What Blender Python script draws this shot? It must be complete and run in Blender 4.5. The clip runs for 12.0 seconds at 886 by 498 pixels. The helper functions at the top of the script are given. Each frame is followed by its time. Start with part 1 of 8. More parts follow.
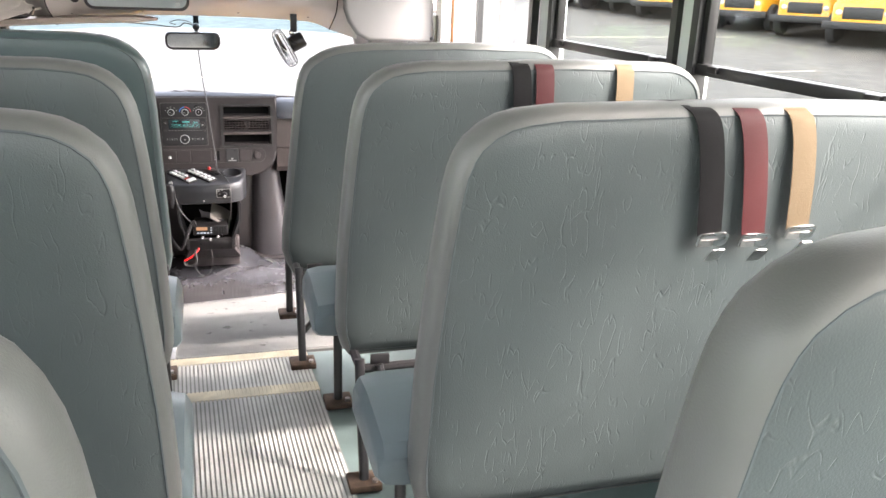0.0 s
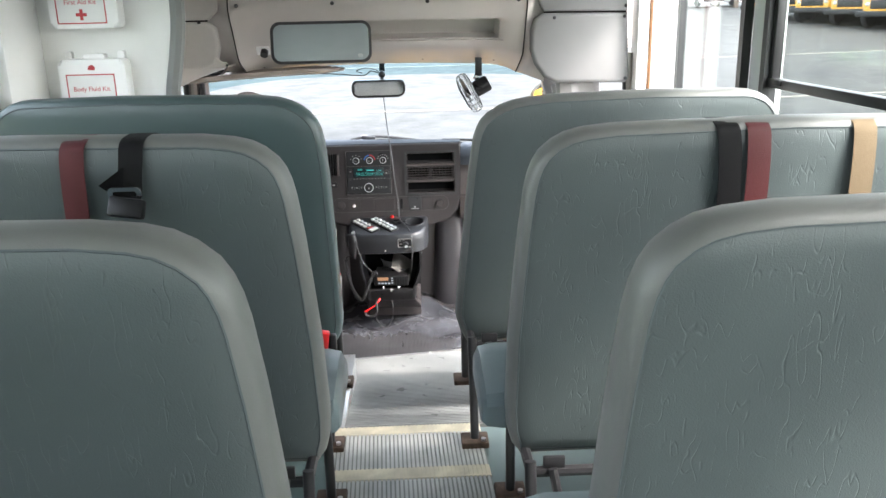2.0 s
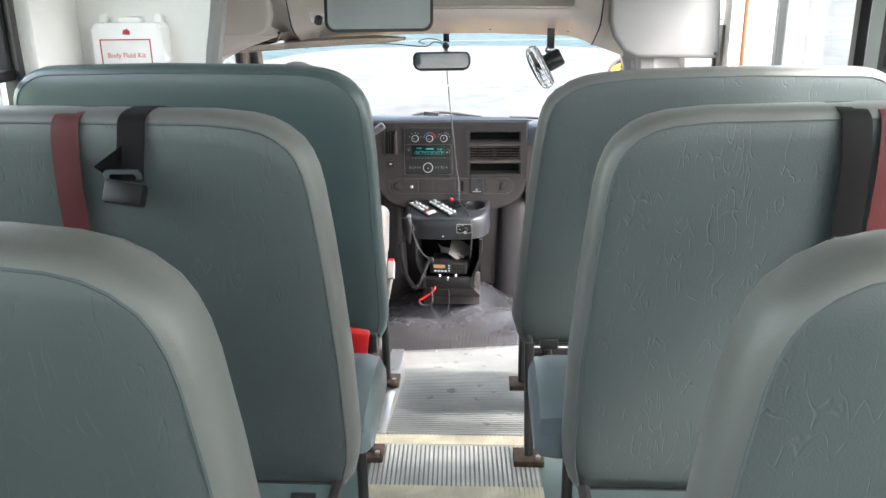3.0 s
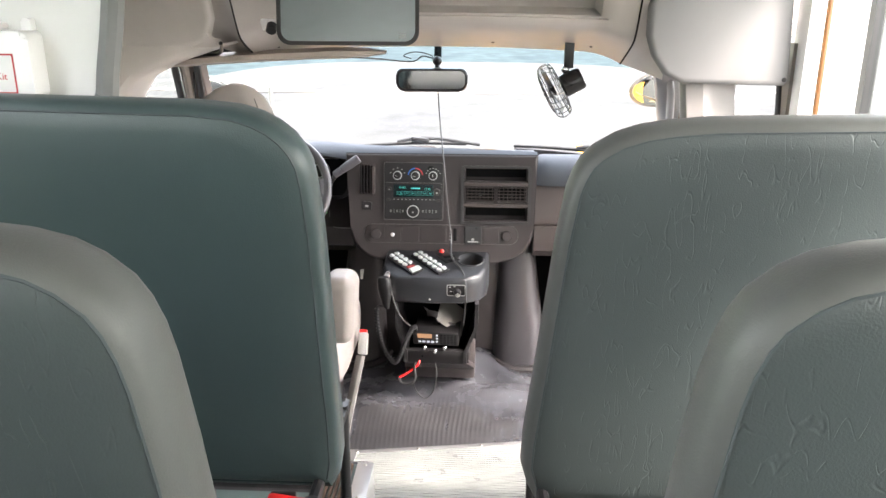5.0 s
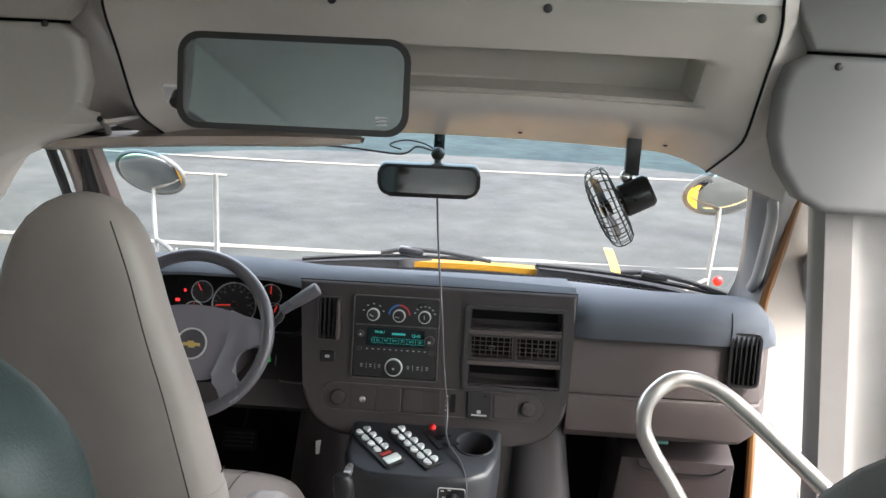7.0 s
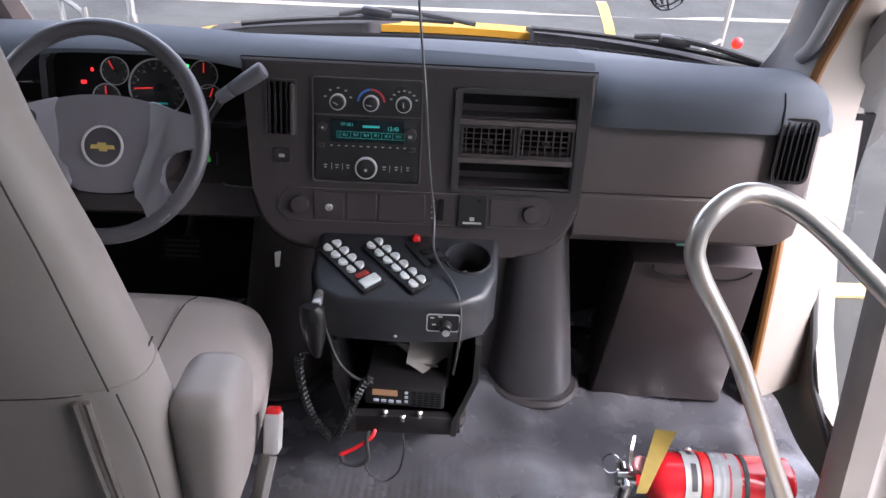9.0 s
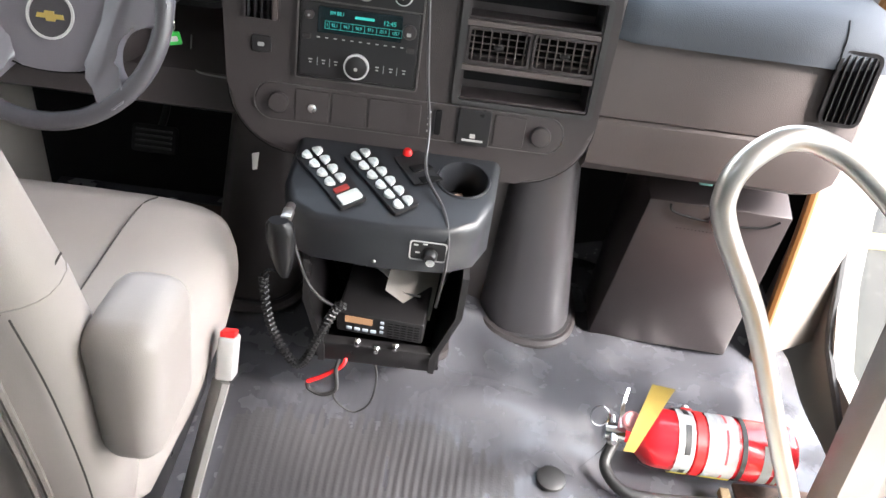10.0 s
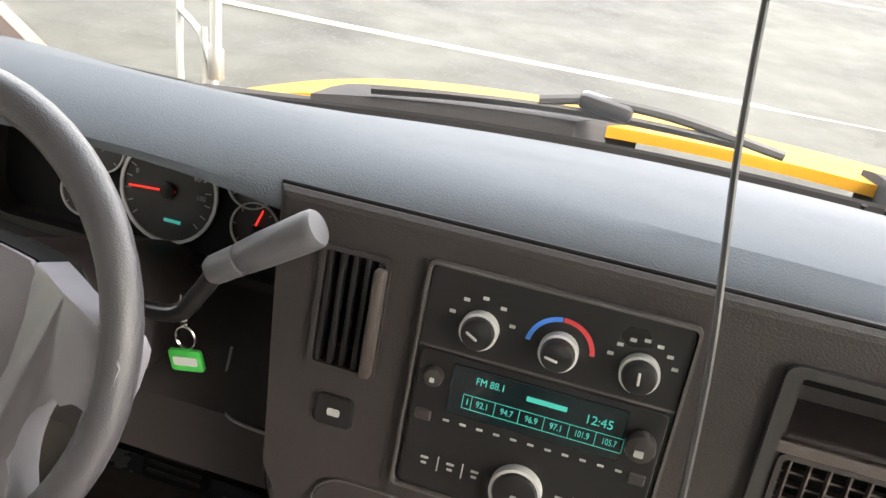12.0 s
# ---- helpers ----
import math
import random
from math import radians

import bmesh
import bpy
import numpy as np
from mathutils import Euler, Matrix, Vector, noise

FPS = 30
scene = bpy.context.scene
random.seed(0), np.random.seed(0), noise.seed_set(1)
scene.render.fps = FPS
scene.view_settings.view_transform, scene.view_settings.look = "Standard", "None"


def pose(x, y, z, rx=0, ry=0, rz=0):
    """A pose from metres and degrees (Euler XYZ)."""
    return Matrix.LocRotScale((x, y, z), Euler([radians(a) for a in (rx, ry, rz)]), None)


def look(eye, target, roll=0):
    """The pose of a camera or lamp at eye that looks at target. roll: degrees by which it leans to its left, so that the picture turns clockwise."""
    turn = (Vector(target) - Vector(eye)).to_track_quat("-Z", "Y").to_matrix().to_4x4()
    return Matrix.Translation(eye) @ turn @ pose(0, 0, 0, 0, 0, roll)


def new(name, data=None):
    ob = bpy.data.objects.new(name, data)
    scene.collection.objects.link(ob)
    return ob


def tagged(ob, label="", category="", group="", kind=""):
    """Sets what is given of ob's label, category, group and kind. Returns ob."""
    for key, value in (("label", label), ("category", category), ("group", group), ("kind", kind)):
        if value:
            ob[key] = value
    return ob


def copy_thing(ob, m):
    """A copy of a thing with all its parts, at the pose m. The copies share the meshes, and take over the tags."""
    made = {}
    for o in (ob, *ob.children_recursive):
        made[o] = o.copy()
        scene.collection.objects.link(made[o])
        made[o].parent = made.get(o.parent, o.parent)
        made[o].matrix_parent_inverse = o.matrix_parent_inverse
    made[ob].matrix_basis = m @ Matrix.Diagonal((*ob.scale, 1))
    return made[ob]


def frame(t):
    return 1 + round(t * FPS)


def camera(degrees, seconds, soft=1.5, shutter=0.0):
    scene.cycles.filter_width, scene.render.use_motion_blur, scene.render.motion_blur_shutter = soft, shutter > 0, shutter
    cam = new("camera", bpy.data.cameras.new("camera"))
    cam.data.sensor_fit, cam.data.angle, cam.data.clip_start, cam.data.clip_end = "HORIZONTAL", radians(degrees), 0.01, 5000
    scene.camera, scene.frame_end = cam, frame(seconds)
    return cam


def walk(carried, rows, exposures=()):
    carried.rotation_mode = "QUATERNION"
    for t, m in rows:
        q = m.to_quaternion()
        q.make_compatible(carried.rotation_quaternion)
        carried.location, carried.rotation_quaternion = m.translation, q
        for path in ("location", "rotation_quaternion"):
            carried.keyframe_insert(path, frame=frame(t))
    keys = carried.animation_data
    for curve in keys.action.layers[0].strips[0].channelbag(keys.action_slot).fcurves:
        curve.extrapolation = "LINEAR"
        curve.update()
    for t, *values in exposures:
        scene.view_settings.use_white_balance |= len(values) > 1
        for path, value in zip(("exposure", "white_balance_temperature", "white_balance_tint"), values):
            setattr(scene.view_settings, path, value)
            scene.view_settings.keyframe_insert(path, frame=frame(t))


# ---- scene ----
cam = camera(57.3, 12.0)
PATH = [
    (0, (-0.031, -0.201, 1.266), (0.507, 1.621, 0.643), 2.1),
    (0.5, (-0.031, -0.224, 1.324), (0.354, 1.653, 0.751), -2.0),
    (1, (0.088, -0.199, 1.336), (0.19, 1.74, 0.858), -0.1),
    (1.2, (0.126, -0.196, 1.322), (0.167, 1.748, 0.853), -0.3),
    (1.5, (0.104, -0.092, 1.318), (0.141, 1.845, 0.82), -0.9),
    (2, (0.067, 0.07, 1.322), (0.135, 1.986, 0.752), -1.3),
    (2.5, (0.09, 0.176, 1.297), (0.068, 2.085, 0.701), -1.3),
    (2.7, (0.119, 0.249, 1.291), (0.059, 2.153, 0.684), -1.1),
    (4.3, (0.024, 0.708, 1.287), (-0.147, 2.586, 0.618), -0.3),
    (4.5, (0.06, 0.795, 1.283), (-0.098, 2.675, 0.619), -0.2),
    (5, (0.102, 1.097, 1.282), (0.009, 2.996, 0.662), 0.2),
    (5.5, (0.037, 1.378, 1.318), (-0.013, 3.3, 0.767), 0.3),
    (6, (0.061, 1.613, 1.31), (0.049, 3.549, 0.808), 0.3),
    (6.5, (0.083, 1.905, 1.292), (0.052, 3.865, 0.895), 2.1),
    (6.7, (0.073, 1.968, 1.276), (0.011, 3.923, 0.856), 2.3),
    (8.3, (0.023, 2.342, 1.202), (-0.111, 4.245, 0.602), 3.0),
    (8.5, (0.031, 2.378, 1.203), (-0.078, 4.261, 0.536), 2.0),
    (9, (-0.029, 2.468, 1.186), (0.022, 4.193, 0.176), 3.3),
    (9.5, (-0.076, 2.498, 1.152), (-0.046, 4.012, -0.154), 8.0),
    (10, (0.015, 2.643, 1.118), (0.055, 4.237, -0.089), 8.2),
    (10.5, (0.011, 2.777, 1.071), (0.067, 4.494, 0.046), 7.1),
    (11, (-0.065, 3.019, 1.053), (-0.207, 4.774, 0.105), 5.0),
    (11.5, (-0.083, 3.208, 1.006), (-0.312, 4.953, 0.056), 7.7),
    (12, (-0.127, 3.453, 0.978), (-0.508, 5.179, 0.044), 8.3),
]
EXPOSURES = [(0, 4.6, 6900, 22), (1, 4.2, 6600, 15), (2.5, 4.35, 6400, 14), (4.5, 4.6, 6850, 18), (5.5, 4.35, 6850, 18), (6, 4.15, 6700, 17), (6.5, 3.85, 6450, 12), (8.5, 3.35, 6500, 24), (9, 3.35, 6150, 24), (9.5, 3.95, 6500, 22), (10, 4.4, 6500, 15), (10.5, 4.6, 6550, 13), (11, 4.68, 6800, 15), (11.5, 4.53, 7250, 15), (12, 4.2, 7450, 14)]
walk(cam, [(t, look(eye, target, roll)) for t, eye, target, roll in PATH], EXPOSURES)


# ---- daylight ----
world = bpy.data.worlds.new("sky")
scene.world = world
world.use_nodes = True
wn = world.node_tree.nodes
sky = wn.new("ShaderNodeTexSky")
sky.sky_type, sky.sun_disc = "NISHITA", False
SUN = Vector((0.80, -0.42, 0.88)).normalized()
sky.sun_elevation, sky.sun_rotation = math.asin(SUN.z), math.atan2(SUN.x, SUN.y)
sky.air_density, sky.dust_density = 1.0, 3.0
haze = wn.new("ShaderNodeHueSaturation")
haze.inputs["Saturation"].default_value = 0.30
world.node_tree.links.new(sky.outputs[0], haze.inputs["Color"])
world.node_tree.links.new(haze.outputs[0], wn["Background"].inputs[0])
wn["Background"].inputs[1].default_value = 0.15
sun = new("sun", bpy.data.lights.new("sun", "SUN"))
sun.data.energy, sun.data.angle, sun.data.color = 0.55, radians(8), (1.0, 0.95, 0.88)
sun.matrix_world = look(SUN * 20, (0, 0, 0))


# ---- materials ----
def mat(name, col, rough=0.5, metal=0.0, var=0.10, vs=5.0, bump=0.0, bs=150.0, rv=0.08, coat=0.0, spec=0.5, wrinkle=0.0, speck=None):
    """A surface with cloudy colour variation, a fine grain relief and uneven gloss."""
    m = bpy.data.materials.new(name)
    m.use_nodes = True
    n, link = m.node_tree.nodes, m.node_tree.links.new
    b = n["Principled BSDF"]
    b.inputs["Metallic"].default_value, b.inputs["Coat Weight"].default_value = metal, coat
    b.inputs["Specular IOR Level"].default_value = spec
    co = n.new("ShaderNodeTexCoord")

    def tex(scale, detail=3.0, dist=0.0):
        t = n.new("ShaderNodeTexNoise")
        t.inputs["Scale"].default_value, t.inputs["Detail"].default_value, t.inputs["Distortion"].default_value = scale, detail, dist
        link(co.outputs["Object"], t.inputs["Vector"])
        return t

    big = tex(vs, 4.0, 0.6)
    ramp = n.new("ShaderNodeMapRange")
    ramp.inputs[1].default_value, ramp.inputs[2].default_value = 0.3, 0.7
    link(big.outputs["Fac"], ramp.inputs[0])
    mix = n.new("ShaderNodeMix")
    mix.data_type = "RGBA"
    mix.inputs[6].default_value = (*[min(1, c * (1 - var)) for c in col], 1)
    mix.inputs[7].default_value = (*[min(1, c * (1 + var)) for c in col], 1)
    link(ramp.outputs[0], mix.inputs[0])
    out = mix.outputs[2]
    grain = tex(bs, 2.0)
    if speck:
        sp = n.new("ShaderNodeMapRange")
        sp.inputs[1].default_value, sp.inputs[2].default_value = 0.58, 0.72
        link(grain.outputs["Fac"], sp.inputs[0])
        mx = n.new("ShaderNodeMix")
        mx.data_type = "RGBA"
        mx.inputs[7].default_value = (*speck, 1)
        link(sp.outputs[0], mx.inputs[0])
        link(out, mx.inputs[6])
        out = mx.outputs[2]
    link(out, b.inputs["Base Color"])
    rr = n.new("ShaderNodeMapRange")
    rr.inputs[3].default_value, rr.inputs[4].default_value = max(0.02, rough - rv), min(1, rough + rv)
    link(tex(vs * 3.1, 5.0).outputs["Fac"], rr.inputs[0])
    link(rr.outputs[0], b.inputs["Roughness"])
    if bump or wrinkle:
        height = grain.outputs["Fac"]
        bm_ = n.new("ShaderNodeBump")
        bm_.inputs["Strength"].default_value, bm_.inputs["Distance"].default_value = min(1, bump), 0.002
        link(height, bm_.inputs["Height"])
        last = bm_
        if wrinkle:
            crease = None
            for stretch, seed in (((44, 30, 7), 0.0), ((40, 26, 9), 3.7), ((30, 24, 12), 8.1)):
                mp = n.new("ShaderNodeMapping")
                mp.inputs["Scale"].default_value, mp.inputs["Location"].default_value = stretch, (seed, seed * 2, -seed)
                mp.inputs["Rotation"].default_value = (0.0, 0.6 - 0.22 * seed, 0.0)
                link(co.outputs["Object"], mp.inputs["Vector"])
                fold = n.new("ShaderNodeTexNoise")
                fold.inputs["Scale"].default_value, fold.inputs["Detail"].default_value, fold.inputs["Distortion"].default_value = 1.0, 1.0, 0.25
                link(mp.outputs[0], fold.inputs["Vector"])
                off = n.new("ShaderNodeMath")
                off.operation, off.inputs[1].default_value = "SUBTRACT", 0.5
                link(fold.outputs["Fac"], off.inputs[0])
                mag = n.new("ShaderNodeMath")
                mag.operation = "ABSOLUTE"
                link(off.outputs[0], mag.inputs[0])
                line = n.new("ShaderNodeMapRange")
                line.interpolation_type = "SMOOTHSTEP"
                line.inputs[1].default_value, line.inputs[2].default_value = 0.0, 0.017
                line.inputs[3].default_value, line.inputs[4].default_value = 1.0, 0.0
                link(mag.outputs[0], line.inputs[0])
                mask = n.new("ShaderNodeMapRange")
                mask.inputs[1].default_value, mask.inputs[2].default_value = 0.53, 0.62
                link(tex(11.0 + seed, 3.0).outputs["Fac"], mask.inputs[0])
                mul = n.new("ShaderNodeMath")
                mul.operation = "MULTIPLY"
                link(line.outputs[0], mul.inputs[0])
                link(mask.outputs[0], mul.inputs[1])
                if crease is None:
                    crease = mul
                else:
                    top = n.new("ShaderNodeMath")
                    top.operation = "MAXIMUM"
                    link(crease.outputs[0], top.inputs[0])
                    link(mul.outputs[0], top.inputs[1])
                    crease = top
            mul = crease
            bw = n.new("ShaderNodeBump")
            bw.inputs["Strength"].default_value, bw.inputs["Distance"].default_value = wrinkle, 0.0025
            bw.invert = True
            link(mul.outputs[0], bw.inputs["Height"])
            link(bm_.outputs[0], bw.inputs["Normal"])
            sag = n.new("ShaderNodeBump")
            sag.inputs["Strength"].default_value, sag.inputs["Distance"].default_value = 0.5, 0.02
            link(tex(3.5, 2.0).outputs["Fac"], sag.inputs["Height"])
            link(bw.outputs[0], sag.inputs["Normal"])
            last = sag
        link(last.outputs[0], b.inputs["Normal"])
    return m


def glow(name, col, strength):
    m = mat(name, col, 0.4)
    b = m.node_tree.nodes["Principled BSDF"]
    b.inputs["Emission Color"].default_value, b.inputs["Emission Strength"].default_value = (*col, 1), strength
    return m


def clear(name, tint=(0.95, 0.97, 0.96), gloss=0.06):
    m = bpy.data.materials.new(name)
    m.use_nodes = True
    n, link = m.node_tree.nodes, m.node_tree.links.new
    n.remove(n["Principled BSDF"])
    tr, gl, mx, lw = n.new("ShaderNodeBsdfTransparent"), n.new("ShaderNodeBsdfGlossy"), n.new("ShaderNodeMixShader"), n.new("ShaderNodeLayerWeight")
    tr.inputs[0].default_value, gl.inputs["Roughness"].default_value = (*tint, 1), gloss
    pw, ml = n.new("ShaderNodeMath"), n.new("ShaderNodeMath")
    pw.operation, pw.inputs[1].default_value = "POWER", 4.0
    ml.operation, ml.inputs[1].default_value, ml.inputs[2].default_value = "MULTIPLY_ADD", 0.5, 0.03
    link(lw.outputs["Facing"], pw.inputs[0])
    link(pw.outputs[0], ml.inputs[0])
    link(ml.outputs[0], mx.inputs[0])
    link(tr.outputs[0], mx.inputs[1])
    link(gl.outputs[0], mx.inputs[2])
    link(mx.outputs[0], n["Material Output"].inputs[0])
    return m


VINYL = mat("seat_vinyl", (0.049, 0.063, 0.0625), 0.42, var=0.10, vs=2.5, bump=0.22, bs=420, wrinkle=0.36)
# Paler than the backs: worn vinyl plus window sheen put into the colour
VINYL_EDGE = mat("seat_vinyl_edge_sheen", (0.098, 0.103, 0.096), 0.47, var=0.08, vs=3, bump=0.18, bs=420)
VINYL_TEAL = mat("seat_vinyl_teal", (0.041, 0.064, 0.064), 0.36, var=0.06, vs=2.5, bump=0.22, bs=420)
SEAM = mat("seam_thread", (0.05, 0.065, 0.068), 0.7)
BLACK_STEEL = mat("black_painted_steel", (0.015, 0.015, 0.016), 0.35, bump=0.05)
RUST = mat("rusty_steel", (0.10, 0.066, 0.046), 0.65, metal=0.5, var=0.5, vs=25, bump=0.4)
BELT_BLACK = mat("black_webbing", (0.0058, 0.0056, 0.0060), 0.62, spec=0.10, bump=0.5, bs=700)
BELT_RED = mat("burgundy_webbing", (0.058, 0.010, 0.011), 0.55, spec=0.25, bump=0.5, bs=700)
BELT_TAN = mat("tan_webbing", (0.135, 0.100, 0.060), 0.7, spec=0.15, bump=0.5, bs=700)
CHROME = mat("chrome", (0.78, 0.78, 0.77), 0.16, metal=1.0)
ALU = mat("brushed_aluminium", (0.66, 0.66, 0.65), 0.34, metal=0.9, bump=0.1, bs=300)
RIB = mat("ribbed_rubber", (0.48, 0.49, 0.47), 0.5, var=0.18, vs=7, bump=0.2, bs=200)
# Darker than the ribs for groove shade put into colour; also step treads
RIB_DARK = mat("groove_shade_tread_rubber", (0.23, 0.237, 0.227), 0.65, var=0.2, vs=7)
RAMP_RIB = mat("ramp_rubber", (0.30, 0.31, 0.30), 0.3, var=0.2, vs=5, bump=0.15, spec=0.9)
CREAM = mat("cream_line_rubber", (0.60, 0.55, 0.42), 0.6, var=0.2, vs=12, bump=0.3)
FLOOR_TEAL = mat("smooth_floor_vinyl", (0.12, 0.17, 0.165), 0.4, var=0.15, vs=4, bump=0.1)
MAT_BLACK = mat("black_rubber_mat", (0.038, 0.037, 0.039), 0.42, var=0.10, vs=6, rv=0.05, spec=0.5, bump=0.2, bs=260)
# Paler and bluer than the ribbed mat: floor sheen partly put into colour
MAT_SMOOTH = mat("smooth_black_rubber_sheen", (0.056, 0.057, 0.064), 0.27, var=0.06, vs=5, rv=0.03, spec=1.0, bump=0.1, bs=260)
WALL = mat("light_wall_panel", (0.72, 0.725, 0.70), 0.45, var=0.05, vs=3, bump=0.08)
WALL_BLUE = mat("pale_green_steel", (0.58, 0.63, 0.61), 0.4, var=0.05, vs=3, bump=0.05)
WHITE = mat("white_paint", (0.84, 0.84, 0.83), 0.4, var=0.04, vs=4)
TRIM = mat("grey_cab_trim", (0.44, 0.415, 0.385), 0.36, var=0.06, vs=4, bump=0.2, bs=500)
TRIM_LIGHT = mat("pale_cab_panel", (0.195, 0.193, 0.190), 0.75, spec=0.12, var=0.05, vs=4, bump=0.12, bs=500)
TRIM_DARK = mat("dark_grey_trim", (0.17, 0.175, 0.17), 0.5, bump=0.2, bs=400)
VISOR = mat("brown_visor_vinyl", (0.27, 0.23, 0.20), 0.6, bump=0.3, bs=300)
WIRE = mat("dark_wire", (0.10, 0.10, 0.10), 0.3, metal=0.8)
MIC = mat("matt_black_plastic", (0.005, 0.005, 0.0055), 0.42, spec=0.3)
RUBBER = mat("black_rubber", (0.018, 0.018, 0.018), 0.5)
FRAME_BLACK = mat("black_window_frame", (0.014, 0.015, 0.015), 0.35)
DASH = mat("dark_dash_plastic", (0.0325, 0.0275, 0.0275), 0.46, spec=0.34, var=0.08, vs=5, bump=0.35, bs=600)
DASH_TOP = mat("dash_pad", (0.082, 0.092, 0.106), 0.75, spec=0.08, var=0.06, vs=4, bump=0.4, bs=600)
DASH_LOW = mat("brown_grey_dash_plastic", (0.064, 0.052, 0.049), 0.5, spec=0.4, var=0.08, vs=5, bump=0.35, bs=600)
DASH_BLACK = mat("gloss_black_plastic", (0.0125, 0.012, 0.0125), 0.30, spec=0.35)
CONSOLE = mat("blue_black_plastic", (0.016, 0.0175, 0.020), 0.34, var=0.08, vs=5, bump=0.2, bs=600)
EXT_LABEL = mat("scuffed_label", (0.28, 0.28, 0.275), 0.4, var=0.12, vs=30)
# Recess shade put into the colour; also used for plain matt black parts
CAVITY = mat("recess_shade_and_black_plastic", (0.007, 0.007, 0.0075), 0.7, spec=0.1)
WHEEL = mat("wheel_leather", (0.058, 0.055, 0.062), 0.36, spec=0.6, bump=0.3, bs=700)
WHEEL_COVER = mat("grey_airbag_cover", (0.150, 0.141, 0.160), 0.36, spec=0.7, var=0.05, bump=0.25, bs=700)
PILLAR = mat("dark_pillar_trim", (0.16, 0.128, 0.115), 0.5, bump=0.2, bs=400)
PILLAR_GREY = mat("grey_pillar_trim", (0.22, 0.215, 0.215), 0.45, bump=0.2, bs=400)
WHEEL_SPOKE = mat("silver_grey_spoke", (0.195, 0.188, 0.21), 0.35)
LEATHER = mat("taupe_leather", (0.30, 0.265, 0.245), 0.42, var=0.08, vs=4, bump=0.14, bs=700)
LEATHER_DARK = mat("taupe_cloth", (0.17, 0.15, 0.132), 0.85, var=0.15, vs=30, bump=0.6, bs=400)
STEEL = mat("satin_steel_tube", (0.56, 0.54, 0.51), 0.36, metal=1.0)
RED = mat("red_enamel", (0.56, 0.012, 0.018), 0.22, coat=0.5)
RED_PLASTIC = mat("red_plastic", (0.62, 0.015, 0.015), 0.35)
LABEL = mat("label_paper", (0.74, 0.74, 0.72), 0.5)
YELLOW_TAG = mat("yellow_tag", (0.14, 0.093, 0.006), 0.6, spec=0.2, var=0.15, vs=30)
YELLOW = mat("school_bus_yellow", (0.60, 0.30, 0.018), 0.3, coat=0.4, var=0.05, vs=2)
ORANGE = mat("amber_paint_edge", (0.13, 0.055, 0.012), 0.4)
HOOD_YELLOW = mat("weathered_yellow_paint", (0.36, 0.185, 0.020), 0.6, spec=0.1, var=0.12, vs=3)
DIAL = mat("dial_face", (0.019, 0.017, 0.016), 0.45)
COVER = mat("engine_cover_plastic", (0.050, 0.047, 0.050), 0.36, var=0.10, vs=5, bump=0.15, bs=600)
SEAM_DARK = mat("dark_leather_seam", (0.030, 0.025, 0.022), 0.7)
SILVER = mat("silver_plated_ring", (0.62, 0.62, 0.62), 0.30, metal=0.35)
INK = mat("black_ink", (0.012, 0.012, 0.012), 0.6)
INK_RED = mat("red_ink", (0.50, 0.04, 0.05), 0.6)
INK_YELLOW = mat("yellow_print", (0.72, 0.62, 0.04), 0.5)
INK_GREEN = mat("green_print", (0.04, 0.34, 0.10), 0.5)
INK_GREY = mat("grey_print", (0.35, 0.36, 0.37), 0.6)
PRINT_WHITE = mat("white_print", (0.36, 0.36, 0.35), 0.5)
KEYCAP = mat("white_rocker", (0.42, 0.45, 0.44), 0.35)
GREEN_FOB = mat("green_plastic", (0.05, 0.60, 0.10), 0.4)
GOLD = mat("gold_emblem", (0.66, 0.50, 0.16), 0.3, metal=0.6)
BLUE_PRINT = mat("blue_print", (0.03, 0.16, 0.55), 0.5)
SCREEN = mat("lcd_dark", (0.006, 0.012, 0.014), 0.12)
LCD = glow("lcd_digits", (0.02, 0.34, 0.30), 0.035)
LCD_AMBER = glow("amber_lcd", (0.30, 0.17, 0.09), 0.012)
LAMP_RED = glow("red_tell_tale", (0.9, 0.02, 0.02), 0.2)
NEEDLE = glow("red_needle", (0.7, 0.03, 0.02), 0.08)
GLASS = clear("window_glass", (0.92, 0.945, 0.935))
GLASS_SIDE = clear("smoky_side_glass", (0.71, 0.74, 0.72), 0.07)
GLASS_TINT = clear("shade_band_glass", (0.45, 0.62, 0.66))
CONVEX = mat("convex_mirror", (0.66, 0.68, 0.67), 0.06, metal=1.0, var=0.02, rv=0.02)
MIRROR = mat("mirror_silver", (0.60, 0.63, 0.64), 0.03, metal=1.0, var=0.01, rv=0.01)
MIRROR_DARK = mat("dim_mirror", (0.42, 0.43, 0.43), 0.05, metal=1.0, var=0.01, rv=0.01)
ASPHALT = mat("asphalt", (0.0180, 0.0186, 0.0155), 0.65, spec=0.3, var=0.6, vs=0.8, bump=0.5, bs=26, rv=0.15, speck=(0.036, 0.035, 0.031))
LINE = mat("road_paint_white", (0.17, 0.16, 0.135), 0.6, var=0.15, vs=6, bump=0.3, bs=60)
LINE_YELLOW = mat("road_paint_yellow", (0.28, 0.22, 0.09), 0.6, var=0.15, vs=6)
TYRE = mat("tyre_rubber", (0.02, 0.02, 0.02), 0.8)
DARK_GLASS = mat("far_dark_glass", (0.05, 0.065, 0.068), 0.1)
LEAF = mat("leaves", (0.075, 0.13, 0.03), 0.6, var=0.35, vs=3)
GRASS = mat("grass", (0.11, 0.17, 0.045), 0.9, var=0.25, vs=1.5, bump=0.8, bs=60)
BARK = mat("bark", (0.12, 0.09, 0.065), 0.9, bump=0.8, bs=40)


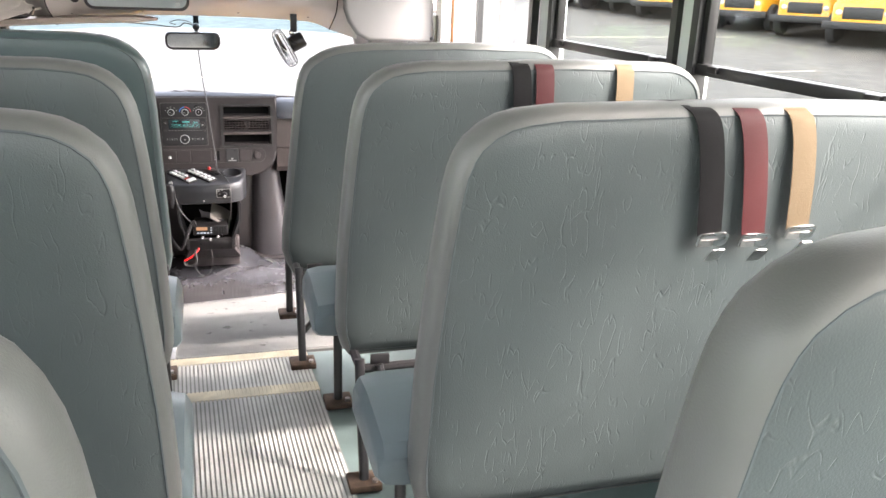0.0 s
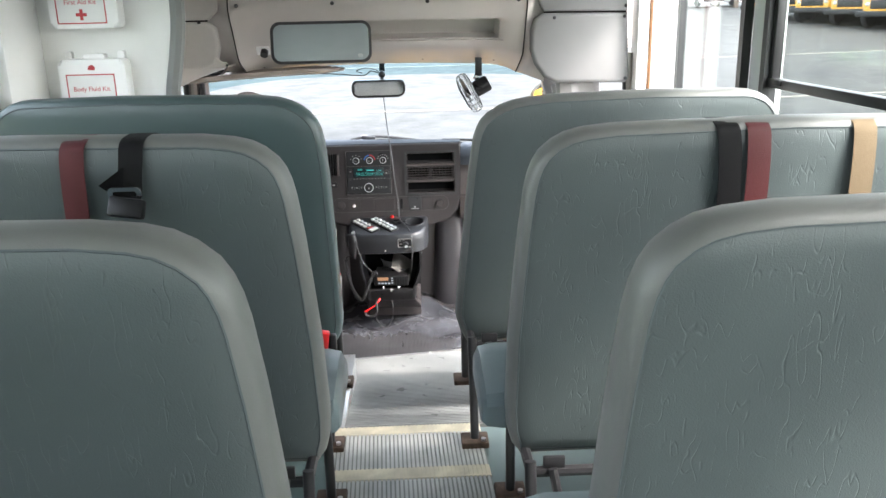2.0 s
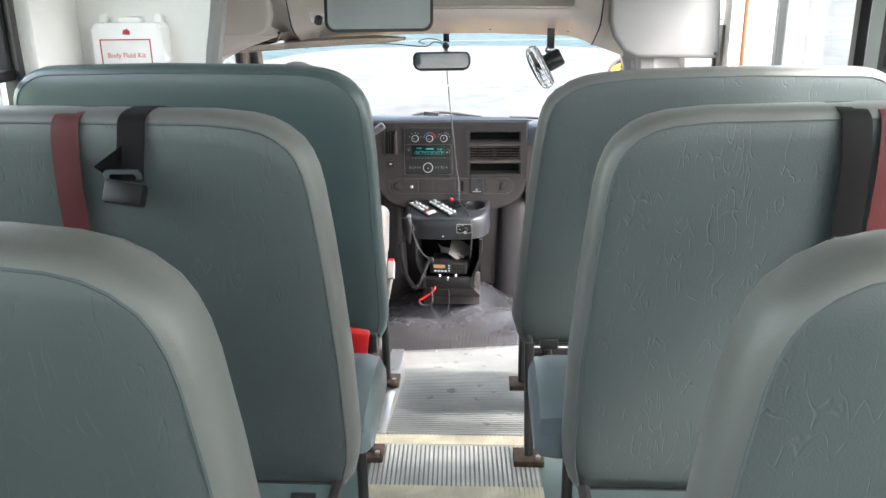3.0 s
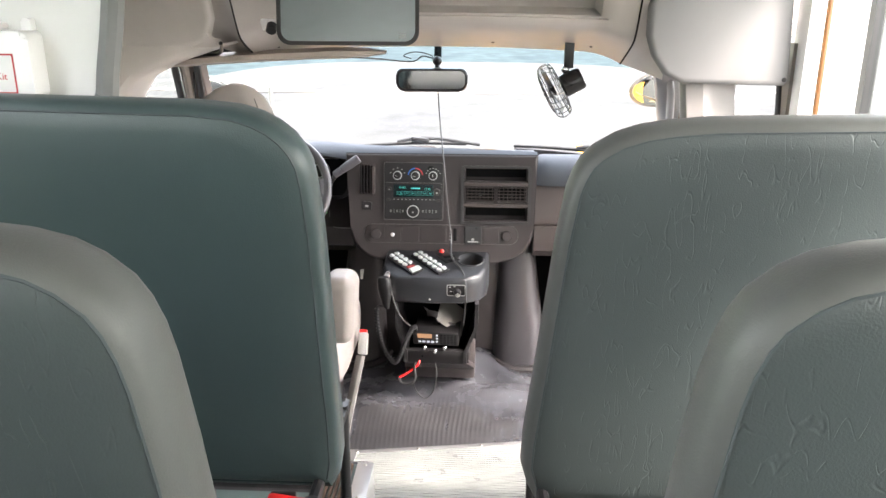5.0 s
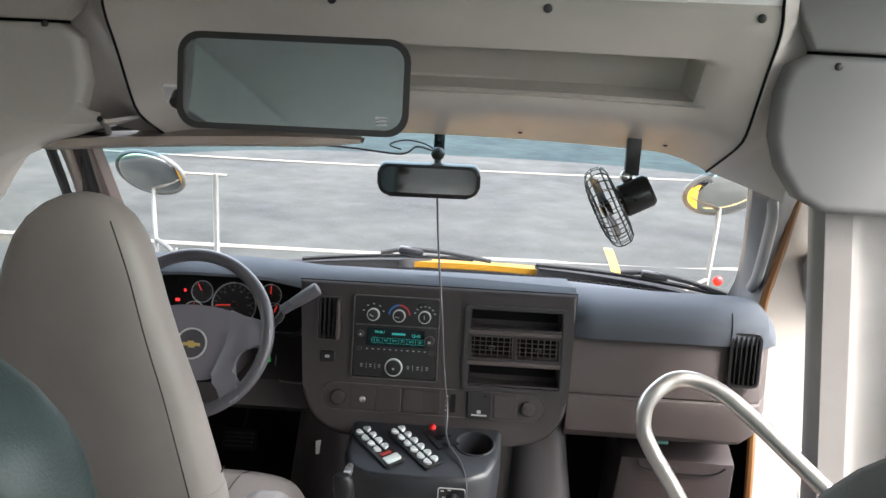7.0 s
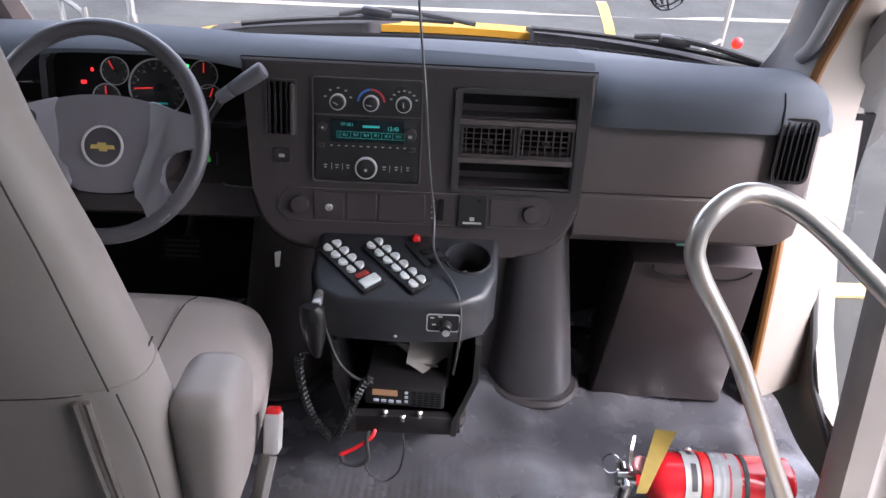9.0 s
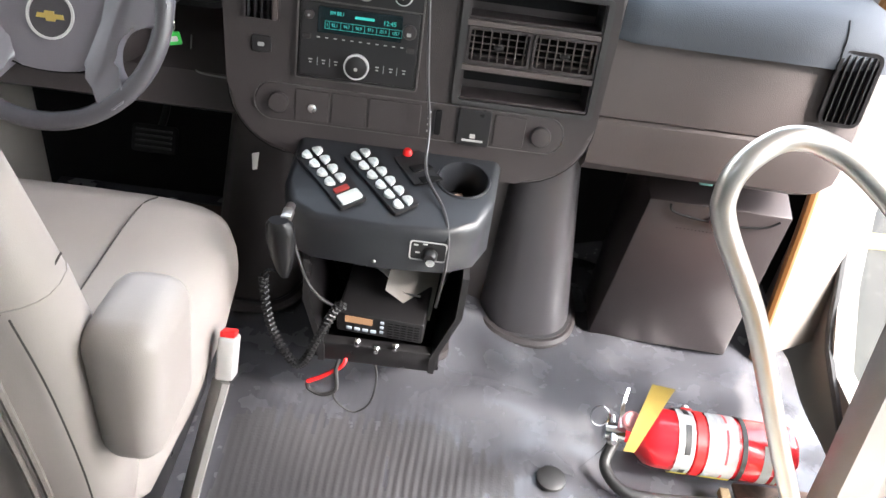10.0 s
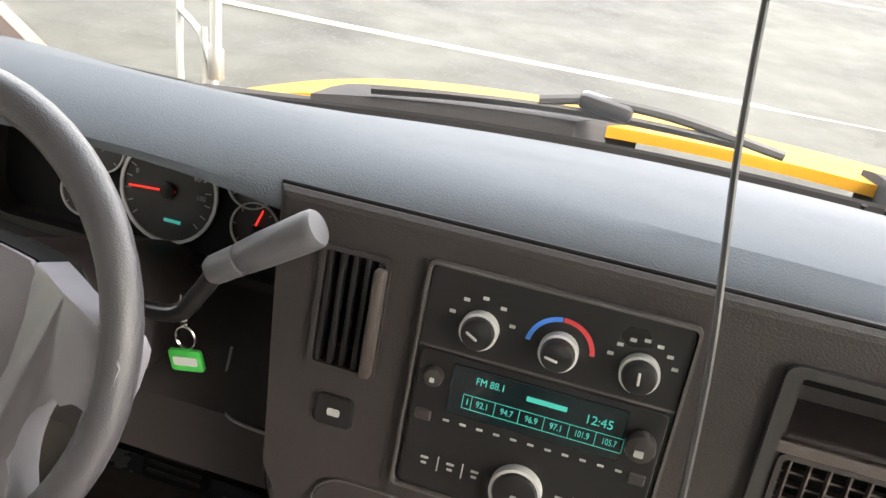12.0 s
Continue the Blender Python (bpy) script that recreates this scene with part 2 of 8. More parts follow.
# ---- building helpers ----
BASE = {}


def thing(name, base, label, category, group="", kind=""):
    ob = new(name)
    ob.location = base
    ob.empty_display_size = 0.1
    BASE[ob] = Vector(base)
    return tagged(ob, label, category, group, kind)


def part(name, bm, material, parent=None, label="", kind="", category="", smooth=38):
    """Links a bmesh, given in metres of the place, as one mesh object under a thing or a part."""
    base = BASE.get(parent, Vector((0, 0, 0))) if parent else Vector((0, 0, 0))
    if base.length:
        bmesh.ops.translate(bm, vec=-base, verts=bm.verts)
    bmesh.ops.recalc_face_normals(bm, faces=bm.faces)
    me = bpy.data.meshes.new(name)
    bm.to_mesh(me)
    bm.free()
    me.materials.append(material)
    if smooth:
        me.shade_smooth()
        me.set_sharp_from_angle(angle=radians(smooth))
    ob = new(name, me)
    if parent:
        ob.parent = parent
        BASE[ob] = base
    return tagged(ob, label, category, "", kind)


def single(name, bm, material, label, category, kind="", group=""):
    ob = part(name, bm, material, None, label, kind, category)
    return tagged(ob, group=group)


def B():
    return bmesh.new()


def box(bm, c, s, bevel=0.0, m=None, seg=2):
    """A bevelled box of size s at c, turned by m."""
    r = bmesh.ops.create_cube(bm, size=1)["verts"]
    bmesh.ops.scale(bm, vec=s, verts=r)
    if bevel:
        edges = {e for v in r for e in v.link_edges}
        r = list({v for v in r} | {v for f in bmesh.ops.bevel(bm, geom=list(edges), offset=min(bevel, 0.49 * min(s)), segments=seg, profile=0.5, affect="EDGES")["faces"] for v in f.verts})
        r = [v for v in r if v.is_valid]
    bmesh.ops.transform(bm, matrix=Matrix.Translation(c) @ (m.to_4x4() if m else Matrix()), verts=r)
    return bm


def span(bm, x0, x1, y0, y1, z0, z1, bevel=0.0):
    return box(bm, ((x0 + x1) / 2, (y0 + y1) / 2, (z0 + z1) / 2), (abs(x1 - x0), abs(y1 - y0), abs(z1 - z0)), bevel)


def axis(way):
    """A turn that takes z to the way given."""
    return Vector(way).normalized().to_track_quat("Z", "Y").to_matrix().to_4x4()


def cyl(bm, p0, p1, r0, r1=None, seg=20):
    p0, p1 = Vector(p0), Vector(p1)
    m = Matrix.Translation((p0 + p1) / 2) @ axis(p1 - p0)
    bmesh.ops.create_cone(bm, cap_ends=True, segments=seg, radius1=r0, radius2=r0 if r1 is None else r1, depth=(p1 - p0).length, matrix=m)
    return bm


def ball(bm, c, r, s=(1, 1, 1), m=None, seg=16):
    bmesh.ops.create_uvsphere(bm, u_segments=seg, v_segments=max(6, seg // 2), radius=r, matrix=Matrix.Translation(c) @ (m.to_4x4() if m else Matrix()) @ Matrix.Diagonal((*s, 1)))
    return bm


def curve_pts(pts, n=8, closed=False):
    """A smooth line through the points."""
    p = [Vector(q) for q in pts]
    out, k = [], len(p)
    for i in range(k if closed else k - 1):
        a, b, c, d = (p[(i - 1) % k], p[i], p[(i + 1) % k], p[(i + 2) % k]) if closed else (p[max(0, i - 1)], p[i], p[i + 1], p[min(k - 1, i + 2)])
        for j in range(n):
            t = j / n
            out.append(0.5 * (2 * b + (c - a) * t + (2 * a - 5 * b + 4 * c - d) * t * t + (3 * b - a - 3 * c + d) * t ** 3))
    return out if closed else out + [p[-1]]


def tube(bm, pts, r, seg=10, n=8, closed=False, flat=1.0, smooth=True):
    line = curve_pts(pts, n, closed) if smooth else [Vector(q) for q in pts]
    k, rings, up = len(line), [], None
    for i, q in enumerate(line):
        d = (line[(i + 1) % k] - line[i - 1]) if closed else line[min(k - 1, i + 1)] - line[max(0, i - 1)]
        d.normalize()
        if up is None:
            up = d.orthogonal().normalized()
        up = (up - d * up.dot(d)).normalized()
        side = d.cross(up)
        rings.append([bm.verts.new(q + r * (math.cos(a) * up + flat * math.sin(a) * side)) for a in (2 * math.pi * s / seg for s in range(seg))])
    for i in range(k if closed else k - 1):
        for s in range(seg):
            bm.faces.new((rings[i][s], rings[i][(s + 1) % seg], rings[(i + 1) % k][(s + 1) % seg], rings[(i + 1) % k][s]))
    if not closed:
        bm.faces.new(rings[0][::-1])
        bm.faces.new(rings[-1])
    return bm


def prism(bm, outline, m, depth, bevel=0.0, seg=2):
    """A flat outline (x, y) thickened along z and set at m; the front rim is rounded."""
    vs = [bm.verts.new((x, y, 0)) for x, y in outline]
    top = [bm.verts.new((x, y, depth)) for x, y in outline]
    k = len(vs)
    bm.faces.new(vs[::-1])
    cap = bm.faces.new(top)
    for i in range(k):
        bm.faces.new((vs[i], vs[(i + 1) % k], top[(i + 1) % k], top[i]))
    every = set(vs + top)
    if bevel:
        res = bmesh.ops.bevel(bm, geom=list(cap.edges), offset=bevel, segments=seg, profile=0.5, affect="EDGES")
        every |= {v for f in res["faces"] for v in f.verts}
    bmesh.ops.transform(bm, matrix=m, verts=[v for v in every if v.is_valid])
    return bm


def rrect(w, h, r, n=5, cx=0.0, cy=0.0):
    """A rounded rectangle as an outline; r may be four radii (from lower left, anticlockwise)."""
    rs = r if isinstance(r, (tuple, list)) else (r,) * 4
    out = []
    for (sx, sy, a0), q in zip(((-1, -1, 180), (1, -1, 270), (1, 1, 0), (-1, 1, 90)), rs):
        for i in range(n + 1):
            a = radians(a0 + 90 * i / n)
            out.append((cx + sx * (w / 2 - q) + q * math.cos(a), cy + sy * (h / 2 - q) + q * math.sin(a)))
    return out


def ring(bm, outer, inner, m, depth):
    """A frame between two outlines of the same count."""
    k = len(outer)
    sets = [[bm.verts.new(m @ Vector((x, y, z))) for x, y in o] for o, z in ((outer, 0), (inner, 0), (inner, depth), (outer, depth))]
    for a, b in ((0, 1), (1, 2), (2, 3), (3, 0)):
        for i in range(k):
            bm.faces.new((sets[a][i], sets[a][(i + 1) % k], sets[b][(i + 1) % k], sets[b][i]))
    return bm


def sheet(bm, rows, thick=0.0, way=(0, 0, -1)):
    """A surface over a net of points, thickened the way given."""
    net = [[bm.verts.new(p) for p in row] for row in rows]
    for a, b in zip(net, net[1:]):
        for i in range(len(a) - 1):
            bm.faces.new((a[i], a[i + 1], b[i + 1], b[i]))
    if thick:
        w = Vector(way).normalized() * thick
        back = [[bm.verts.new(v.co + w) for v in row] for row in net]
        for a, b in zip(back, back[1:]):
            for i in range(len(a) - 1):
                bm.faces.new((a[i], b[i], b[i + 1], a[i + 1]))
        rim = lambda g: g[0] + [r[-1] for r in g[1:]] + g[-1][-2::-1] + [r[0] for r in g[-2:0:-1]]
        f, g = rim(net), rim(back)
        for i in range(len(f)):
            bm.faces.new((f[i], g[i], g[(i + 1) % len(f)], f[(i + 1) % len(f)]))
    return bm


def lathe(bm, profile, m, seg=24, caps=True):
    """A profile of (radius, height) turned about z and set at m."""
    rings = [[bm.verts.new(m @ Vector((r * math.cos(a), r * math.sin(a), h))) for a in (2 * math.pi * s / seg for s in range(seg))] for r, h in profile]
    for a, b in zip(rings, rings[1:]):
        for s in range(seg):
            bm.faces.new((a[s], a[(s + 1) % seg], b[(s + 1) % seg], b[s]))
    if caps and profile[0][0] > 1e-6:
        bm.faces.new(rings[0][::-1])
    if caps and profile[-1][0] > 1e-6:
        bm.faces.new(rings[-1])
    return bm


def words(name, text, size, m, material, parent, label="", wide=1.0, space=1.0, depth=0.0004):
    """Writing in the built-in font, centred at m, as a mesh."""
    cu = bpy.data.curves.new(name, "FONT")
    cu.body, cu.size, cu.align_x, cu.align_y, cu.extrude, cu.space_character = text, size, "CENTER", "CENTER", depth, space
    tmp = bpy.data.objects.new(name, cu)
    scene.collection.objects.link(tmp)
    bpy.context.view_layer.update()
    me = bpy.data.meshes.new_from_object(tmp.evaluated_get(bpy.context.evaluated_depsgraph_get()))
    bpy.data.objects.remove(tmp)
    base = BASE.get(parent, Vector((0, 0, 0)))
    me.transform(Matrix.Translation(-base) @ m @ Matrix.Diagonal((wide, 1, 1, 1)))
    me.materials.clear()
    me.materials.append(material)
    ob = new(name, me)
    ob.parent = parent
    BASE[ob] = base
    return tagged(ob, label)


def facing(x, y, z, lean=0.0, turn=0.0):
    """A frame on a face that looks back along the bus: x to the right, y up, z towards the rear; lean tips its top forwards."""
    return Matrix.Translation((x, y, z)) @ Matrix.Rotation(radians(turn), 4, "Z") @ Matrix.Rotation(radians(90 - lean), 4, "X")


# ---- ground and distance ----
GZ = -0.78
rise = lambda x, y: GZ + 0.026 * max(0, math.hypot(x, y - 3) - 6)
ticks = sorted({-700, -300, -150, -90, -60, 60, 90, 150, 300, 700, *range(-44, 45, 4)})
bm = B()
sheet(bm, [[(x, y, rise(x, y)) for x in ticks] for y in ticks])
single("ground", bm, ASPHALT, "grey worn asphalt parking lot with patches", "ground", "structure")
bm = B()
sheet(bm, [[(x, y, rise(x, y) + 0.02) for x in (-300, -90, -40, -28, -20, -14, -11.2)] for y in (-200, -60, -20, 0, 12, 20, 28, 40, 60, 120)], 0.03)
single("lawn", bm, GRASS, "green grass verge beside the asphalt", "grass", "structure")
for y, lean, x0, x1, mt in ((5.55, 0.02, 1.4, 9.0, LINE_YELLOW), (10.22, 0.04, -9, 14, LINE), (14.3, 0.03, -5.0, -3.9, LINE), (16.0, 0.03, -9, 14, LINE), (25.0, 0.02, -12, 18, LINE)):
    bm = B()
    sheet(bm, [[(x, y + d + lean * x, rise(x, y) + 0.016) for x in np.linspace(x0, x1, 24)] for d in (-0.055, 0.055)], 0.012)
    single("parking_line", bm, mt, "straight painted parking line on asphalt", "road marking", "structure")


# ---- the bus body ----
W, CEIL, BACK = 1.19, 1.86, -2.6
WIN_Z0, WIN_RAIL, WIN_Z1 = 0.74, 1.066, 1.56
POSTS = [2.69 - 0.835 * i for i in range(7)]
FRONT = {1: 2.745, -1: 2.565}
SIDE = {1: 1.225, -1: 1.19}
SKEW = 0.033


def skew(ob):
    """The passenger body stands at a slight angle to the cab: its parts drift sideways towards the rear."""
    for o in (ob, *ob.children_recursive):
        if o.type == "MESH":
            for v in o.data.vertices:
                v.co.x += SKEW * (3.0 - (v.co.y + ob.location.y))
    return ob


def side_wall(sx, front, name, extra=()):
    """A wall with window openings between pillars; front is where its front pillar ends."""
    bm = B()
    x0, x1 = sx * SIDE[sx], sx * (SIDE[sx] + 0.06)
    span(bm, x0, x1, BACK, front, 0.0, WIN_Z0)
    span(bm, x0, x1, BACK, front, WIN_Z1, CEIL)
    y = FRONT[sx]
    span(bm, x0, x1, y, front, WIN_Z0, WIN_Z1)
    for p in POSTS[1:]:
        span(bm, x0, x1, p - 0.035, p + 0.035, WIN_Z0, WIN_Z1)
    span(bm, x0, x1, BACK, POSTS[-1] - 0.035, WIN_Z0, WIN_Z1)
    return skew(part(name, bm, WALL_BLUE, None, "pale painted steel bus side wall with window openings", "structure", "wall"))


side_wall(1, 2.86, "wall_right")
side_wall(-1, 2.87, "wall_left")
# Rear wall stands out of view; three windows added for light on rear-facing panels
bm = B()
for x0, x1, z0, z1 in ((-1.25, 1.25, 0, 0.72), (-1.25, 1.25, 1.62, CEIL), (-1.25, -1.08, 0.72, 1.62), (1.08, 1.25, 0.72, 1.62), (-0.42, -0.32, 0.72, 1.62), (0.32, 0.42, 0.72, 1.62)):
    span(bm, x0, x1, BACK - 0.06, BACK, z0, z1)
single("wall_rear", bm, WALL, "unseen pale painted rear wall of the bus with three windows added for light", "wall", "structure")
for x0, x1 in ((-1.08, -0.42), (-0.32, 0.32), (0.42, 1.08)):
    rear = thing("window_rear", ((x0 + x1) / 2, BACK - 0.03, 0.72), "unseen black-framed rear window added to light the bus inside", "window", "rear windows", "structure")
    bm = B()
    ring(bm, rrect(x1 - x0, 0.90, 0.05), rrect(x1 - x0 - 0.06, 0.84, 0.04), facing((x0 + x1) / 2, BACK - 0.02, 1.17), 0.03)
    part("window_frame", bm, FRAME_BLACK, rear)
    bm = B()
    span(bm, x0 + 0.02, x1 - 0.02, BACK - 0.035, BACK - 0.031, 0.74, 1.60)
    part("pane", bm, GLASS, rear).visible_shadow = False
bm = B()
sheet(bm, [[(x, y, CEIL - 0.10 * (abs(x) / W) ** 4 + 0.1) for x in np.linspace(-W - 0.06, W + 0.06, 17)] for y in (BACK - 0.06, 0, 2.0, 3.66)], 0.05, (0, 0, 1))
single("ceiling", bm, WALL, "white painted bus ceiling", "ceiling", "structure")


def window(sx, y0, y1):
    W = SIDE[sx]
    name = "window_" + str(1 + len([o for o in scene.objects if o.name.startswith("window_") and o.parent is None]))
    t = thing(name, (sx * (W + 0.02), (y0 + y1) / 2, WIN_Z0), "bus side window with black split-sash frame", "window", "bus side windows", "structure")
    m = Matrix.Translation((sx * (W + 0.028), (y0 + y1) / 2, (WIN_Z0 + WIN_Z1) / 2)) @ Matrix.Rotation(radians(-90 * sx), 4, "Z") @ Matrix.Rotation(radians(90), 4, "X")
    w, h = y1 - y0, WIN_Z1 - WIN_Z0
    bm = B()
    ring(bm, rrect(w, h, 0.03), rrect(w - 0.06, h - 0.06, 0.025), Matrix.Translation((-sx * 0.0, 0, 0)) @ m, 0.045)
    part("window_frame", bm, FRAME_BLACK, t)
    bm = B()
    box(bm, (sx * (W + 0.012), (y0 + y1) / 2, WIN_RAIL), (0.035, w - 0.05, 0.030), 0.004)
    part("sash_rail", bm, FRAME_BLACK, t)
    bm = B()
    for a in (y0 + 0.04, y1 - 0.04):
        box(bm, (sx * (W + 0.016), a, (WIN_RAIL + WIN_Z1) / 2), (0.03, 0.022, WIN_Z1 - WIN_RAIL), 0.003)
    part("sash_frame", bm, FRAME_BLACK, t)
    bm = B()
    for a in (y0 + 0.11, y1 - 0.11):
        box(bm, (sx * (W - 0.008), a, WIN_RAIL + 0.005), (0.012, 0.045, 0.018), 0.003)
    part("sash_latch", bm, DASH_BLACK, t)
    for z0, z1, dx in ((WIN_Z0 + 0.02, WIN_RAIL - 0.01, 0.035), (WIN_RAIL, WIN_Z1 - 0.02, 0.024)):
        bm = B()
        span(bm, sx * (W + dx), sx * (W + dx + 0.004), y0 + 0.02, y1 - 0.02, z0, z1)
        p = part("pane", bm, GLASS_SIDE if sx > 0 else GLASS, t)
        p.visible_shadow = False
    skew(t)


for sx in (1, -1):
    for a, b in zip(POSTS, POSTS[1:]):
        window(sx, b + (0.0 if b == POSTS[-1] else 0.036), FRONT[sx] if a == POSTS[0] else a - 0.036)

# floors
bm = B()
span(bm, -W - 0.06, W + 0.06, BACK, 2.46, -0.06, -0.006)
span(bm, -W - 0.06, -0.32, 2.46, 2.93, -0.06, -0.006)
span(bm, -0.32, -0.20, 2.46, 3.07, -0.06, -0.006)
span(bm, 0.42, W + 0.06, 2.46, 2.80, -0.06, -0.006)
single("floor", bm, FLOOR_TEAL, "smooth grey-green vinyl bus floor", "floor", "structure")
aisle = thing("aisle_mat", (0, 1.0, 0), "ribbed grey rubber aisle floor strip", "floor mat", kind="structure")
# base under the ribs: its dark colour stands for shade in the grooves
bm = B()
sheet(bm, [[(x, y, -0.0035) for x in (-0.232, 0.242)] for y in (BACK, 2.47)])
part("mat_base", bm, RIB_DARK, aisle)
RIBS = [-0.228 + i * 0.0128 for i in range(37)]
for x in RIBS:
    for a, b in ((BACK, 2.160), (2.222, 2.425)):
        bm = B()
        span(bm, x - 0.0040, x + 0.0040, a, b, -0.004, 0.0018)
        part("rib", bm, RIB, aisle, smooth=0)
for a, b in ((2.161, 2.221), (2.426, 2.476)):
    line = thing("floor_line", (0, (a + b) / 2, 0), "worn cream line strip across the ribbed aisle floor", "floor marking", kind="structure")
    bm = B()
    span(bm, -0.232, 0.242, a, b, -0.003, 0.0005)
    part("strip", bm, CREAM, line)
    for x in RIBS:
        bm = B()
        span(bm, x - 0.0040, x + 0.0040, a, b, 0, 0.0028)
        part("rib", bm, CREAM, line, smooth=0)
    skew(line)

# Ramp rubber darkened in colour for the shade between its ribs
RAMP_GROOVE_SHADE = mat("ramp_groove_shade_rubber", (0.20, 0.208, 0.203), 0.45, var=0.2, vs=6)
skew(aisle)
# the ramp down to the cab, with a skewed front edge
RAMP0, SLOPE = 2.478, 0.181
front_y = lambda x: 3.385 + 0.225 * (min(x, 0.58) + 0.30)
ramp_z = lambda y: -SLOPE * (y - RAMP0)
ramp = thing("ramp", (0.18, 3.0, -0.1), "pale cross-ribbed rubber ramp down to the driver's area", "ramp", kind="structure")
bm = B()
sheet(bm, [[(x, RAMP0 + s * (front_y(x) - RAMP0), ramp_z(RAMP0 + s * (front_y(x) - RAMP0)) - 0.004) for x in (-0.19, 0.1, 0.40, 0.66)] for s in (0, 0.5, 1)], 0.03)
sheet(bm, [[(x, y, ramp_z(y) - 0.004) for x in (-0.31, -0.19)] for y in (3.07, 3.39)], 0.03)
part("ramp_base", bm, RAMP_GROOVE_SHADE, ramp)
for i in range(66):
    y = RAMP0 + 0.012 + i * 0.0168
    x0 = -0.19 if y < 3.08 else -0.30
    x1 = 0.66
    if y > front_y(x0) - 0.012:
        x0 = (y + 0.012 - 3.385) / 0.225 - 0.30
    if x0 < x1 - 0.05 and y < 3.57:
        bm = B()
        box(bm, ((x0 + x1) / 2, y, ramp_z(y)), (x1 - x0, 0.0105, 0.007), 0.0, Matrix.Rotation(-math.atan(SLOPE), 3, "X"))
        part("rib", bm, RAMP_RIB, ramp, smooth=0)
edge = thing("edge_strip", (0.18, 3.44, -0.2), "riveted aluminium edge strip along the ramp's front", "edge strip", kind="structure")
bm = B()
sheet(bm, [[(x, front_y(x) - 0.030 + d, ramp_z(front_y(x)) + h) for x in (-0.31, 0.0, 0.3, 0.58, 0.67)] for d, h in ((0, 0.008), (0.027, 0.006), (0.030, -0.022))], 0.003, (0, 0.3, -1))
part("front_strip", bm, ALU, edge)
bm = B()
sheet(bm, [[(-0.31 + d, y, ramp_z(y) + 0.006) for d in (0.0, 0.026)] for y in (3.07, 3.39)], 0.003)
part("side_strip", bm, ALU, edge)
for x in (-0.285, -0.09, 0.115, 0.36, 0.565, 0.64):
    bm = B()
    ball(bm, (x, front_y(x) - 0.017, ramp_z(front_y(x)) + 0.009), 0.006, (1, 1, 0.45), None, 10)
    part("rivet", bm, STEEL, edge)
step = thing("side_riser", (-0.22, 2.77, 0), "aluminium angle and ribbed riser beside the ramp", "edge strip", kind="structure")
bm = B()
span(bm, -0.232, -0.186, 2.478, 3.065, 0.000, 0.005, 0.001)
span(bm, -0.190, -0.1865, 2.478, 3.065, -0.13, 0.004)
part("angle_strip", bm, ALU, step)
bm = B()
for i in range(6):
    span(bm, -0.315 + i * 0.013, -0.308 + i * 0.013, 2.478, 3.06, -0.006, 0.003)
part("ribbed_edge", bm, RUST, step)
for y in (2.5, 2.7, 2.9, 3.05):
    bm = B()
    ball(bm, (-0.209, y, 0.005), 0.005, (1, 1, 0.5), None, 8)
    part("rivet", bm, STEEL, step)
bm = B()
for i in range(5):
    x = 0.612 + i * 0.011
    sheet(bm, [[(x - 0.0035, y, ramp_z(y) + 0.006), (x + 0.0035, y, ramp_z(y) + 0.006)] for y in (3.0, front_y(x) - 0.03)], 0.004)
single("floor_line", bm, CREAM, "cream ribbed line strip beside the step well", "floor marking", "structure")

# cab floor: one wavy rubber sheet with worn ribs
CAB = -0.205


def rib_zone(x, y):
    return max(0, min(1, (x + 0.36) / 0.06)) * max(0, min(1, (0.26 + 0.08 * math.sin(9 * y) - x) / 0.20)) * max(0, min(1, (3.86 - 0.10 * abs(x) - y) / 0.16))


def mat_height(x, y):
    z = CAB
    zone = rib_zone(x, y)
    wob = 0.006 * math.sin(11 * y + 4 * x)
    fade = 0.55 + 0.45 * noise.noise((x * 9, y * 5, 1.3))
    z += zone * max(0.0, fade + 0.5 * noise.noise((x * 3, y * 14, 7))) * 0.0013 * math.sin((x + wob) * 2 * math.pi / 0.0165)
    z += 0.018 * math.exp(-((x - 0.30) ** 2 + (y - 3.72) ** 2) / 0.010) + 0.022 * math.exp(-((x - 0.12) ** 2 / 0.02 + (y - 3.86) ** 2 / 0.004))
    z += 0.022 * noise.noise((x * 5, y * 5, 0)) * max(0, min(1, (y - 3.6) / 0.15)) * max(0, min(1, (x + 0.42) / 0.12)) + 0.020 * noise.noise((x * 7, y * 9, 5)) * max(0, min(1, (x - 0.02) / 0.15))
    z += 0.10 * max(0, min(1, (y - 3.86) / 0.22)) ** 2 * max(0, 1 - abs(x) / 0.42)
    soft = max(0, min(1, (x - 0.02) / 0.2)) * max(0, min(1, (y - 3.58) / 0.12)) * max(0, min(1, (0.66 - x) / 0.1))
    z += soft * 0.008 * math.sin(15 * x + 11 * y + 5 * noise.noise((x * 3, y * 3, 9)))
    if x > 0.62:
        z += 0.0008 * math.sin(y * 2 * math.pi / 0.02) * (1 if y > 3.85 else 0)
    return z


bm = B()
xs, ys = np.linspace(-1.02, 0.93, 440), np.linspace(3.36, 4.50, 110)
sheet(bm, [[(x, max(y, front_y(x) - 0.02) if x < 0.66 else max(y, 3.585), mat_height(x, y)) for x in xs] for y in ys])
cab_floor = single("cab_floor", bm, MAT_SMOOTH, "scuffed black rubber cab floor mat with worn ribs", "floor mat", "structure")
cab_floor.data.materials.append(MAT_BLACK)
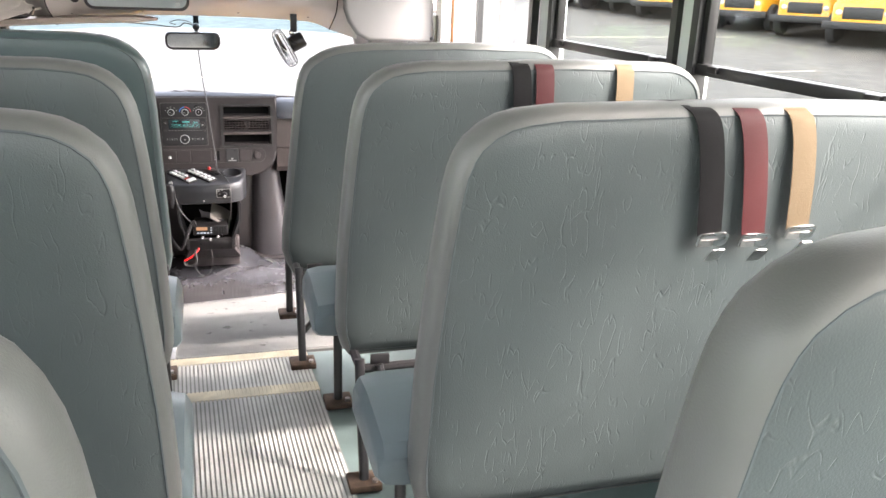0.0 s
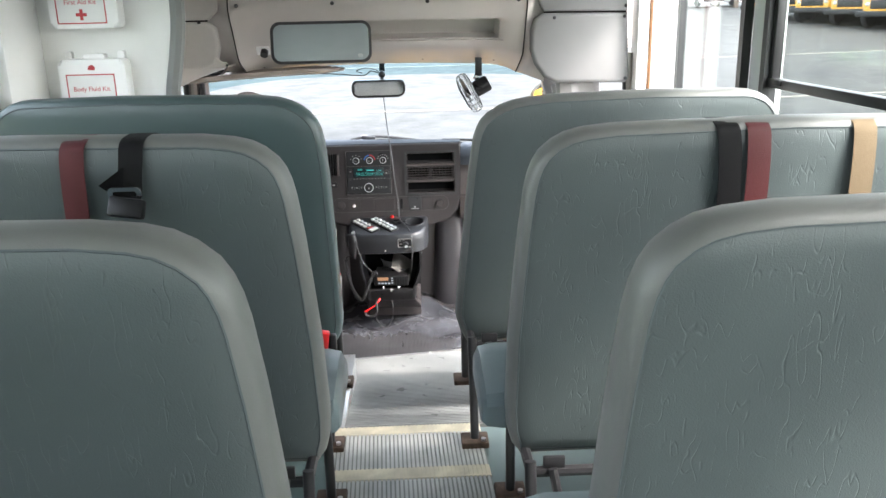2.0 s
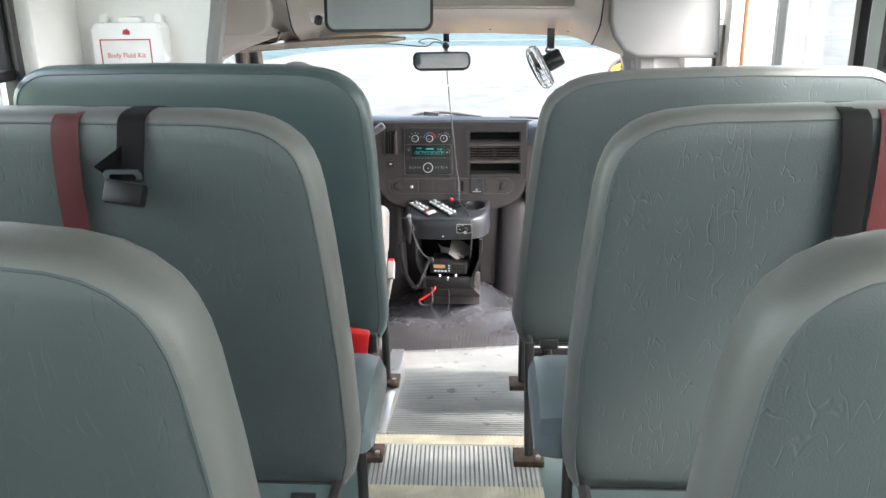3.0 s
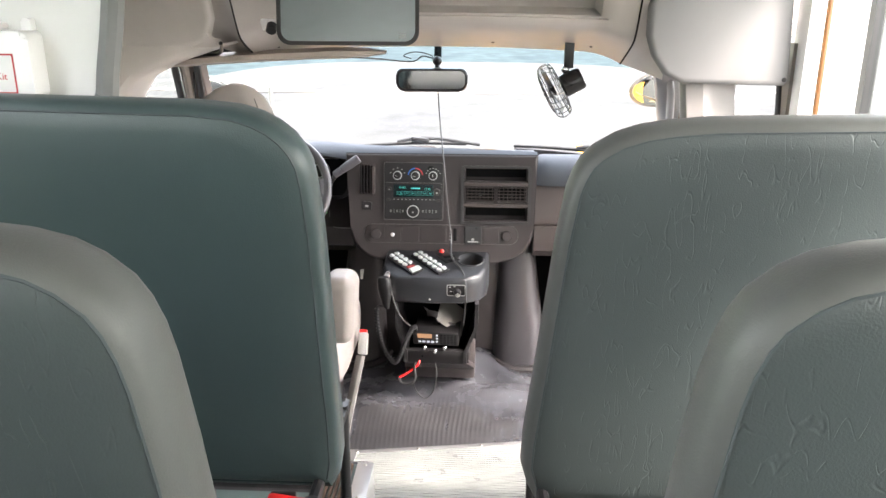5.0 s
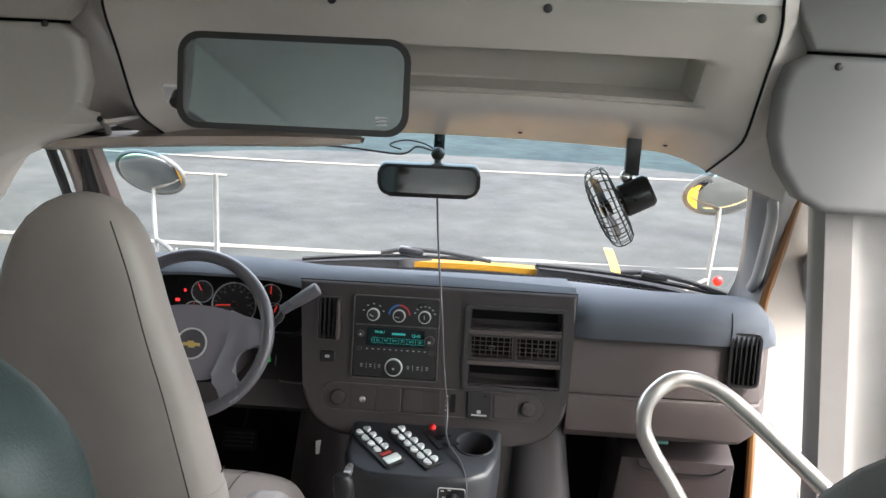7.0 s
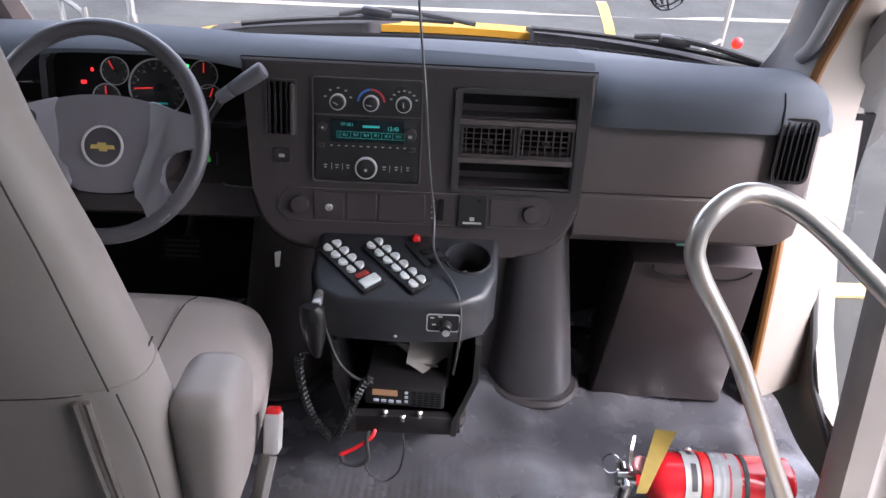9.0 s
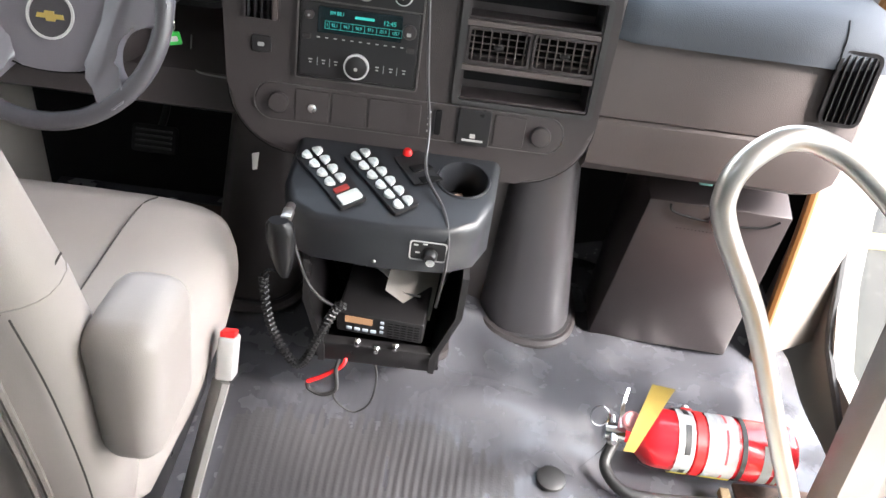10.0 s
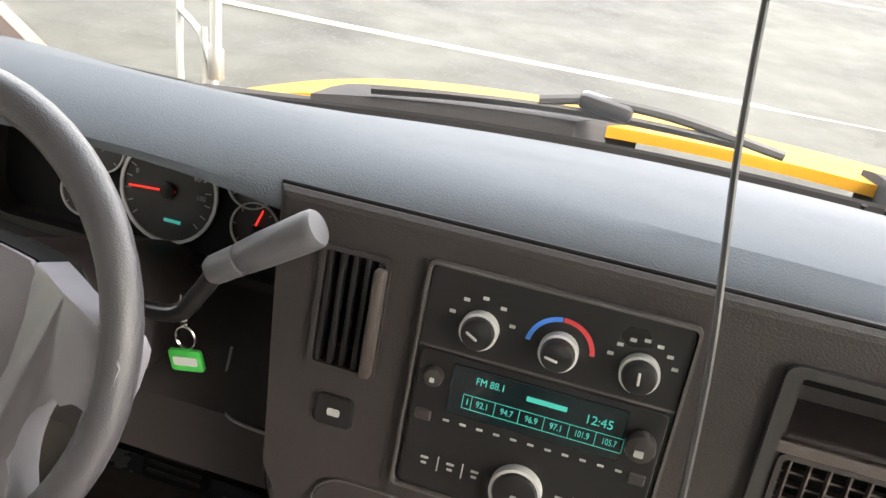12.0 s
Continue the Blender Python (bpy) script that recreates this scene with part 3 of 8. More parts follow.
for face in cab_floor.data.polygons:
    face.material_index = int(rib_zone(face.center.x, face.center.y) * (1 + 0.8 * noise.noise((face.center.x * 60, face.center.y * 9, 4))) > 0.5)
bm = B()
span(bm, -1.05, 0.64, 2.93, 4.52, -0.34, -0.26)
span(bm, 0.64, 0.95, 3.61, 4.52, -0.34, -0.26)
span(bm, -1.05, -0.31, 2.93, 3.40, -0.26, -0.215)
single("cab_floor_pan", bm, DASH_BLACK, "dark floor pan under the driver's seat", "floor", "structure")
mat_foot = thing("floor_mat", (-0.72, 4.1, CAB), "dark brown carpet mat in the driver's footwell", "floor mat")
bm = B()
prism(bm, rrect(0.50, 0.60, 0.04, 5, -0.73, 4.14), Matrix.Translation((0, 0, CAB + 0.0005)), 0.009, 0.003)
part("carpet", bm, mat("brown_carpet", (0.075, 0.058, 0.050), 0.95, spec=0.1, var=0.25, vs=9, bump=0.9, bs=500), mat_foot)
bm = B()
tube(bm, [(-0.73 + p[0], 4.14 + p[1], CAB + 0.006) for p in rrect(0.505, 0.605, 0.04, 5)], 0.005, 6, 1, True)
part("bound_edge", bm, RUBBER, mat_foot)
for x, z, w, h, nm in ((-0.620, 0.140, 0.100, 0.062, "brake_pedal"), (-0.430, 0.120, 0.052, 0.110, "accelerator_pedal")):
    pedal = thing(nm, (x, 4.2, z), "black rubber-faced foot pedal under the dashboard", "pedal", "foot pedals")
    bm = B()
    prism(bm, rrect(w, h, 0.010, 4), facing(x, 4.205, z, 28), 0.014, 0.003)
    pad = part("pedal_pad", bm, CAVITY, pedal)
    for k in range(4):
        bm = B()
        prism(bm, rrect(w * 0.82, 0.005, 0.002, 2, 0, h * (-0.3 + 0.2 * k)), facing(x, 4.205, z, 28) @ Matrix.Translation((0, 0, 0.0138)), 0.003)
        part("tread_rib", bm, MIC, pad)
    bm = B()
    tube(bm, [(x, 4.21, z), (x + 0.01, 4.27, z + 0.06), (x + 0.01, 4.33, z + 0.22)], 0.009, 8, 5)
    part("pedal_arm", bm, BLACK_STEEL, pedal)
bm = B()
span(bm, -1.19, -0.325, 2.93, 2.945, -0.26, -0.006)
span(bm, -0.325, -0.315, 2.93, 3.085, -0.26, -0.006)
span(bm, -0.325, -0.205, 3.07, 3.085, -0.26, -0.006)
single("floor_riser", bm, MAT_BLACK, "black riser at the front of the raised bus floor", "step", "structure")

# step well by the entrance
well = thing("step_well", (0.93, 3.2, GZ + 0.3), "yellow painted entrance step well with grey treads", "step well", kind="structure")
bm = B()
span(bm, 0.665, 1.25, 3.585, 3.605, -0.62, CAB - 0.004)
part("front_riser", bm, YELLOW, well, "yellow painted steel riser")
bm = B()
sheet(bm, [[(0.668, y, ramp_z(y) - 0.012), (0.668, y, -0.62)] for y in (2.80, 3.2, 3.585)], 0.010, (-1, 0, 0))
part("side_panel", bm, YELLOW, well)
bm = B()
span(bm, 0.655, 1.25, 2.79, 2.802, -0.62, -0.006)
part("rear_riser", bm, YELLOW, well)
bm = B()
span(bm, 0.668, 0.93, 2.802, 3.585, -0.44, -0.40)
span(bm, 0.93, 1.25, 2.802, 3.585, -0.62, -0.57)
part("tread", bm, RIB_DARK, well)
bm = B()
span(bm, 0.665, 0.96, 3.565, 3.612, CAB - 0.004, CAB + 0.008, 0.002)
part("edge_trim", bm, ALU, well)
bm = B()
span(bm, 0.70, 0.96, 3.613, 3.72, CAB - 0.003, CAB + 0.004)
part("rusty_plate", bm, RUST, well)
grille = B()
m = facing(0.866, 3.583, -0.293)
ring(grille, [(0.055 * math.cos(a), 0.036 * math.sin(a)) for a in np.linspace(0, 2 * math.pi, 28, endpoint=False)], [(0.044 * math.cos(a), 0.027 * math.sin(a)) for a in np.linspace(0, 2 * math.pi, 28, endpoint=False)], m, 0.006)
part("vent_ring", grille, RUST, well)
bm = B()
prism(bm, [(0.045 * math.cos(a), 0.028 * math.sin(a)) for a in np.linspace(0, 2 * math.pi, 28, endpoint=False)], m, 0.001)
part("vent_hole", bm, CAVITY, well)
for i in range(4):
    bm = B()
    box(bm, m @ Vector((-0.027 + 0.018 * i, 0, 0.003)), (0.004, 0.004, 0.05))
    part("louvre", bm, RUST, well)
for i in range(2):
    bm = B()
    box(bm, m @ Vector((0, -0.010 + 0.018 * i, 0.003)), (0.082, 0.003, 0.003))
    part("louvre", bm, RUST, well)

# kit bulkhead behind the driver
bm = B()
prism(bm, [(-1.19, -0.20), (-0.76, -0.20), (-0.76, 1.02), (-0.735, 1.12), (-0.715, 1.25), (-0.705, 1.40), (-0.715, 1.60), (-0.76, CEIL), (-1.19, CEIL)], Matrix.Translation((0, 2.90, 0)) @ Matrix.Rotation(radians(90), 4, "X"), 0.03)
single("bulkhead", bm, WALL, "pale grey bulkhead panel behind the driver", "wall", "structure")
bm = B()
tube(bm, [(-0.745, 2.885, -0.19), (-0.745, 2.885, 0.90), (-0.735, 2.885, 1.06), (-0.708, 2.885, 1.20), (-0.692, 2.885, 1.32), (-0.695, 2.885, 1.50), (-0.73, 2.885, 1.80)], 0.026, 8, 6)
single("bulkhead_trim", bm, TRIM_DARK, "dark grey rounded edge trim on the bulkhead", "trim", "structure")
bm = B()
span(bm, -1.19, -1.135, 2.60, 2.871, 0.0, CEIL, 0.01)
single("corner_panel", bm, WHITE, "white corner panel with a small warning strip", "wall", "structure")
strip = thing("warning_strip", (-1.13, 2.74, 1.385), "small white warning label with a printed line", "label")
bm = B()
span(bm, -1.1349, -1.1335, 2.66, 2.83, 1.37, 1.405)
part("backing", bm, LABEL, strip)
words("lettering", "DO NOT LOWER BELOW THIS LINE", 0.013, Matrix.Translation((-1.1332, 2.745, 1.387)) @ Matrix.Rotation(radians(90), 4, "Z") @ Matrix.Rotation(radians(90), 4, "X"), INK, strip, wide=0.75)


# ---- passenger seats ----
INS = 0.020
# the back's inner edge: how far it stands back from its widest point, and the height
EDGE = ((0.034, 0.295), (0.014, 0.322), (0.003, 0.365), (0.0, 0.42), (0.005, 0.60), (0.015, 0.74), (0.024, 0.85), (0.035, 0.945), (0.042, 0.98), (0.052, 1.008), (0.066, 1.031), (0.092, 1.054), (0.120, 1.069), (0.155, 1.078), (0.22, 1.085))
EDGE_WIDE = ((0.036, 0.272), (0.014, 0.315), (0.0, 0.365), (0.002, 0.42), (0.017, 0.56), (0.034, 0.73), (0.046, 0.85), (0.060, 0.945), (0.070, 0.975), (0.083, 1.000), (0.103, 1.020), (0.140, 1.043), (0.180, 1.057), (0.225, 1.065), (0.30, 1.072))
EDGE_UPRIGHT = ((0.022, 0.290), (0.008, 0.315), (0.0, 0.36), (0.0, 0.46), (0.004, 0.58), (0.008, 0.74), (0.012, 0.86), (0.019, 0.945), (0.026, 0.985), (0.038, 1.012), (0.056, 1.036), (0.080, 1.056), (0.110, 1.072), (0.150, 1.084), (0.22, 1.091))


def seat_outline(inset, wide, edge):
    """The back's outline from the rear: x from the aisle side outwards, z up, with a large rounded top."""
    z1 = edge[-1][1] + 0.003
    pts = [(wide - 0.03, edge[0][1]), (wide, edge[0][1] + 0.03), (wide + 0.002, 0.70), (wide - 0.004, 0.93)]
    for i in range(8):
        a = radians(90 * i / 7)
        pts.append((wide - 0.006 - 0.125 * (1 - math.cos(a)), z1 - 0.105 * (1 - math.sin(a))))
    pts += [(wide * 0.6, z1 + 0.004)]
    pts += [(x, z) for x, z in edge[::-1]]
    if not inset:
        return pts
    out, k = [], len(pts)
    for i, (x, z) in enumerate(pts):
        (ax, az), (cx, cz) = pts[i - 1], pts[(i + 1) % k]
        d = Vector((cx - ax, cz - az)).normalized()
        out.append((x - d.y * inset, z + d.x * inset))
    return out


def seat(side, row, x0, edge=EDGE, vinyl=VINYL, over=0.02, wide=0.985):
    """A bus bench: back, cushion, seams, leg frame; side 1 is the right, -1 the left."""
    t = thing("passenger_bench", (side * (x0 + wide / 2), row, 0), "high-back grey-green vinyl bus bench seat", "bus seat", "rows of bus seats")
    T = 0.095
    lean = math.tan(radians(5.0))
    at = lambda x, z, d: (side * (x0 + x), row + d - lean * (z - 1.08) , z)
    # rings from the rear face round to the front face
    def rings(levels):
        bm = B()
        net = [[bm.verts.new(at(x, z, d)) for x, z in seat_outline(ins, wide, edge)] for ins, d in levels]
        for a, b in zip(net, net[1:]):
            for i in range(len(a)):
                bm.faces.new((a[i], a[(i + 1) % len(a)], b[(i + 1) % len(a)], b[i]))
        return bm, net

    bm, net = rings([(INS, 0.0), (0.012, 0.004), (0.005, 0.013), (0.001, 0.028), (0.0, 0.048), (0.002, 0.072), (0.008, 0.086), (INS, T)])
    part("edge_band", bm, VINYL_EDGE if vinyl is VINYL else vinyl, t, "worn vinyl edge band with sheen in its colour")
    for name, d, out in (("backrest", 0.0, -1), ("backrest_front", T, 1)):
        bm = B()
        levels = [(INS, 0.0), (INS + 0.002, -0.0015), (INS + 0.008, 0.0008), (INS + 0.034, 0.0045), (INS + 0.084, 0.007), (INS + 0.164, 0.009), (INS + 0.264, 0.010)]
        net = []
        cx, cz = wide / 2, 0.68
        base = seat_outline(INS, wide, edge)
        for k, (ins, lift) in enumerate(levels):
            s = 1 - (ins - INS) / 0.40
            ring_ = []
            for x, z in base:
                px, pz = cx + (x - cx) * s, cz + (z - cz) * s
                puck = 0.006 * math.sin(9 * math.pi * x / wide) * max(0, 1 - abs(z - 0.30) / 0.09) * (1 if k > 1 else 0)
                ring_.append(bm.verts.new(at(px, pz, d + out * (lift + puck))))
            net.append(ring_)
        for a, b in zip(net, net[1:]):
            for i in range(len(a)):
                bm.faces.new((a[i], a[(i + 1) % len(a)], b[(i + 1) % len(a)], b[i]))
        bm.faces.new(net[-1])
        part(name, bm, vinyl, t)
    bm = B()
    line = [at(x, z, 0.001) for x, z in seat_outline(INS + 0.001, wide, edge)]
    tube(bm, line, 0.0022, 5, 1, True, smooth=False)
    part("seam", bm, SEAM, t, "dark stitched seam")
    # cushion
    bm = B()
    prof = [(0.06, 0.40), (0.08, 0.425), (0.18, 0.440), (0.27, 0.447), (0.35, 0.440), (0.382, 0.415), (0.390, 0.375), (0.378, 0.33), (0.10, 0.32), (0.06, 0.34)]
    secs = []
    for x, sh in ((0.004 - over, 0.030), (0.016 - over, 0.008), (0.05 - over, 0.0), (wide - 0.05, 0.0), (wide - 0.012, 0.010), (wide, 0.03)):
        secs.append([bm.verts.new((side * (x0 + x), row + 0.10 + (y + (0.5 * sh if y < 0.2 else -0.6 * sh)) - 0.03, z - (sh * 0.8 if z > 0.36 else -sh * 0.4))) for y, z in prof])
    for a, b in zip(secs, secs[1:]):
        for i in range(len(prof)):
            bm.faces.new((a[i], a[(i + 1) % len(prof)], b[(i + 1) % len(prof)], b[i]))
    bm.faces.new(secs[0])
    bm.faces.new(secs[-1][::-1])
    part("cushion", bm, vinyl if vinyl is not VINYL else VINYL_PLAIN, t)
    # leg frame of black tube
    fx = side * (x0 + 0.045)
    for y in (-0.085, 0.36):
        bm = B()
        cyl(bm, (fx, row + y, 0.018), (fx, row + y + (0.075 if y < 0 else 0), 0.33), 0.0135, None, 12)
        leg = part("leg", bm, BLACK_STEEL, t)
        bm = B()
        box(bm, (fx, row + y, 0.010), (0.085, 0.075, 0.020), 0.004)
        part("foot", bm, RUST, leg, "rusty bolted foot plate")
        bm = B()
        cyl(bm, (fx + 0.026, row + y - 0.02, 0.018), (fx + 0.026, row + y - 0.02, 0.028), 0.008, None, 6)
        part("bolt", bm, STEEL, leg)
    bm = B()
    tube(bm, [(fx, row + 0.0, 0.312), (fx, row + 0.40, 0.312)], 0.013, 8, 1, smooth=False)
    tube(bm, [(fx, row - 0.005, 0.300), (side * (x0 + wide - 0.03), row - 0.005, 0.300)], 0.013, 8, 1, smooth=False)
    tube(bm, [(fx, row + 0.39, 0.312), (side * (x0 + wide - 0.03), row + 0.39, 0.312)], 0.013, 8, 1, smooth=False)
    part("seat_frame", bm, BLACK_STEEL, t)
    bm = B()
    tube(bm, [(fx + side * 0.05, row - 0.02, 0.315), (fx + side * 0.065, row - 0.035, 0.24), (fx + side * 0.09, row + 0.02, 0.17), (fx + side * 0.02, row + 0.06, 0.06)], 0.011, 8, 6)
    part("brace", bm, BLACK_STEEL, t)
    bm = B()
    box(bm, (side * (x0 + wide - 0.01), row + 0.22, 0.31), (0.03, 0.36, 0.05), 0.004)
    part("wall_bracket", bm, BLACK_STEEL, t)
    for k in range(2):
        bm = B()
        box(bm, (side * (x0 + 0.10 + 0.16 * k), row - 0.006, 0.325), (0.05, 0.012, 0.028), 0.003)
        part("hinge", bm, BLACK_STEEL, t)
    return t


def strap(side, row, x, color, mt, drop, buckle="", turn=0.0):
    """A lap belt slung over a seat back: it hangs down the rear face from the top."""
    t = thing("lap_belt", (side * x, row, 1.09), color + " lap belt slung over the seat back", "seat belt", "lap belts on the seats")
    lean = math.tan(radians(5.0))
    w = 0.024
    path = [(0.130, 0.95), (0.118, 1.04), (0.104, 1.072), (0.080, 1.086), (0.045, 1.0885), (0.012, 1.084), (-0.006, 1.071), (-0.014, 1.04)]
    n = max(2, int(drop / 0.06))
    path += [(-0.020 - 0.004 * math.sin(i), 1.05 - (drop - 0.04) * (i + 1) / n) for i in range(n)]
    pts = curve_pts([(0, y, z) for y, z in path], 4)
    bm = B()
    rows = []
    for i, p in enumerate(pts):
        s = i / (len(pts) - 1)
        dx = turn * max(0, s - 0.45) + 0.002 * math.sin(7 * s + x * 30)
        yy = row + p.y - lean * (p.z - 1.08)
        rows.append([(side * (x + k * w) + dx, yy + (0.0 if abs(k) < 1 else 0.0006), p.z) for k in (-1, -0.6, 0, 0.6, 1)])
    sheet(bm, rows, 0.0014, (0, 1, -0.5))
    part("webbing", bm, mt, t)
    end = pts[-1]
    yy = row + end.y - lean * (end.z - 1.08) - 0.008
    ex = side * x + turn * 0.55
    if buckle == "tongue":
        bm = B()
        ring(bm, rrect(0.062, 0.030, 0.010, 4), rrect(0.050, 0.010, 0.004, 4, 0, 0.005), facing(ex, yy + 0.004, end.z - 0.004, -25), 0.003)
        prism(bm, rrect(0.030, 0.036, 0.006, 4), facing(ex + 0.004, yy - 0.004, end.z - 0.030, -40), 0.0025)
        part("tongue", bm, CHROME, t, "bright chrome belt tongue")
    elif buckle == "buckle":
        bm = B()
        box(bm, (ex, yy - 0.014, end.z - 0.016), (0.070, 0.026, 0.040), 0.006, Matrix.Rotation(radians(-22), 3, "X") @ Matrix.Rotation(radians(-8 * side), 3, "Y"))
        part("buckle", bm, MIC, t, "black belt buckle")
        bm = B()
        ring(bm, rrect(0.066, 0.030, 0.012, 4), rrect(0.046, 0.012, 0.005, 4), facing(ex, yy - 0.012, end.z + 0.014, -20), 0.004)
        part("buckle_clip", bm, CHROME, t, "chrome buckle clip")
    return t


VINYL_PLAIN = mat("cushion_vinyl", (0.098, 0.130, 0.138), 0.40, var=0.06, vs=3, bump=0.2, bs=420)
ROWS_Y = [0.265, 0.98, 1.70, 2.435]
for side, inner in ((1, (0.330, 0.298, 0.267, 0.190)), (-1, (0.093, 0.110, 0.145, 0.174))):
    for row, x0 in zip(ROWS_Y, inner):
        if row < 2:
            seat(side, row, x0, over=0.055 if side > 0 else 0.018)
        elif side > 0:
            seat(side, row, x0, EDGE_WIDE, over=-0.10)
        else:
            tagged(seat(side, row + 0.01, x0, EDGE_UPRIGHT, VINYL_TEAL, -0.10), "high-back dark teal vinyl bus bench seat")
strap(1, ROWS_Y[1], 0.7475, "black", BELT_BLACK, 0.23, "tongue", 0.105)
strap(1, ROWS_Y[1], 0.8375, "burgundy", BELT_RED, 0.235, "tongue", 0.10)
strap(1, ROWS_Y[1], 0.936, "tan", BELT_TAN, 0.225, "tongue", 0.09)
strap(1, ROWS_Y[2], 0.711, "black", BELT_BLACK, 0.24, "buckle", 0.02)
strap(1, ROWS_Y[2], 0.7725, "burgundy", BELT_RED, 0.30, "tongue", 0.02)
strap(1, ROWS_Y[2], 0.9925, "tan", BELT_TAN, 0.26, "tongue", 0.02)
lean_belt = strap(-1, ROWS_Y[2], 0.4845, "black", BELT_BLACK, 0.12, "buckle", -0.035)
bm = B()
yb = ROWS_Y[2] - 0.022
bm.faces.new([bm.verts.new(p) for p in ((-0.504, yb, 1.035), (-0.512, yb - 0.004, 0.965), (-0.554, yb - 0.012, 1.000))])
bmesh.ops.solidify(bm, geom=bm.faces[:], thickness=0.002)
part("loose_end", bm, BELT_BLACK, lean_belt, "folded loose webbing end")
strap(-1, ROWS_Y[2], 0.603, "burgundy", BELT_RED, 0.23, "tongue", -0.02)
strap(-1, ROWS_Y[2], 0.826, "tan", BELT_TAN, 0.22, "tongue")
bm = B()
box(bm, (-0.234, 2.30, 0.385), (0.074, 0.034, 0.072), 0.007, Matrix.Rotation(radians(8), 3, "Y"))
red = thing("belt_buckle", (-0.234, 2.30, 0.35), "red plastic belt buckle lying on the seat cushion", "seat belt")
part("buckle", bm, RED_PLASTIC, red)
bm = B()
box(bm, (-0.190, 2.307, 0.380), (0.030, 0.022, 0.05), 0.004)
part("buckle_stem", bm, BLACK_STEEL, red)


# ---- first-aid boxes on the bulkhead ----
def kit(z, title, mark):
    t = thing("kit_box", (-0.965, 2.87, z), "white plastic wall box with a red printed label", "first-aid box", "kit boxes on the bulkhead")
    bm = B()
    prism(bm, rrect(0.215, 0.145, 0.018), facing(-0.965, 2.869, z), 0.062, 0.012)
    part("case", bm, WHITE, t)
    bm = B()
    prism(bm, rrect(0.022, 0.030, 0.006), facing(-0.880, 2.869, z + 0.082), 0.02, 0.004)
    part("latch", bm, WHITE, t)
    bm = B()
    prism(bm, rrect(0.022, 0.030, 0.006), facing(-1.050, 2.869, z + 0.082), 0.02, 0.004)
    part("latch", bm, WHITE, t)
    bm = B()
    prism(bm, rrect(0.07, 0.016, 0.006), facing(-0.965, 2.869, z + 0.080), 0.03, 0.004)
    part("handle", bm, WHITE, t)
    bm = B()
    prism(bm, rrect(0.158, 0.086, 0.002, 2), facing(-0.972, 2.8068, z - 0.016), 0.0006)
    part("label_sheet", bm, LABEL, t)
    bm = B()
    ring(bm, rrect(0.156, 0.084, 0.002, 2), rrect(0.149, 0.077, 0.002, 2), facing(-0.972, 2.8061, z - 0.016), 0.0006)
    part("label_border", bm, INK_RED, t)
    words("lettering", title, 0.0205, facing(-0.972, 2.8058, z + (0.008 if mark == "cross" else -0.022)), INK_RED, t)
    bm = B()
    if mark == "cross":
        for w, h in ((0.034, 0.010), (0.010, 0.034)):
            prism(bm, rrect(w, h, 0.001, 1), facing(-0.972, 2.806 - w * 0.001, z - 0.030), 0.0008)
        part("red_cross", bm, INK_RED, t)
    else:
        prism(bm, [(-0.012, -0.006), (0.010, -0.008), (0.012, 0.002), (0.004, 0.010), (-0.008, 0.006)], facing(-0.965, 2.8058, z + 0.046), 0.0008)
        part("red_mark", bm, INK_RED, t)


kit(1.356, "First Aid Kit", "cross")
kit(1.114, "Body Fluid Kit", "")


# ---- front cap: sign panel, header, side caps ----
HY = 3.58
panel = thing("sign_panel", (-0.045, HY, 1.37), "white overhead panel with printed notices above the cab", "sign panel", kind="structure")
bm = B()
prism(bm, rrect(1.225, 0.50, 0.006, 2, -0.045, 1.615), Matrix.Translation((0, HY + 0.012, 0)) @ Matrix.Rotation(radians(90), 4, "X"), 0.012, 0.002)
part("panel_board", bm, WHITE, panel)
FY = HY - 0.0016
words("lettering", "OCCUPANCY FORWARD", 0.037, facing(-0.050, FY, 1.425), INK, panel, wide=0.60, space=1.08)
words("lettering", "OF LINE PROHIBITED", 0.037, facing(-0.048, FY, 1.386), INK, panel, wide=0.60, space=1.08)
bm = B()
prism(bm, rrect(0.160, 0.110, 0.002, 1), facing(-0.383, HY - 0.0002, 1.418), 0.0008)
pic = part("pictogram_sheet", bm, LABEL, panel)
bm = B()
ring(bm, rrect(0.156, 0.106, 0.001, 1), rrect(0.150, 0.100, 0.001, 1), facing(-0.383, FY, 1.418), 0.0006)
part("pictogram_border", bm, INK, pic)
for k, dx in enumerate((-0.050, -0.004, 0.040)):
    bm = B()
    c = facing(-0.383 + dx, FY - 0.0002, 1.408)
    for w, h, x, y in ((0.004, 0.045, 0.012, 0.012), (0.030, 0.006, -0.001, -0.012), (0.003, 0.016, -0.011, -0.022), (0.003, 0.016, 0.010, -0.022)):
        prism(bm, rrect(w, h, 0.0005, 1, x, y), c @ Matrix.Rotation(radians(-22 if k == 2 else 0), 4, "Z"), 0.0006)
    if k == 2:
        ring(bm, [(0.013 * math.cos(a), -0.020 + 0.013 * math.sin(a)) for a in np.linspace(0, 6.283, 20, endpoint=False)], [(0.010 * math.cos(a), -0.020 + 0.010 * math.sin(a)) for a in np.linspace(0, 6.283, 20, endpoint=False)], c, 0.0006)
    part("seat_symbol", bm, INK, pic)
for k in range(2):
    bm = B()
    prism(bm, rrect(0.13, 0.003, 0.0005, 1), facing(-0.383, FY - 0.0002, 1.462 - 0.007 * k), 0.0005)
    part("print_line", bm, INK_GREY, pic)
bm = B()
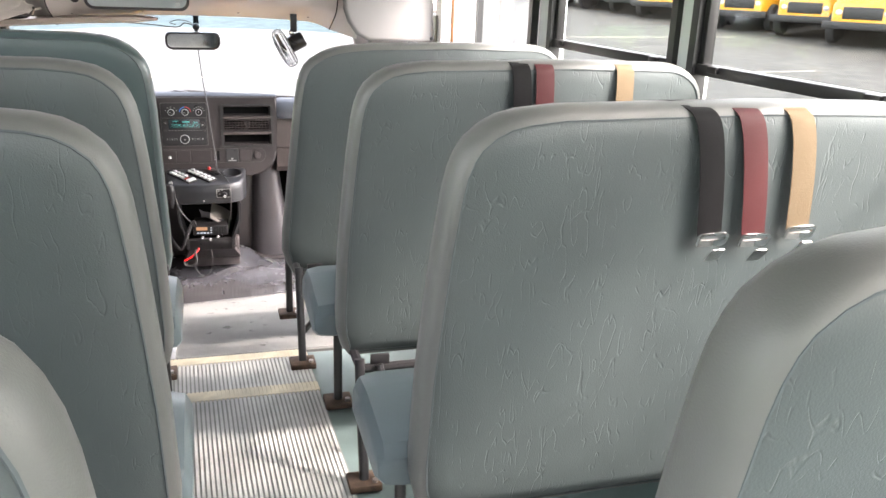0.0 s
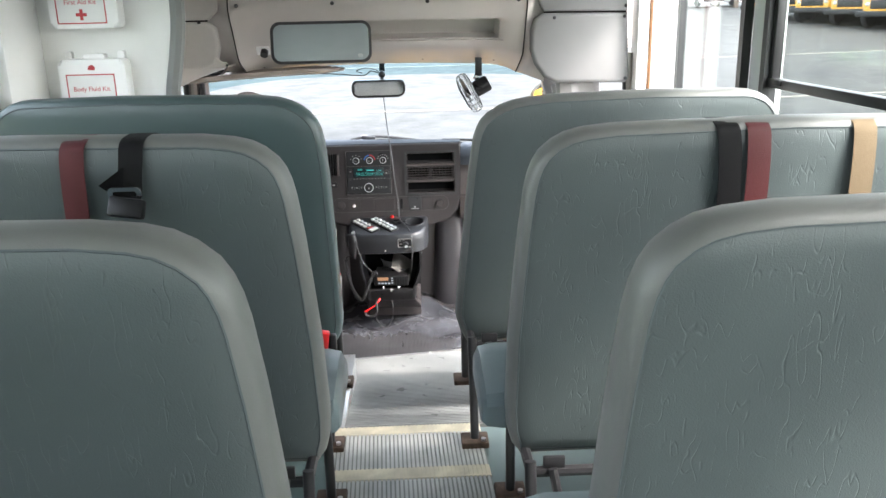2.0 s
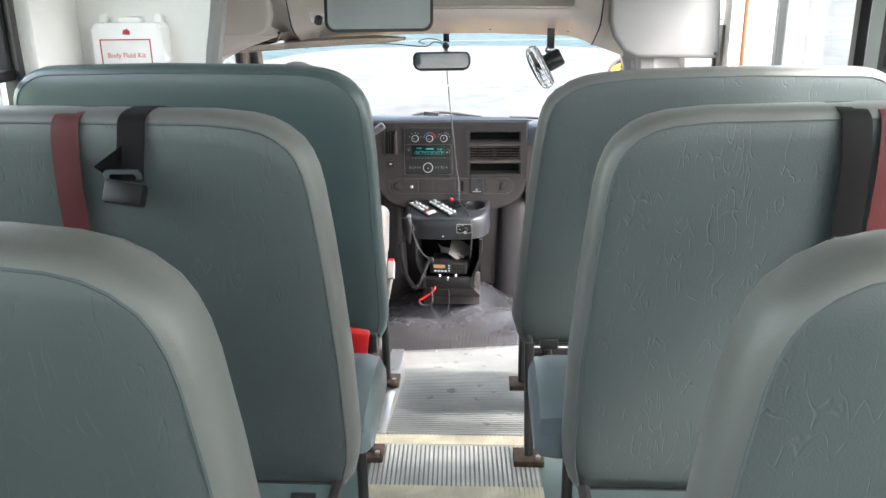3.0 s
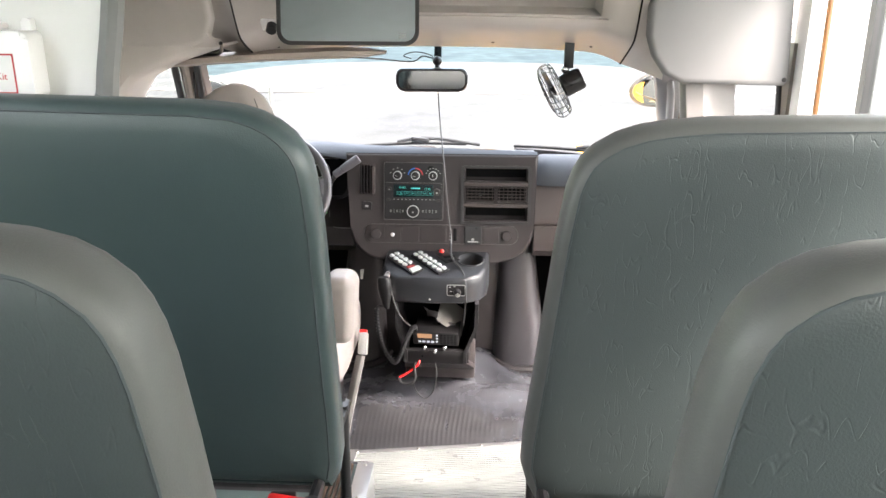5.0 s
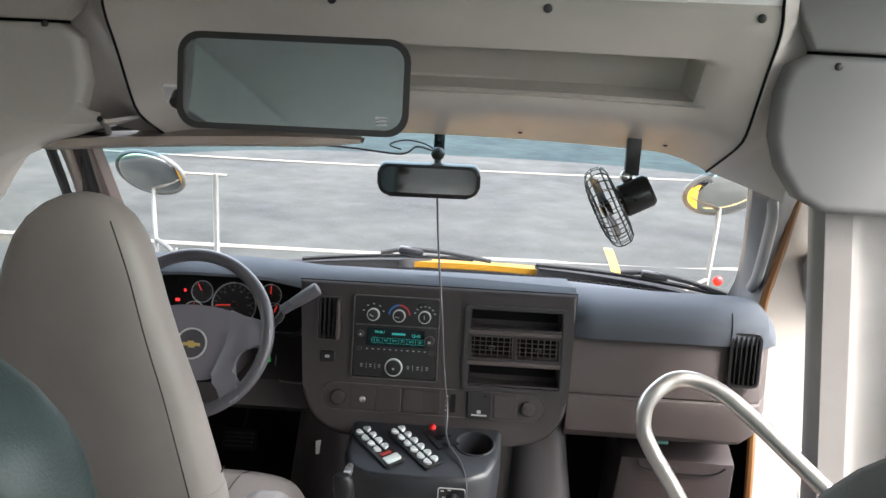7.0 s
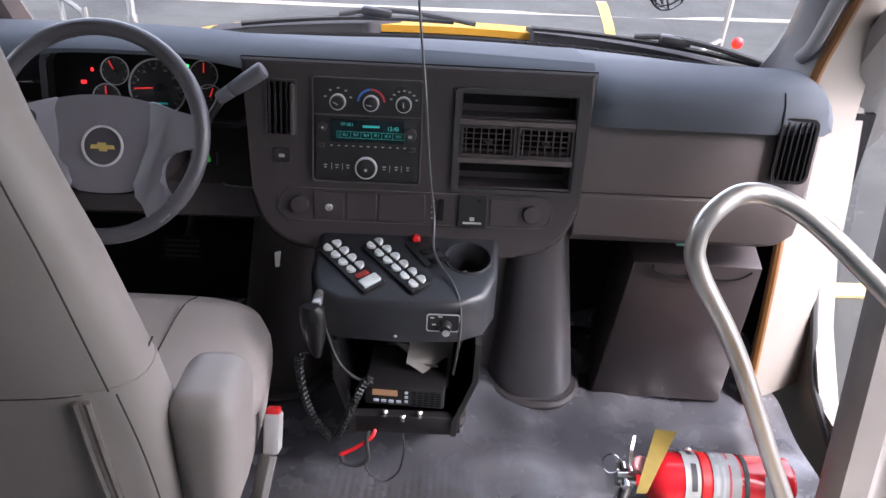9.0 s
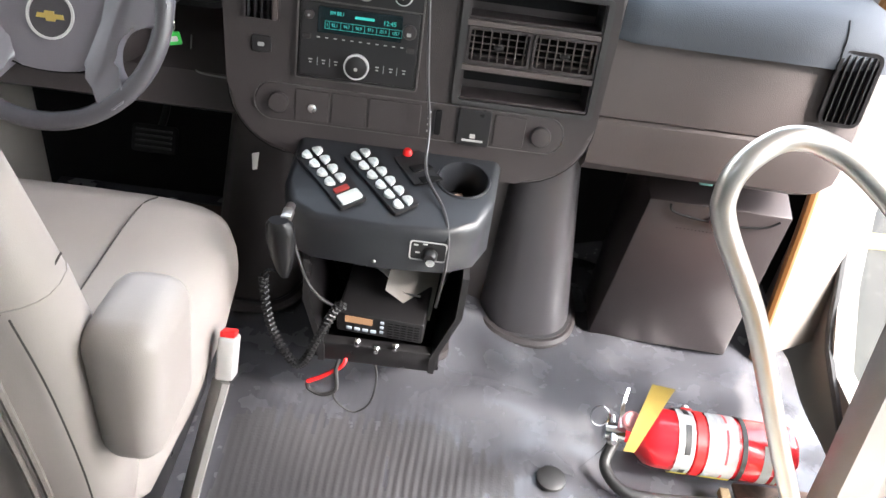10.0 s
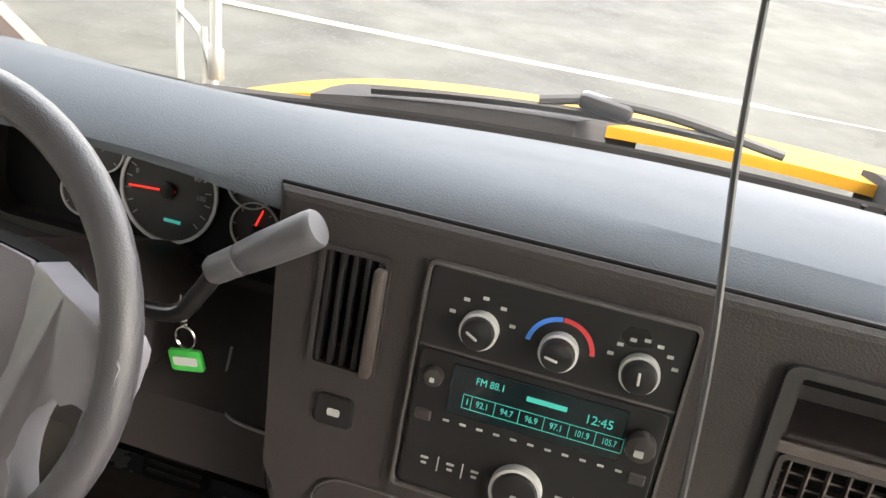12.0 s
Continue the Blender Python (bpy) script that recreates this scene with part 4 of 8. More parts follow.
prism(bm, rrect(0.062, 0.048, 0.002, 1), facing(-0.612, HY - 0.0002, 1.404), 0.0008)
stick = part("yellow_sticker", bm, INK_YELLOW, panel, "yellow printed warning sticker")
bm = B()
ring(bm, rrect(0.060, 0.046, 0.001, 1), rrect(0.055, 0.041, 0.001, 1), facing(-0.612, FY, 1.404), 0.0005)
part("sticker_border", bm, INK, stick)
for k in range(4):
    bm = B()
    prism(bm, rrect(0.044 - 0.008 * (k % 2), 0.0035, 0.0005, 1), facing(-0.612, FY, 1.416 - 0.008 * k), 0.0005)
    part("print_line", bm, INK, stick)
bm = B()
prism(bm, rrect(0.105, 0.09, 0.002, 1), facing(-0.527, HY - 0.0002, 1.425), 0.0006)
sheet1 = part("notice_sheet", bm, LABEL, panel)
for k in range(7):
    bm = B()
    prism(bm, rrect(0.088 - 0.012 * (k % 3), 0.0025, 0.0005, 1), facing(-0.527, FY, 1.455 - 0.010 * k), 0.0005)
    part("print_line", bm, INK_GREY, sheet1)
bm = B()
prism(bm, [(0.024 * math.cos(a), 0.012 * math.sin(a)) for a in np.linspace(0, 6.283, 24, endpoint=False)], facing(-0.54, FY, 1.474), 0.0006)
part("emblem", bm, INK, panel)
bm = B()
prism(bm, rrect(0.17, 0.105, 0.002, 1), facing(0.312, HY - 0.0002, 1.418), 0.0005)
dealer = part("dealer_sticker", bm, LABEL, panel)
bm = B()
ring(bm, [(0.024 * math.cos(a), 0.015 * math.sin(a)) for a in np.linspace(0, 6.283, 24, endpoint=False)], [(0.004 + 0.015 * math.cos(a), 0.008 * math.sin(a)) for a in np.linspace(0, 6.283, 24, endpoint=False)], facing(0.262, FY, 1.448), 0.0006)
part("oval_emblem", bm, INK, dealer)
bm = B()
prism(bm, rrect(0.095, 0.026, 0.002, 1), facing(0.336, FY, 1.448), 0.0006)
bar = part("yellow_bar", bm, INK_YELLOW, dealer)
bm = B()
prism(bm, rrect(0.070, 0.009, 0.001, 1), facing(0.336, FY - 0.0007, 1.448), 0.0004)
part("name_bar", bm, INK, bar)
words("lettering", "Parts and Service", 0.0185, facing(0.308, FY, 1.416), INK, dealer)
bm = B()
prism(bm, rrect(0.130, 0.013, 0.001, 1), facing(0.308, FY, 1.389), 0.0005)
part("number_bar", bm, INK, dealer)
bm = B()
prism(bm, rrect(0.235, 0.16, 0.002, 1), facing(0.430, HY - 0.0002, 1.552), 0.0008)
green = part("green_notice", bm, INK_GREEN, panel, "green printed notice card")
bm = B()
prism(bm, rrect(0.095, 0.10, 0.002, 1), facing(0.425, FY, 1.535), 0.0006)
part("white_card", bm, LABEL, green)

# moulded header below the sign, with a shallow tray recess
header = thing("header", (-0.05, 3.75, 1.1), "grey moulded overhead cab header with a shallow recess", "header", kind="structure")


def header_pt(x, s):
    """s from 0 at the sign to 1 at the windscreen."""
    bow = 0.03 * (1 - ((x + 0.05) / 0.62) ** 2)
    prof = [(0.0, 3.578, 1.372), (0.12, 3.572, 1.335), (0.22, 3.60, 1.305), (0.34, 3.64, 1.265), (0.55, 3.70, 1.19), (0.72, 3.74, 1.155), (0.80, 3.78, 1.140), (1.0, 4.00, 1.075)]
    steps = np.clip(np.linspace(s - 0.07, s + 0.07, 9), 0, 1)
    y = float(np.mean(np.interp(steps, [p[0] for p in prof], [p[1] for p in prof]))) if s < 0.95 else 3.78 + (s - 0.80) * 1.1
    z = float(np.mean(np.interp(steps, [p[0] for p in prof], [p[2] for p in prof]))) if s < 0.95 else 1.140 - (s - 0.80) * 0.325
    inx = max(0, min(1, (x + 0.38) / 0.02)) * max(0, min(1, (0.462 - x) / 0.014))
    ins = max(0, min(1, (s - 0.30) / 0.035)) * max(0, min(1, (0.567 - s) / 0.014))
    side = max(0, (abs(x + 0.05) - 0.50) / 0.12)
    return (x, y + bow * s + 0.095 * inx * ins - 0.05 * side * s, z + 0.020 * inx * ins - 0.030 * side ** 2 * s - 0.02 * ((x + 0.05) / 0.62) ** 2 * s)


bm = B()
sheet(bm, [[header_pt(x, s) for x in np.concatenate([[-0.67, -0.62], np.linspace(-0.56, -0.38, 5), np.linspace(-0.36, -0.32, 5), np.linspace(-0.28, 0.36, 12), np.linspace(0.38, 0.46, 14), np.linspace(0.48, 0.57, 4)])] for s in np.concatenate([np.linspace(0, 0.28, 8), np.linspace(0.30, 0.36, 6), np.linspace(0.40, 0.545, 5), np.linspace(0.550, 0.567, 6), np.linspace(0.58, 1, 12)])], 0.012, (0, 0.5, 1))
part("moulding", bm, TRIM, header)
for x in (-0.635, -0.243, 0.150, 0.529):
    bm = B()
    px, py, pz = header_pt(x, 0.07)
    ball(bm, (px, py - 0.002, pz), 0.0085, (1, 0.45, 1), None, 12)
    part("screw", bm, BLACK_STEEL, header)
for x in (-0.60, -0.30, 0.13, 0.46):
    bm = B()
    px, py, pz = header_pt(x, 0.93)
    ball(bm, (px, py, pz - 0.001), 0.006, (1, 1, 0.4), None, 10)
    part("screw", bm, BLACK_STEEL, header)
sock = B()
prism(sock, rrect(0.055, 0.040, 0.004, 2), facing(-0.545, 3.612, 1.168, -40), 0.008)
part("socket_plate", sock, WHITE, header)
sock = B()
cyl(sock, (-0.54, 3.612, 1.168), (-0.54, 3.588, 1.148), 0.016, None, 14)
part("socket", sock, BLACK_STEEL, header)


def cap_panel(name, pts, depth, material, label, screws=(), bevel=0.012):
    t = thing(name, (sum(p[0] for p in pts) / len(pts), 3.6, min(p[1] for p in pts)), label, "cab panel", kind="structure")
    bm = B()
    prism(bm, pts, Matrix.Translation((0, 3.64, 0)) @ Matrix.Rotation(radians(90), 4, "X"), depth, bevel, 3)
    part("panel_board", bm, material, t)
    for x, z in screws:
        bm = B()
        ball(bm, (x, 3.64 - depth - 0.001, z), 0.0075, (1, 0.5, 1), None, 12)
        part("screw", bm, BLACK_STEEL, t)
    return t


cap_panel("right_cap_lower", [(0.70, 1.000), (1.000, 0.996), (1.012, 1.01), (0.998, 1.288), (0.640, 1.292), (0.600, 1.270), (0.585, 1.22), (0.585, 1.14), (0.605, 1.08), (0.645, 1.025)], 0.042, TRIM_LIGHT, "pale grey rounded panel over the entrance", [(0.684, 1.272), (0.982, 1.272), (0.995, 1.015)], 0.018)
cap_panel("right_cap_upper", [(0.640, 1.298), (0.997, 1.294), (0.985, 1.86), (0.60, 1.86), (0.59, 1.40)], 0.036, TRIM_LIGHT, "pale grey upper panel over the entrance", [(0.588, 1.365), (0.988, 1.315)], 0.008)
cap_panel("left_cap_lower", [(-1.16, 1.085), (-0.80, 1.095), (-0.745, 1.11), (-0.725, 1.18), (-0.735, 1.262), (-0.77, 1.288), (-1.16, 1.288)], 0.042, TRIM, "grey moulded panel above the driver's window", [], 0.018)
cap_panel("left_cap_upper", [(-1.16, 1.294), (-0.765, 1.294), (-0.725, 1.33), (-0.705, 1.40), (-0.70, 1.86), (-1.16, 1.86)], 0.036, TRIM, "grey upper panel above the driver", [(-1.02, 1.285), (-0.90, 1.285), (-0.80, 1.285)], 0.008)

sw = thing("switch_box", (-0.784, 3.60, 1.42), "grey lock box with a white sticker above the driver", "switch box")
bm = B()
prism(bm, rrect(0.082, 0.20, 0.006, 3, -0.784, 1.522), Matrix.Translation((0, 3.604, 0)) @ Matrix.Rotation(radians(90), 4, "X"), 0.022, 0.003)
case = part("case", bm, TRIM, sw)
bm = B()
prism(bm, rrect(0.018, 0.15, 0.002, 2, -0.810, 1.515), Matrix.Translation((0, 3.5822, 0)) @ Matrix.Rotation(radians(90), 4, "X"), 0.004)
part("slot", bm, CAVITY, case)
bm = B()
prism(bm, rrect(0.024, 0.020, 0.002, 2, -0.770, 1.52), Matrix.Translation((0, 3.5822, 0)) @ Matrix.Rotation(radians(90), 4, "X"), 0.001)
part("sticker", bm, LABEL, case)
bm = B()
cyl(bm, (-0.768, 3.583, 1.462), (-0.768, 3.572, 1.462), 0.008, None, 12)
part("lock", bm, BLACK_STEEL, case)

# rolled lower edge of the driver's overhead panel, and the dark joints between the panels
bm = B()
xs_, zs_ = (-1.16, -1.09, -1.032, -0.913, -0.812, -0.712, -0.646), (0.78, 0.842, 0.973, 1.028, 1.066, 1.095, 1.119)
rows = []
for dy, up in ((0.0, 0.12), (0.0, 0.06), (0.006, 0.026), (0.026, 0.006), (0.060, 0.0), (0.20, 0.0), (0.30, 0.03)):
    rows.append([(x, 3.602 + dy, float(np.mean(np.interp(np.linspace(x - 0.05, x + 0.05, 7), xs_, zs_))) + up * min(1.0, max(0.12, (-0.70 - x) / 0.10))) for x in np.linspace(-1.16, -0.70, 22)])
sheet(bm, rows, 0.008, (0, 0.6, 1))
single("overhead_roll", bm, TRIM, "grey rolled lower edge of the driver's overhead panel", "trim", "structure")
bm = B()
span(bm, 0.645, 1.0, 3.6425, 3.655, 1.275, 1.312)
span(bm, -1.16, -0.775, 3.6425, 3.655, 1.272, 1.312)
single("panel_backing", bm, CAVITY, "dark backing behind the overhead panels", "wall", "structure")

# curved corner mouldings between the header and the caps
for sx, x0, x1 in ((-1, -0.67, -0.80), (1, 0.565, 0.66)):
    bm = B()
    rows = []
    for k in range(13):
        s = k / 12
        a, b = Vector(header_pt(x0, s)), Vector((x1, 3.650 + 0.06 * s * s, 1.44 - 0.44 * s if sx > 0 else 1.44 - 0.34 * s))
        row = []
        for j in range(9):
            u = j / 8
            p = a.lerp(b, u)
            p.y += 0.035 * math.sin(math.pi * u) * s
            p.z += 0.02 * math.sin(math.pi * u) * (1 - s)
            row.append(tuple(p))
        rows.append(row)
    head = []
    for z, w in ((1.86, 0.55), (1.60, 0.60), (1.48, 0.80)):
        a, b = Vector((x0, 3.582, z - 0.03)), Vector((x1, 3.650, z))
        head.append([tuple(a.lerp(b, j / 8) + Vector((0, -0.022 * math.sin(math.pi * j / 8) ** 2, 0))) for j in range(9)])
    sheet(bm, head + rows, 0.010, (0, 1, 0.6))
    mould = single("corner_moulding", bm, TRIM, "grey curved corner moulding of the cab roof", "trim", "structure")
    bm = B()
    tube(bm, [(x0, 3.577, 1.84), (x0, 3.577, 1.46)] + [Vector(header_pt(x0, s)) + Vector((0, -0.002, -0.001)) for s in np.linspace(0, 1, 16)], 0.0028, 6, 1, smooth=False)
    part("panel_gap", bm, CAVITY, mould)
# wall above the caps, and the sides of the cab
bm = B()
span(bm, -W - 0.06, -1.16, 2.90, 3.66, 0.0, CEIL + 0.1)
span(bm, -1.17, -1.05, 3.66, 4.50, -0.34, 0.60)
span(bm, -1.17, -1.05, 3.60, 3.72, 0.62, 1.10)
span(bm, -1.17, -0.9, 3.64, 4.06, 1.085, 1.14)
single("cab_side_left", bm, TRIM, "grey trimmed left cab side below and beside the driver's window", "wall", "structure")
bm = B()
span(bm, -1.10, -1.095, 3.70, 4.40, 0.60, 1.10)
pane = single("driver_window", bm, GLASS, "clear driver's side window", "window", "structure")
pane.visible_shadow = False
bm = B()
sheet(bm, [[(x, y, 1.15 + 0.06 * (1 - (x / 1.0) ** 2) - 0.04 * (y - 3.6)) for x in np.linspace(-1.12, 1.12, 9)] for y in (3.80, 3.92, 4.03)], 0.03, (0, 0, 1))
span(bm, -W, W, 3.86, 3.92, 1.17, CEIL + 0.1)
single("cab_roof", bm, TRIM, "grey cab roof lining", "ceiling", "structure")

# windscreen and pillars
WS = lambda x, s: (x * (1.0 + 0.14 * (1 - s)), 4.06 + 0.63 * (1 - s) - 0.20 * (x / 0.85) ** 2 * (0.55 + 0.45 * (1 - s)), 1.085 - 0.525 * (1 - s) - 0.05 * (x / 0.85) ** 4 * s)
glassy = thing("windscreen", (0, 4.4, 0.6), "large curved clear windscreen with a tinted top band", "windscreen", kind="structure")
for name, s0, s1, mt in (("pane", 0.0, 0.86, GLASS), ("shade_band", 0.86, 1.0, GLASS_TINT)):
    bm = B()
    sheet(bm, [[WS(x, s) for x in np.linspace(-0.88, 0.88, 25)] for s in np.linspace(s0, s1, 7)])
    part(name, bm, mt, glassy).visible_shadow = False
bm = B()
tube(bm, [Vector(WS(x, 0)) + Vector((0, 0.0, -0.01)) for x in np.linspace(-0.88, 0.88, 13)], 0.014, 6, 2)
tube(bm, [Vector(WS(x, 1)) + Vector((0, 0.01, 0.012)) for x in np.linspace(-0.88, 0.88, 13)], 0.014, 6, 2)
part("seal", bm, RUBBER, glassy)
bm = B()
tube(bm, [(x, 4.672 - 0.20 * (x / 0.85) ** 2, 0.560) for x in np.linspace(-0.88, 0.88, 21)], 0.011, 8, 1)
part("lower_seal", bm, CAVITY, glassy)
for sx in (-1, 1):
    bm = B()
    a, b = Vector(WS(sx * 0.88, 1)), Vector(WS(sx * 0.88, 0))
    rows = []
    for k in range(13):
        p = a.lerp(b, k / 8)
        w = 0.055 + 0.05 * min(1.3, k / 8) ** 2
        rows.append([tuple(p + Vector((sx * dx * w, dy * w, 0))) for dx, dy in ((0.0, 0.35), (-0.25, -0.1), (-0.1, -0.7), (0.5, -1.1), (1.1, -1.0), (1.3, -0.4))])
    sheet(bm, rows, 0.008, (sx, 0.3, 0))
    pillar = single("windscreen_pillar", bm, PILLAR if sx < 0 else PILLAR_GREY, "trimmed windscreen pillar beside the glass", "pillar", "structure")
    if sx < 0:
        for dx, mt in ((0.000, RUBBER), (0.038, VISOR), (0.072, RUBBER)):
            bm = B()
            tube(bm, [a.lerp(b, k / 6) + Vector((-dx, -0.062 - 0.012 * k - 0.25 * dx, 0)) for k in range(7)], 0.012, 8, 2, flat=1.2)
            part("door_seal" if mt is RUBBER else "door_trim", bm, mt, pillar)
    else:
        bm = B()
        foot, head = Vector((0.842, 4.525, 0.548)), Vector((0.672, 3.99, 1.06))
        out0, out1 = Vector((0.848, 4.275, 0.580)), Vector((0.842, 4.07, 1.045))
        mid_line = []
        rows = []
        for k in range(11):
            i, o = foot.lerp(head, k / 10) + Vector((0.012 * math.sin(math.pi * k / 10), 0, 0)), out0.lerp(out1, k / 10) + Vector((0.02 * math.sin(math.pi * k / 10), 0.02 * math.sin(math.pi * k / 10), 0))
            flare = 0.03 * max(0, 1 - k / 3) ** 2
            mid_line.append(i.lerp(o, 0.45) + Vector((-0.010, -0.062, 0)))
            rows.append([tuple(p) for p in (i + Vector((-flare, 0.004, 0)), i + Vector((0.004, -0.022, 0)), i.lerp(o, 0.35) + Vector((-0.012, -0.040, 0)), i.lerp(o, 0.7) + Vector((-0.008, -0.036, 0)), o + Vector((-0.006, -0.016, 0)), o)])
        sheet(bm, rows, 0.006, (0.3, 1, 0))
        part("pillar_trim", bm, PILLAR_GREY, pillar)
        bm = B()
        grip = [mid_line[2] + Vector((0, 0.03, 0)), mid_line[3] + Vector((-0.006, -0.004, 0)), mid_line[5] + Vector((-0.008, -0.012, 0)), mid_line[7] + Vector((-0.004, -0.006, 0)), mid_line[8] + Vector((0, 0.03, 0))]
        tube(bm, grip, 0.012, 10, 6, flat=1.3)
        part("grab_handle", bm, PILLAR_GREY, pillar, "moulded grey grab handle")
# right cab door opening: yellow body edge, white door frame with rubber and glass, B pillar
bm = B()
tube(bm, [(0.842, 4.085, 1.02), (0.842, 4.129, 0.907), (0.842, 4.188, 0.775), (0.842, 4.249, 0.622), (0.842, 4.240, 0.43), (0.842, 4.184, 0.227), (0.842, 4.139, -0.03), (0.842, 4.110, -0.205)], 0.011, 8, 6, flat=1.1)
single("door_edge", bm, ORANGE, "orange-brown painted edge of the cab door opening", "door edge", "structure")
JAMB = mat("cream_door_paint", (0.18, 0.16, 0.14), 0.35, var=0.06, vs=3, bump=0.05)
door = thing("side_door_frame", (1.02, 4.05, -0.2), "white painted fixed side door with rubber-edged glass", "door", kind="structure")
outer = [(3.62, -0.40), (4.30, -0.40), (4.64, -0.34), (4.64, 0.0), (4.64, 0.30), (4.64, 0.64), (4.62, 0.90), (4.50, 1.04), (4.20, 1.10), (3.62, 1.12)]
inner = [(3.70, -0.17), (4.08, -0.18), (4.22, -0.03), (4.305, 0.13), (4.35, 0.32), (4.43, 0.58), (4.465, 0.80), (4.40, 0.96), (4.18, 1.03), (3.70, 1.04)]
bm = B()
ring(bm, outer, inner, Matrix.Translation((1.02, 0, 0)) @ Matrix(((0, 0, 1, 0), (1, 0, 0, 0), (0, 1, 0, 0), (0, 0, 0, 1))), 0.05)
part("door_frame", bm, JAMB, door)
bm = B()
sheet(bm, [[(x, y + (x - 0.842) * 0.55, z) for x in (0.846, 0.90, 0.96, 1.018)] for y, z in ((4.112, -0.21), (4.142, -0.03), (4.187, 0.227), (4.243, 0.43), (4.252, 0.622), (4.191, 0.775), (4.132, 0.907), (4.088, 1.02))], 0.012, (0, 1, 0))
part("door_jamb", bm, JAMB, door, "cream painted door jamb")
bm = B()
tube(bm, [(1.018, y, z) for y, z in inner], 0.011, 8, 5, True)
part("rubber_seal", bm, RUBBER, door)
bm = B()
bm.faces.new([bm.verts.new((1.045, y, z)) for y, z in inner])
part("pane", bm, GLASS, door).visible_shadow = False
bm = B()
rows = []
for k in range(9):
    s = k / 8
    x, y = 0.855 - 0.11 * s ** 1.2, 3.61 + 0.05 * s
    z = CAB + (1.02 - CAB) * s
    rows.append([(x - 0.040, y + 0.03, z), (x - 0.042, y, z), (x - 0.030, y - 0.022, z), (x + 0.02, y - 0.028, z), (x + 0.035, y - 0.018, z), (x + 0.06, y + 0.01, z), (x + 0.13, y + 0.03, z)])
sheet(bm, rows, 0.02, (0.2, 1, 0))
single("door_pillar", bm, mat("brown_grey_pillar", (0.20, 0.187, 0.178), 0.45, var=0.08, vs=6, bump=0.2, bs=400), "grey moulded pillar between cab and entrance", "pillar", "structure")
bm = B()
span(bm, 1.03, 1.075, 3.555, 3.66, -0.6, CEIL, 0.006)
single("door_post", bm, WHITE, "white painted entrance door post", "door post", "structure")
bm = B()
span(bm, 1.082, 1.094, 3.560, 3.585, -0.6, CEIL, 0.003)
single("door_edge", bm, ORANGE, "orange painted edge of the entrance opening", "door edge", "structure")
ent = thing("door_1", (1.2, 3.2, -0.6), "glazed bus entrance door with dark frame, closed", "door", kind="structure")
for a, b in ((2.84, 3.545),):
    bm = B()
    ring(bm, [(a, -0.6), (b, -0.6), (b, 1.62), (a, 1.62)], [(a + 0.035, -0.52), (b - 0.035, -0.52), (b - 0.035, 1.55), (a + 0.035, 1.55)], Matrix.Translation((1.19, 0, 0)) @ Matrix(((0, 0, 1, 0), (1, 0, 0, 0), (0, 1, 0, 0), (0, 0, 0, 1))), 0.03)
    leaf = part("door_leaf", bm, FRAME_BLACK, ent)
    bm = B()
    span(bm, 1.203, 1.207, a + 0.03, b - 0.03, -0.55, 1.56)
    part("pane", bm, GLASS, leaf).visible_shadow = False
bm = B()
span(bm, 1.10, 1.25, 2.80, 3.60, 1.62, CEIL + 0.05)
span(bm, 1.07, 1.25, 3.60, 3.66, -0.62, CEIL)
single("door_header", bm, WALL_BLUE, "pale steel panel above the entrance door", "wall", "structure")
bm = B()
span(bm, -1.20, 1.06, 4.52, 4.72, -0.34, 0.50)
span(bm, 1.05, 1.10, 4.40, 4.75, -0.34, 0.50)
single("firewall", bm, CAVITY, "dark firewall behind the dashboard", "wall", "structure")


# ---- mirrors, fan, visor, cables ----
big = thing("interior_mirror", (-0.285, 3.43, 1.205), "wide black-framed interior mirror under the header", "mirror")
m = facing(-0.285, 3.46, 1.199, 8.5, 0.5)
bm = B()
prism(bm, rrect(0.400, 0.162, 0.038, 6), m @ Matrix.Translation((0, 0, -0.022)), 0.024, 0.006)
part("mirror_back", bm, DASH_BLACK, big)
bm = B()
ring(bm, rrect(0.404, 0.166, 0.038, 6), rrect(0.382, 0.144, 0.030, 6), m @ Matrix.Translation((0, 0, 0.0)), 0.007)
part("mirror_frame", bm, RUBBER, big)
bm = B()
prism(bm, rrect(0.392, 0.155, 0.034, 6), m @ Matrix.Translation((0, 0, 0.0018)), 0.002)
part("mirror_glass", bm, MIRROR, big)
for dx in (-0.10, 0.12):
    bm = B()
    tube(bm, [m @ Vector((dx, 0.03, -0.02)), m @ Vector((dx, 0.04, -0.06)), (-0.283 + dx, 3.66, 1.25)], 0.006, 8, 4)
    part("bracket", bm, BLACK_STEEL, big)
for k in range(3):
    bm = B()
    prism(bm, rrect(0.020, 0.003, 0.0005, 1), m @ Matrix.Translation((0.155, -0.050 - 0.006 * k, 0.004)), 0.0004)
    part("print_line", bm, PRINT_WHITE, big)
rv = thing("rear_view_mirror", (-0.08, 4.0, 0.97), "small black rear-view mirror on the windscreen", "mirror")
m = facing(-0.083, 3.985, 0.972, -6, 3)
bm = B()
prism(bm, rrect(0.246, 0.080, (0.030, 0.030, 0.022, 0.022), 6), m @ Matrix.Translation((0, 0, -0.026)), 0.03, 0.008)
part("housing", bm, DASH_BLACK, rv)
bm = B()
prism(bm, rrect(0.228, 0.062, 0.022, 6), m @ Matrix.Translation((0, 0.002, 0.0042)), 0.0012)
part("mirror_glass", bm, MIRROR_DARK, rv)
bm = B()
cyl(bm, (-0.067, 4.01, 1.0), (-0.065, 4.035, 1.035), 0.009)
ball(bm, (-0.066, 4.018, 1.035), 0.017)
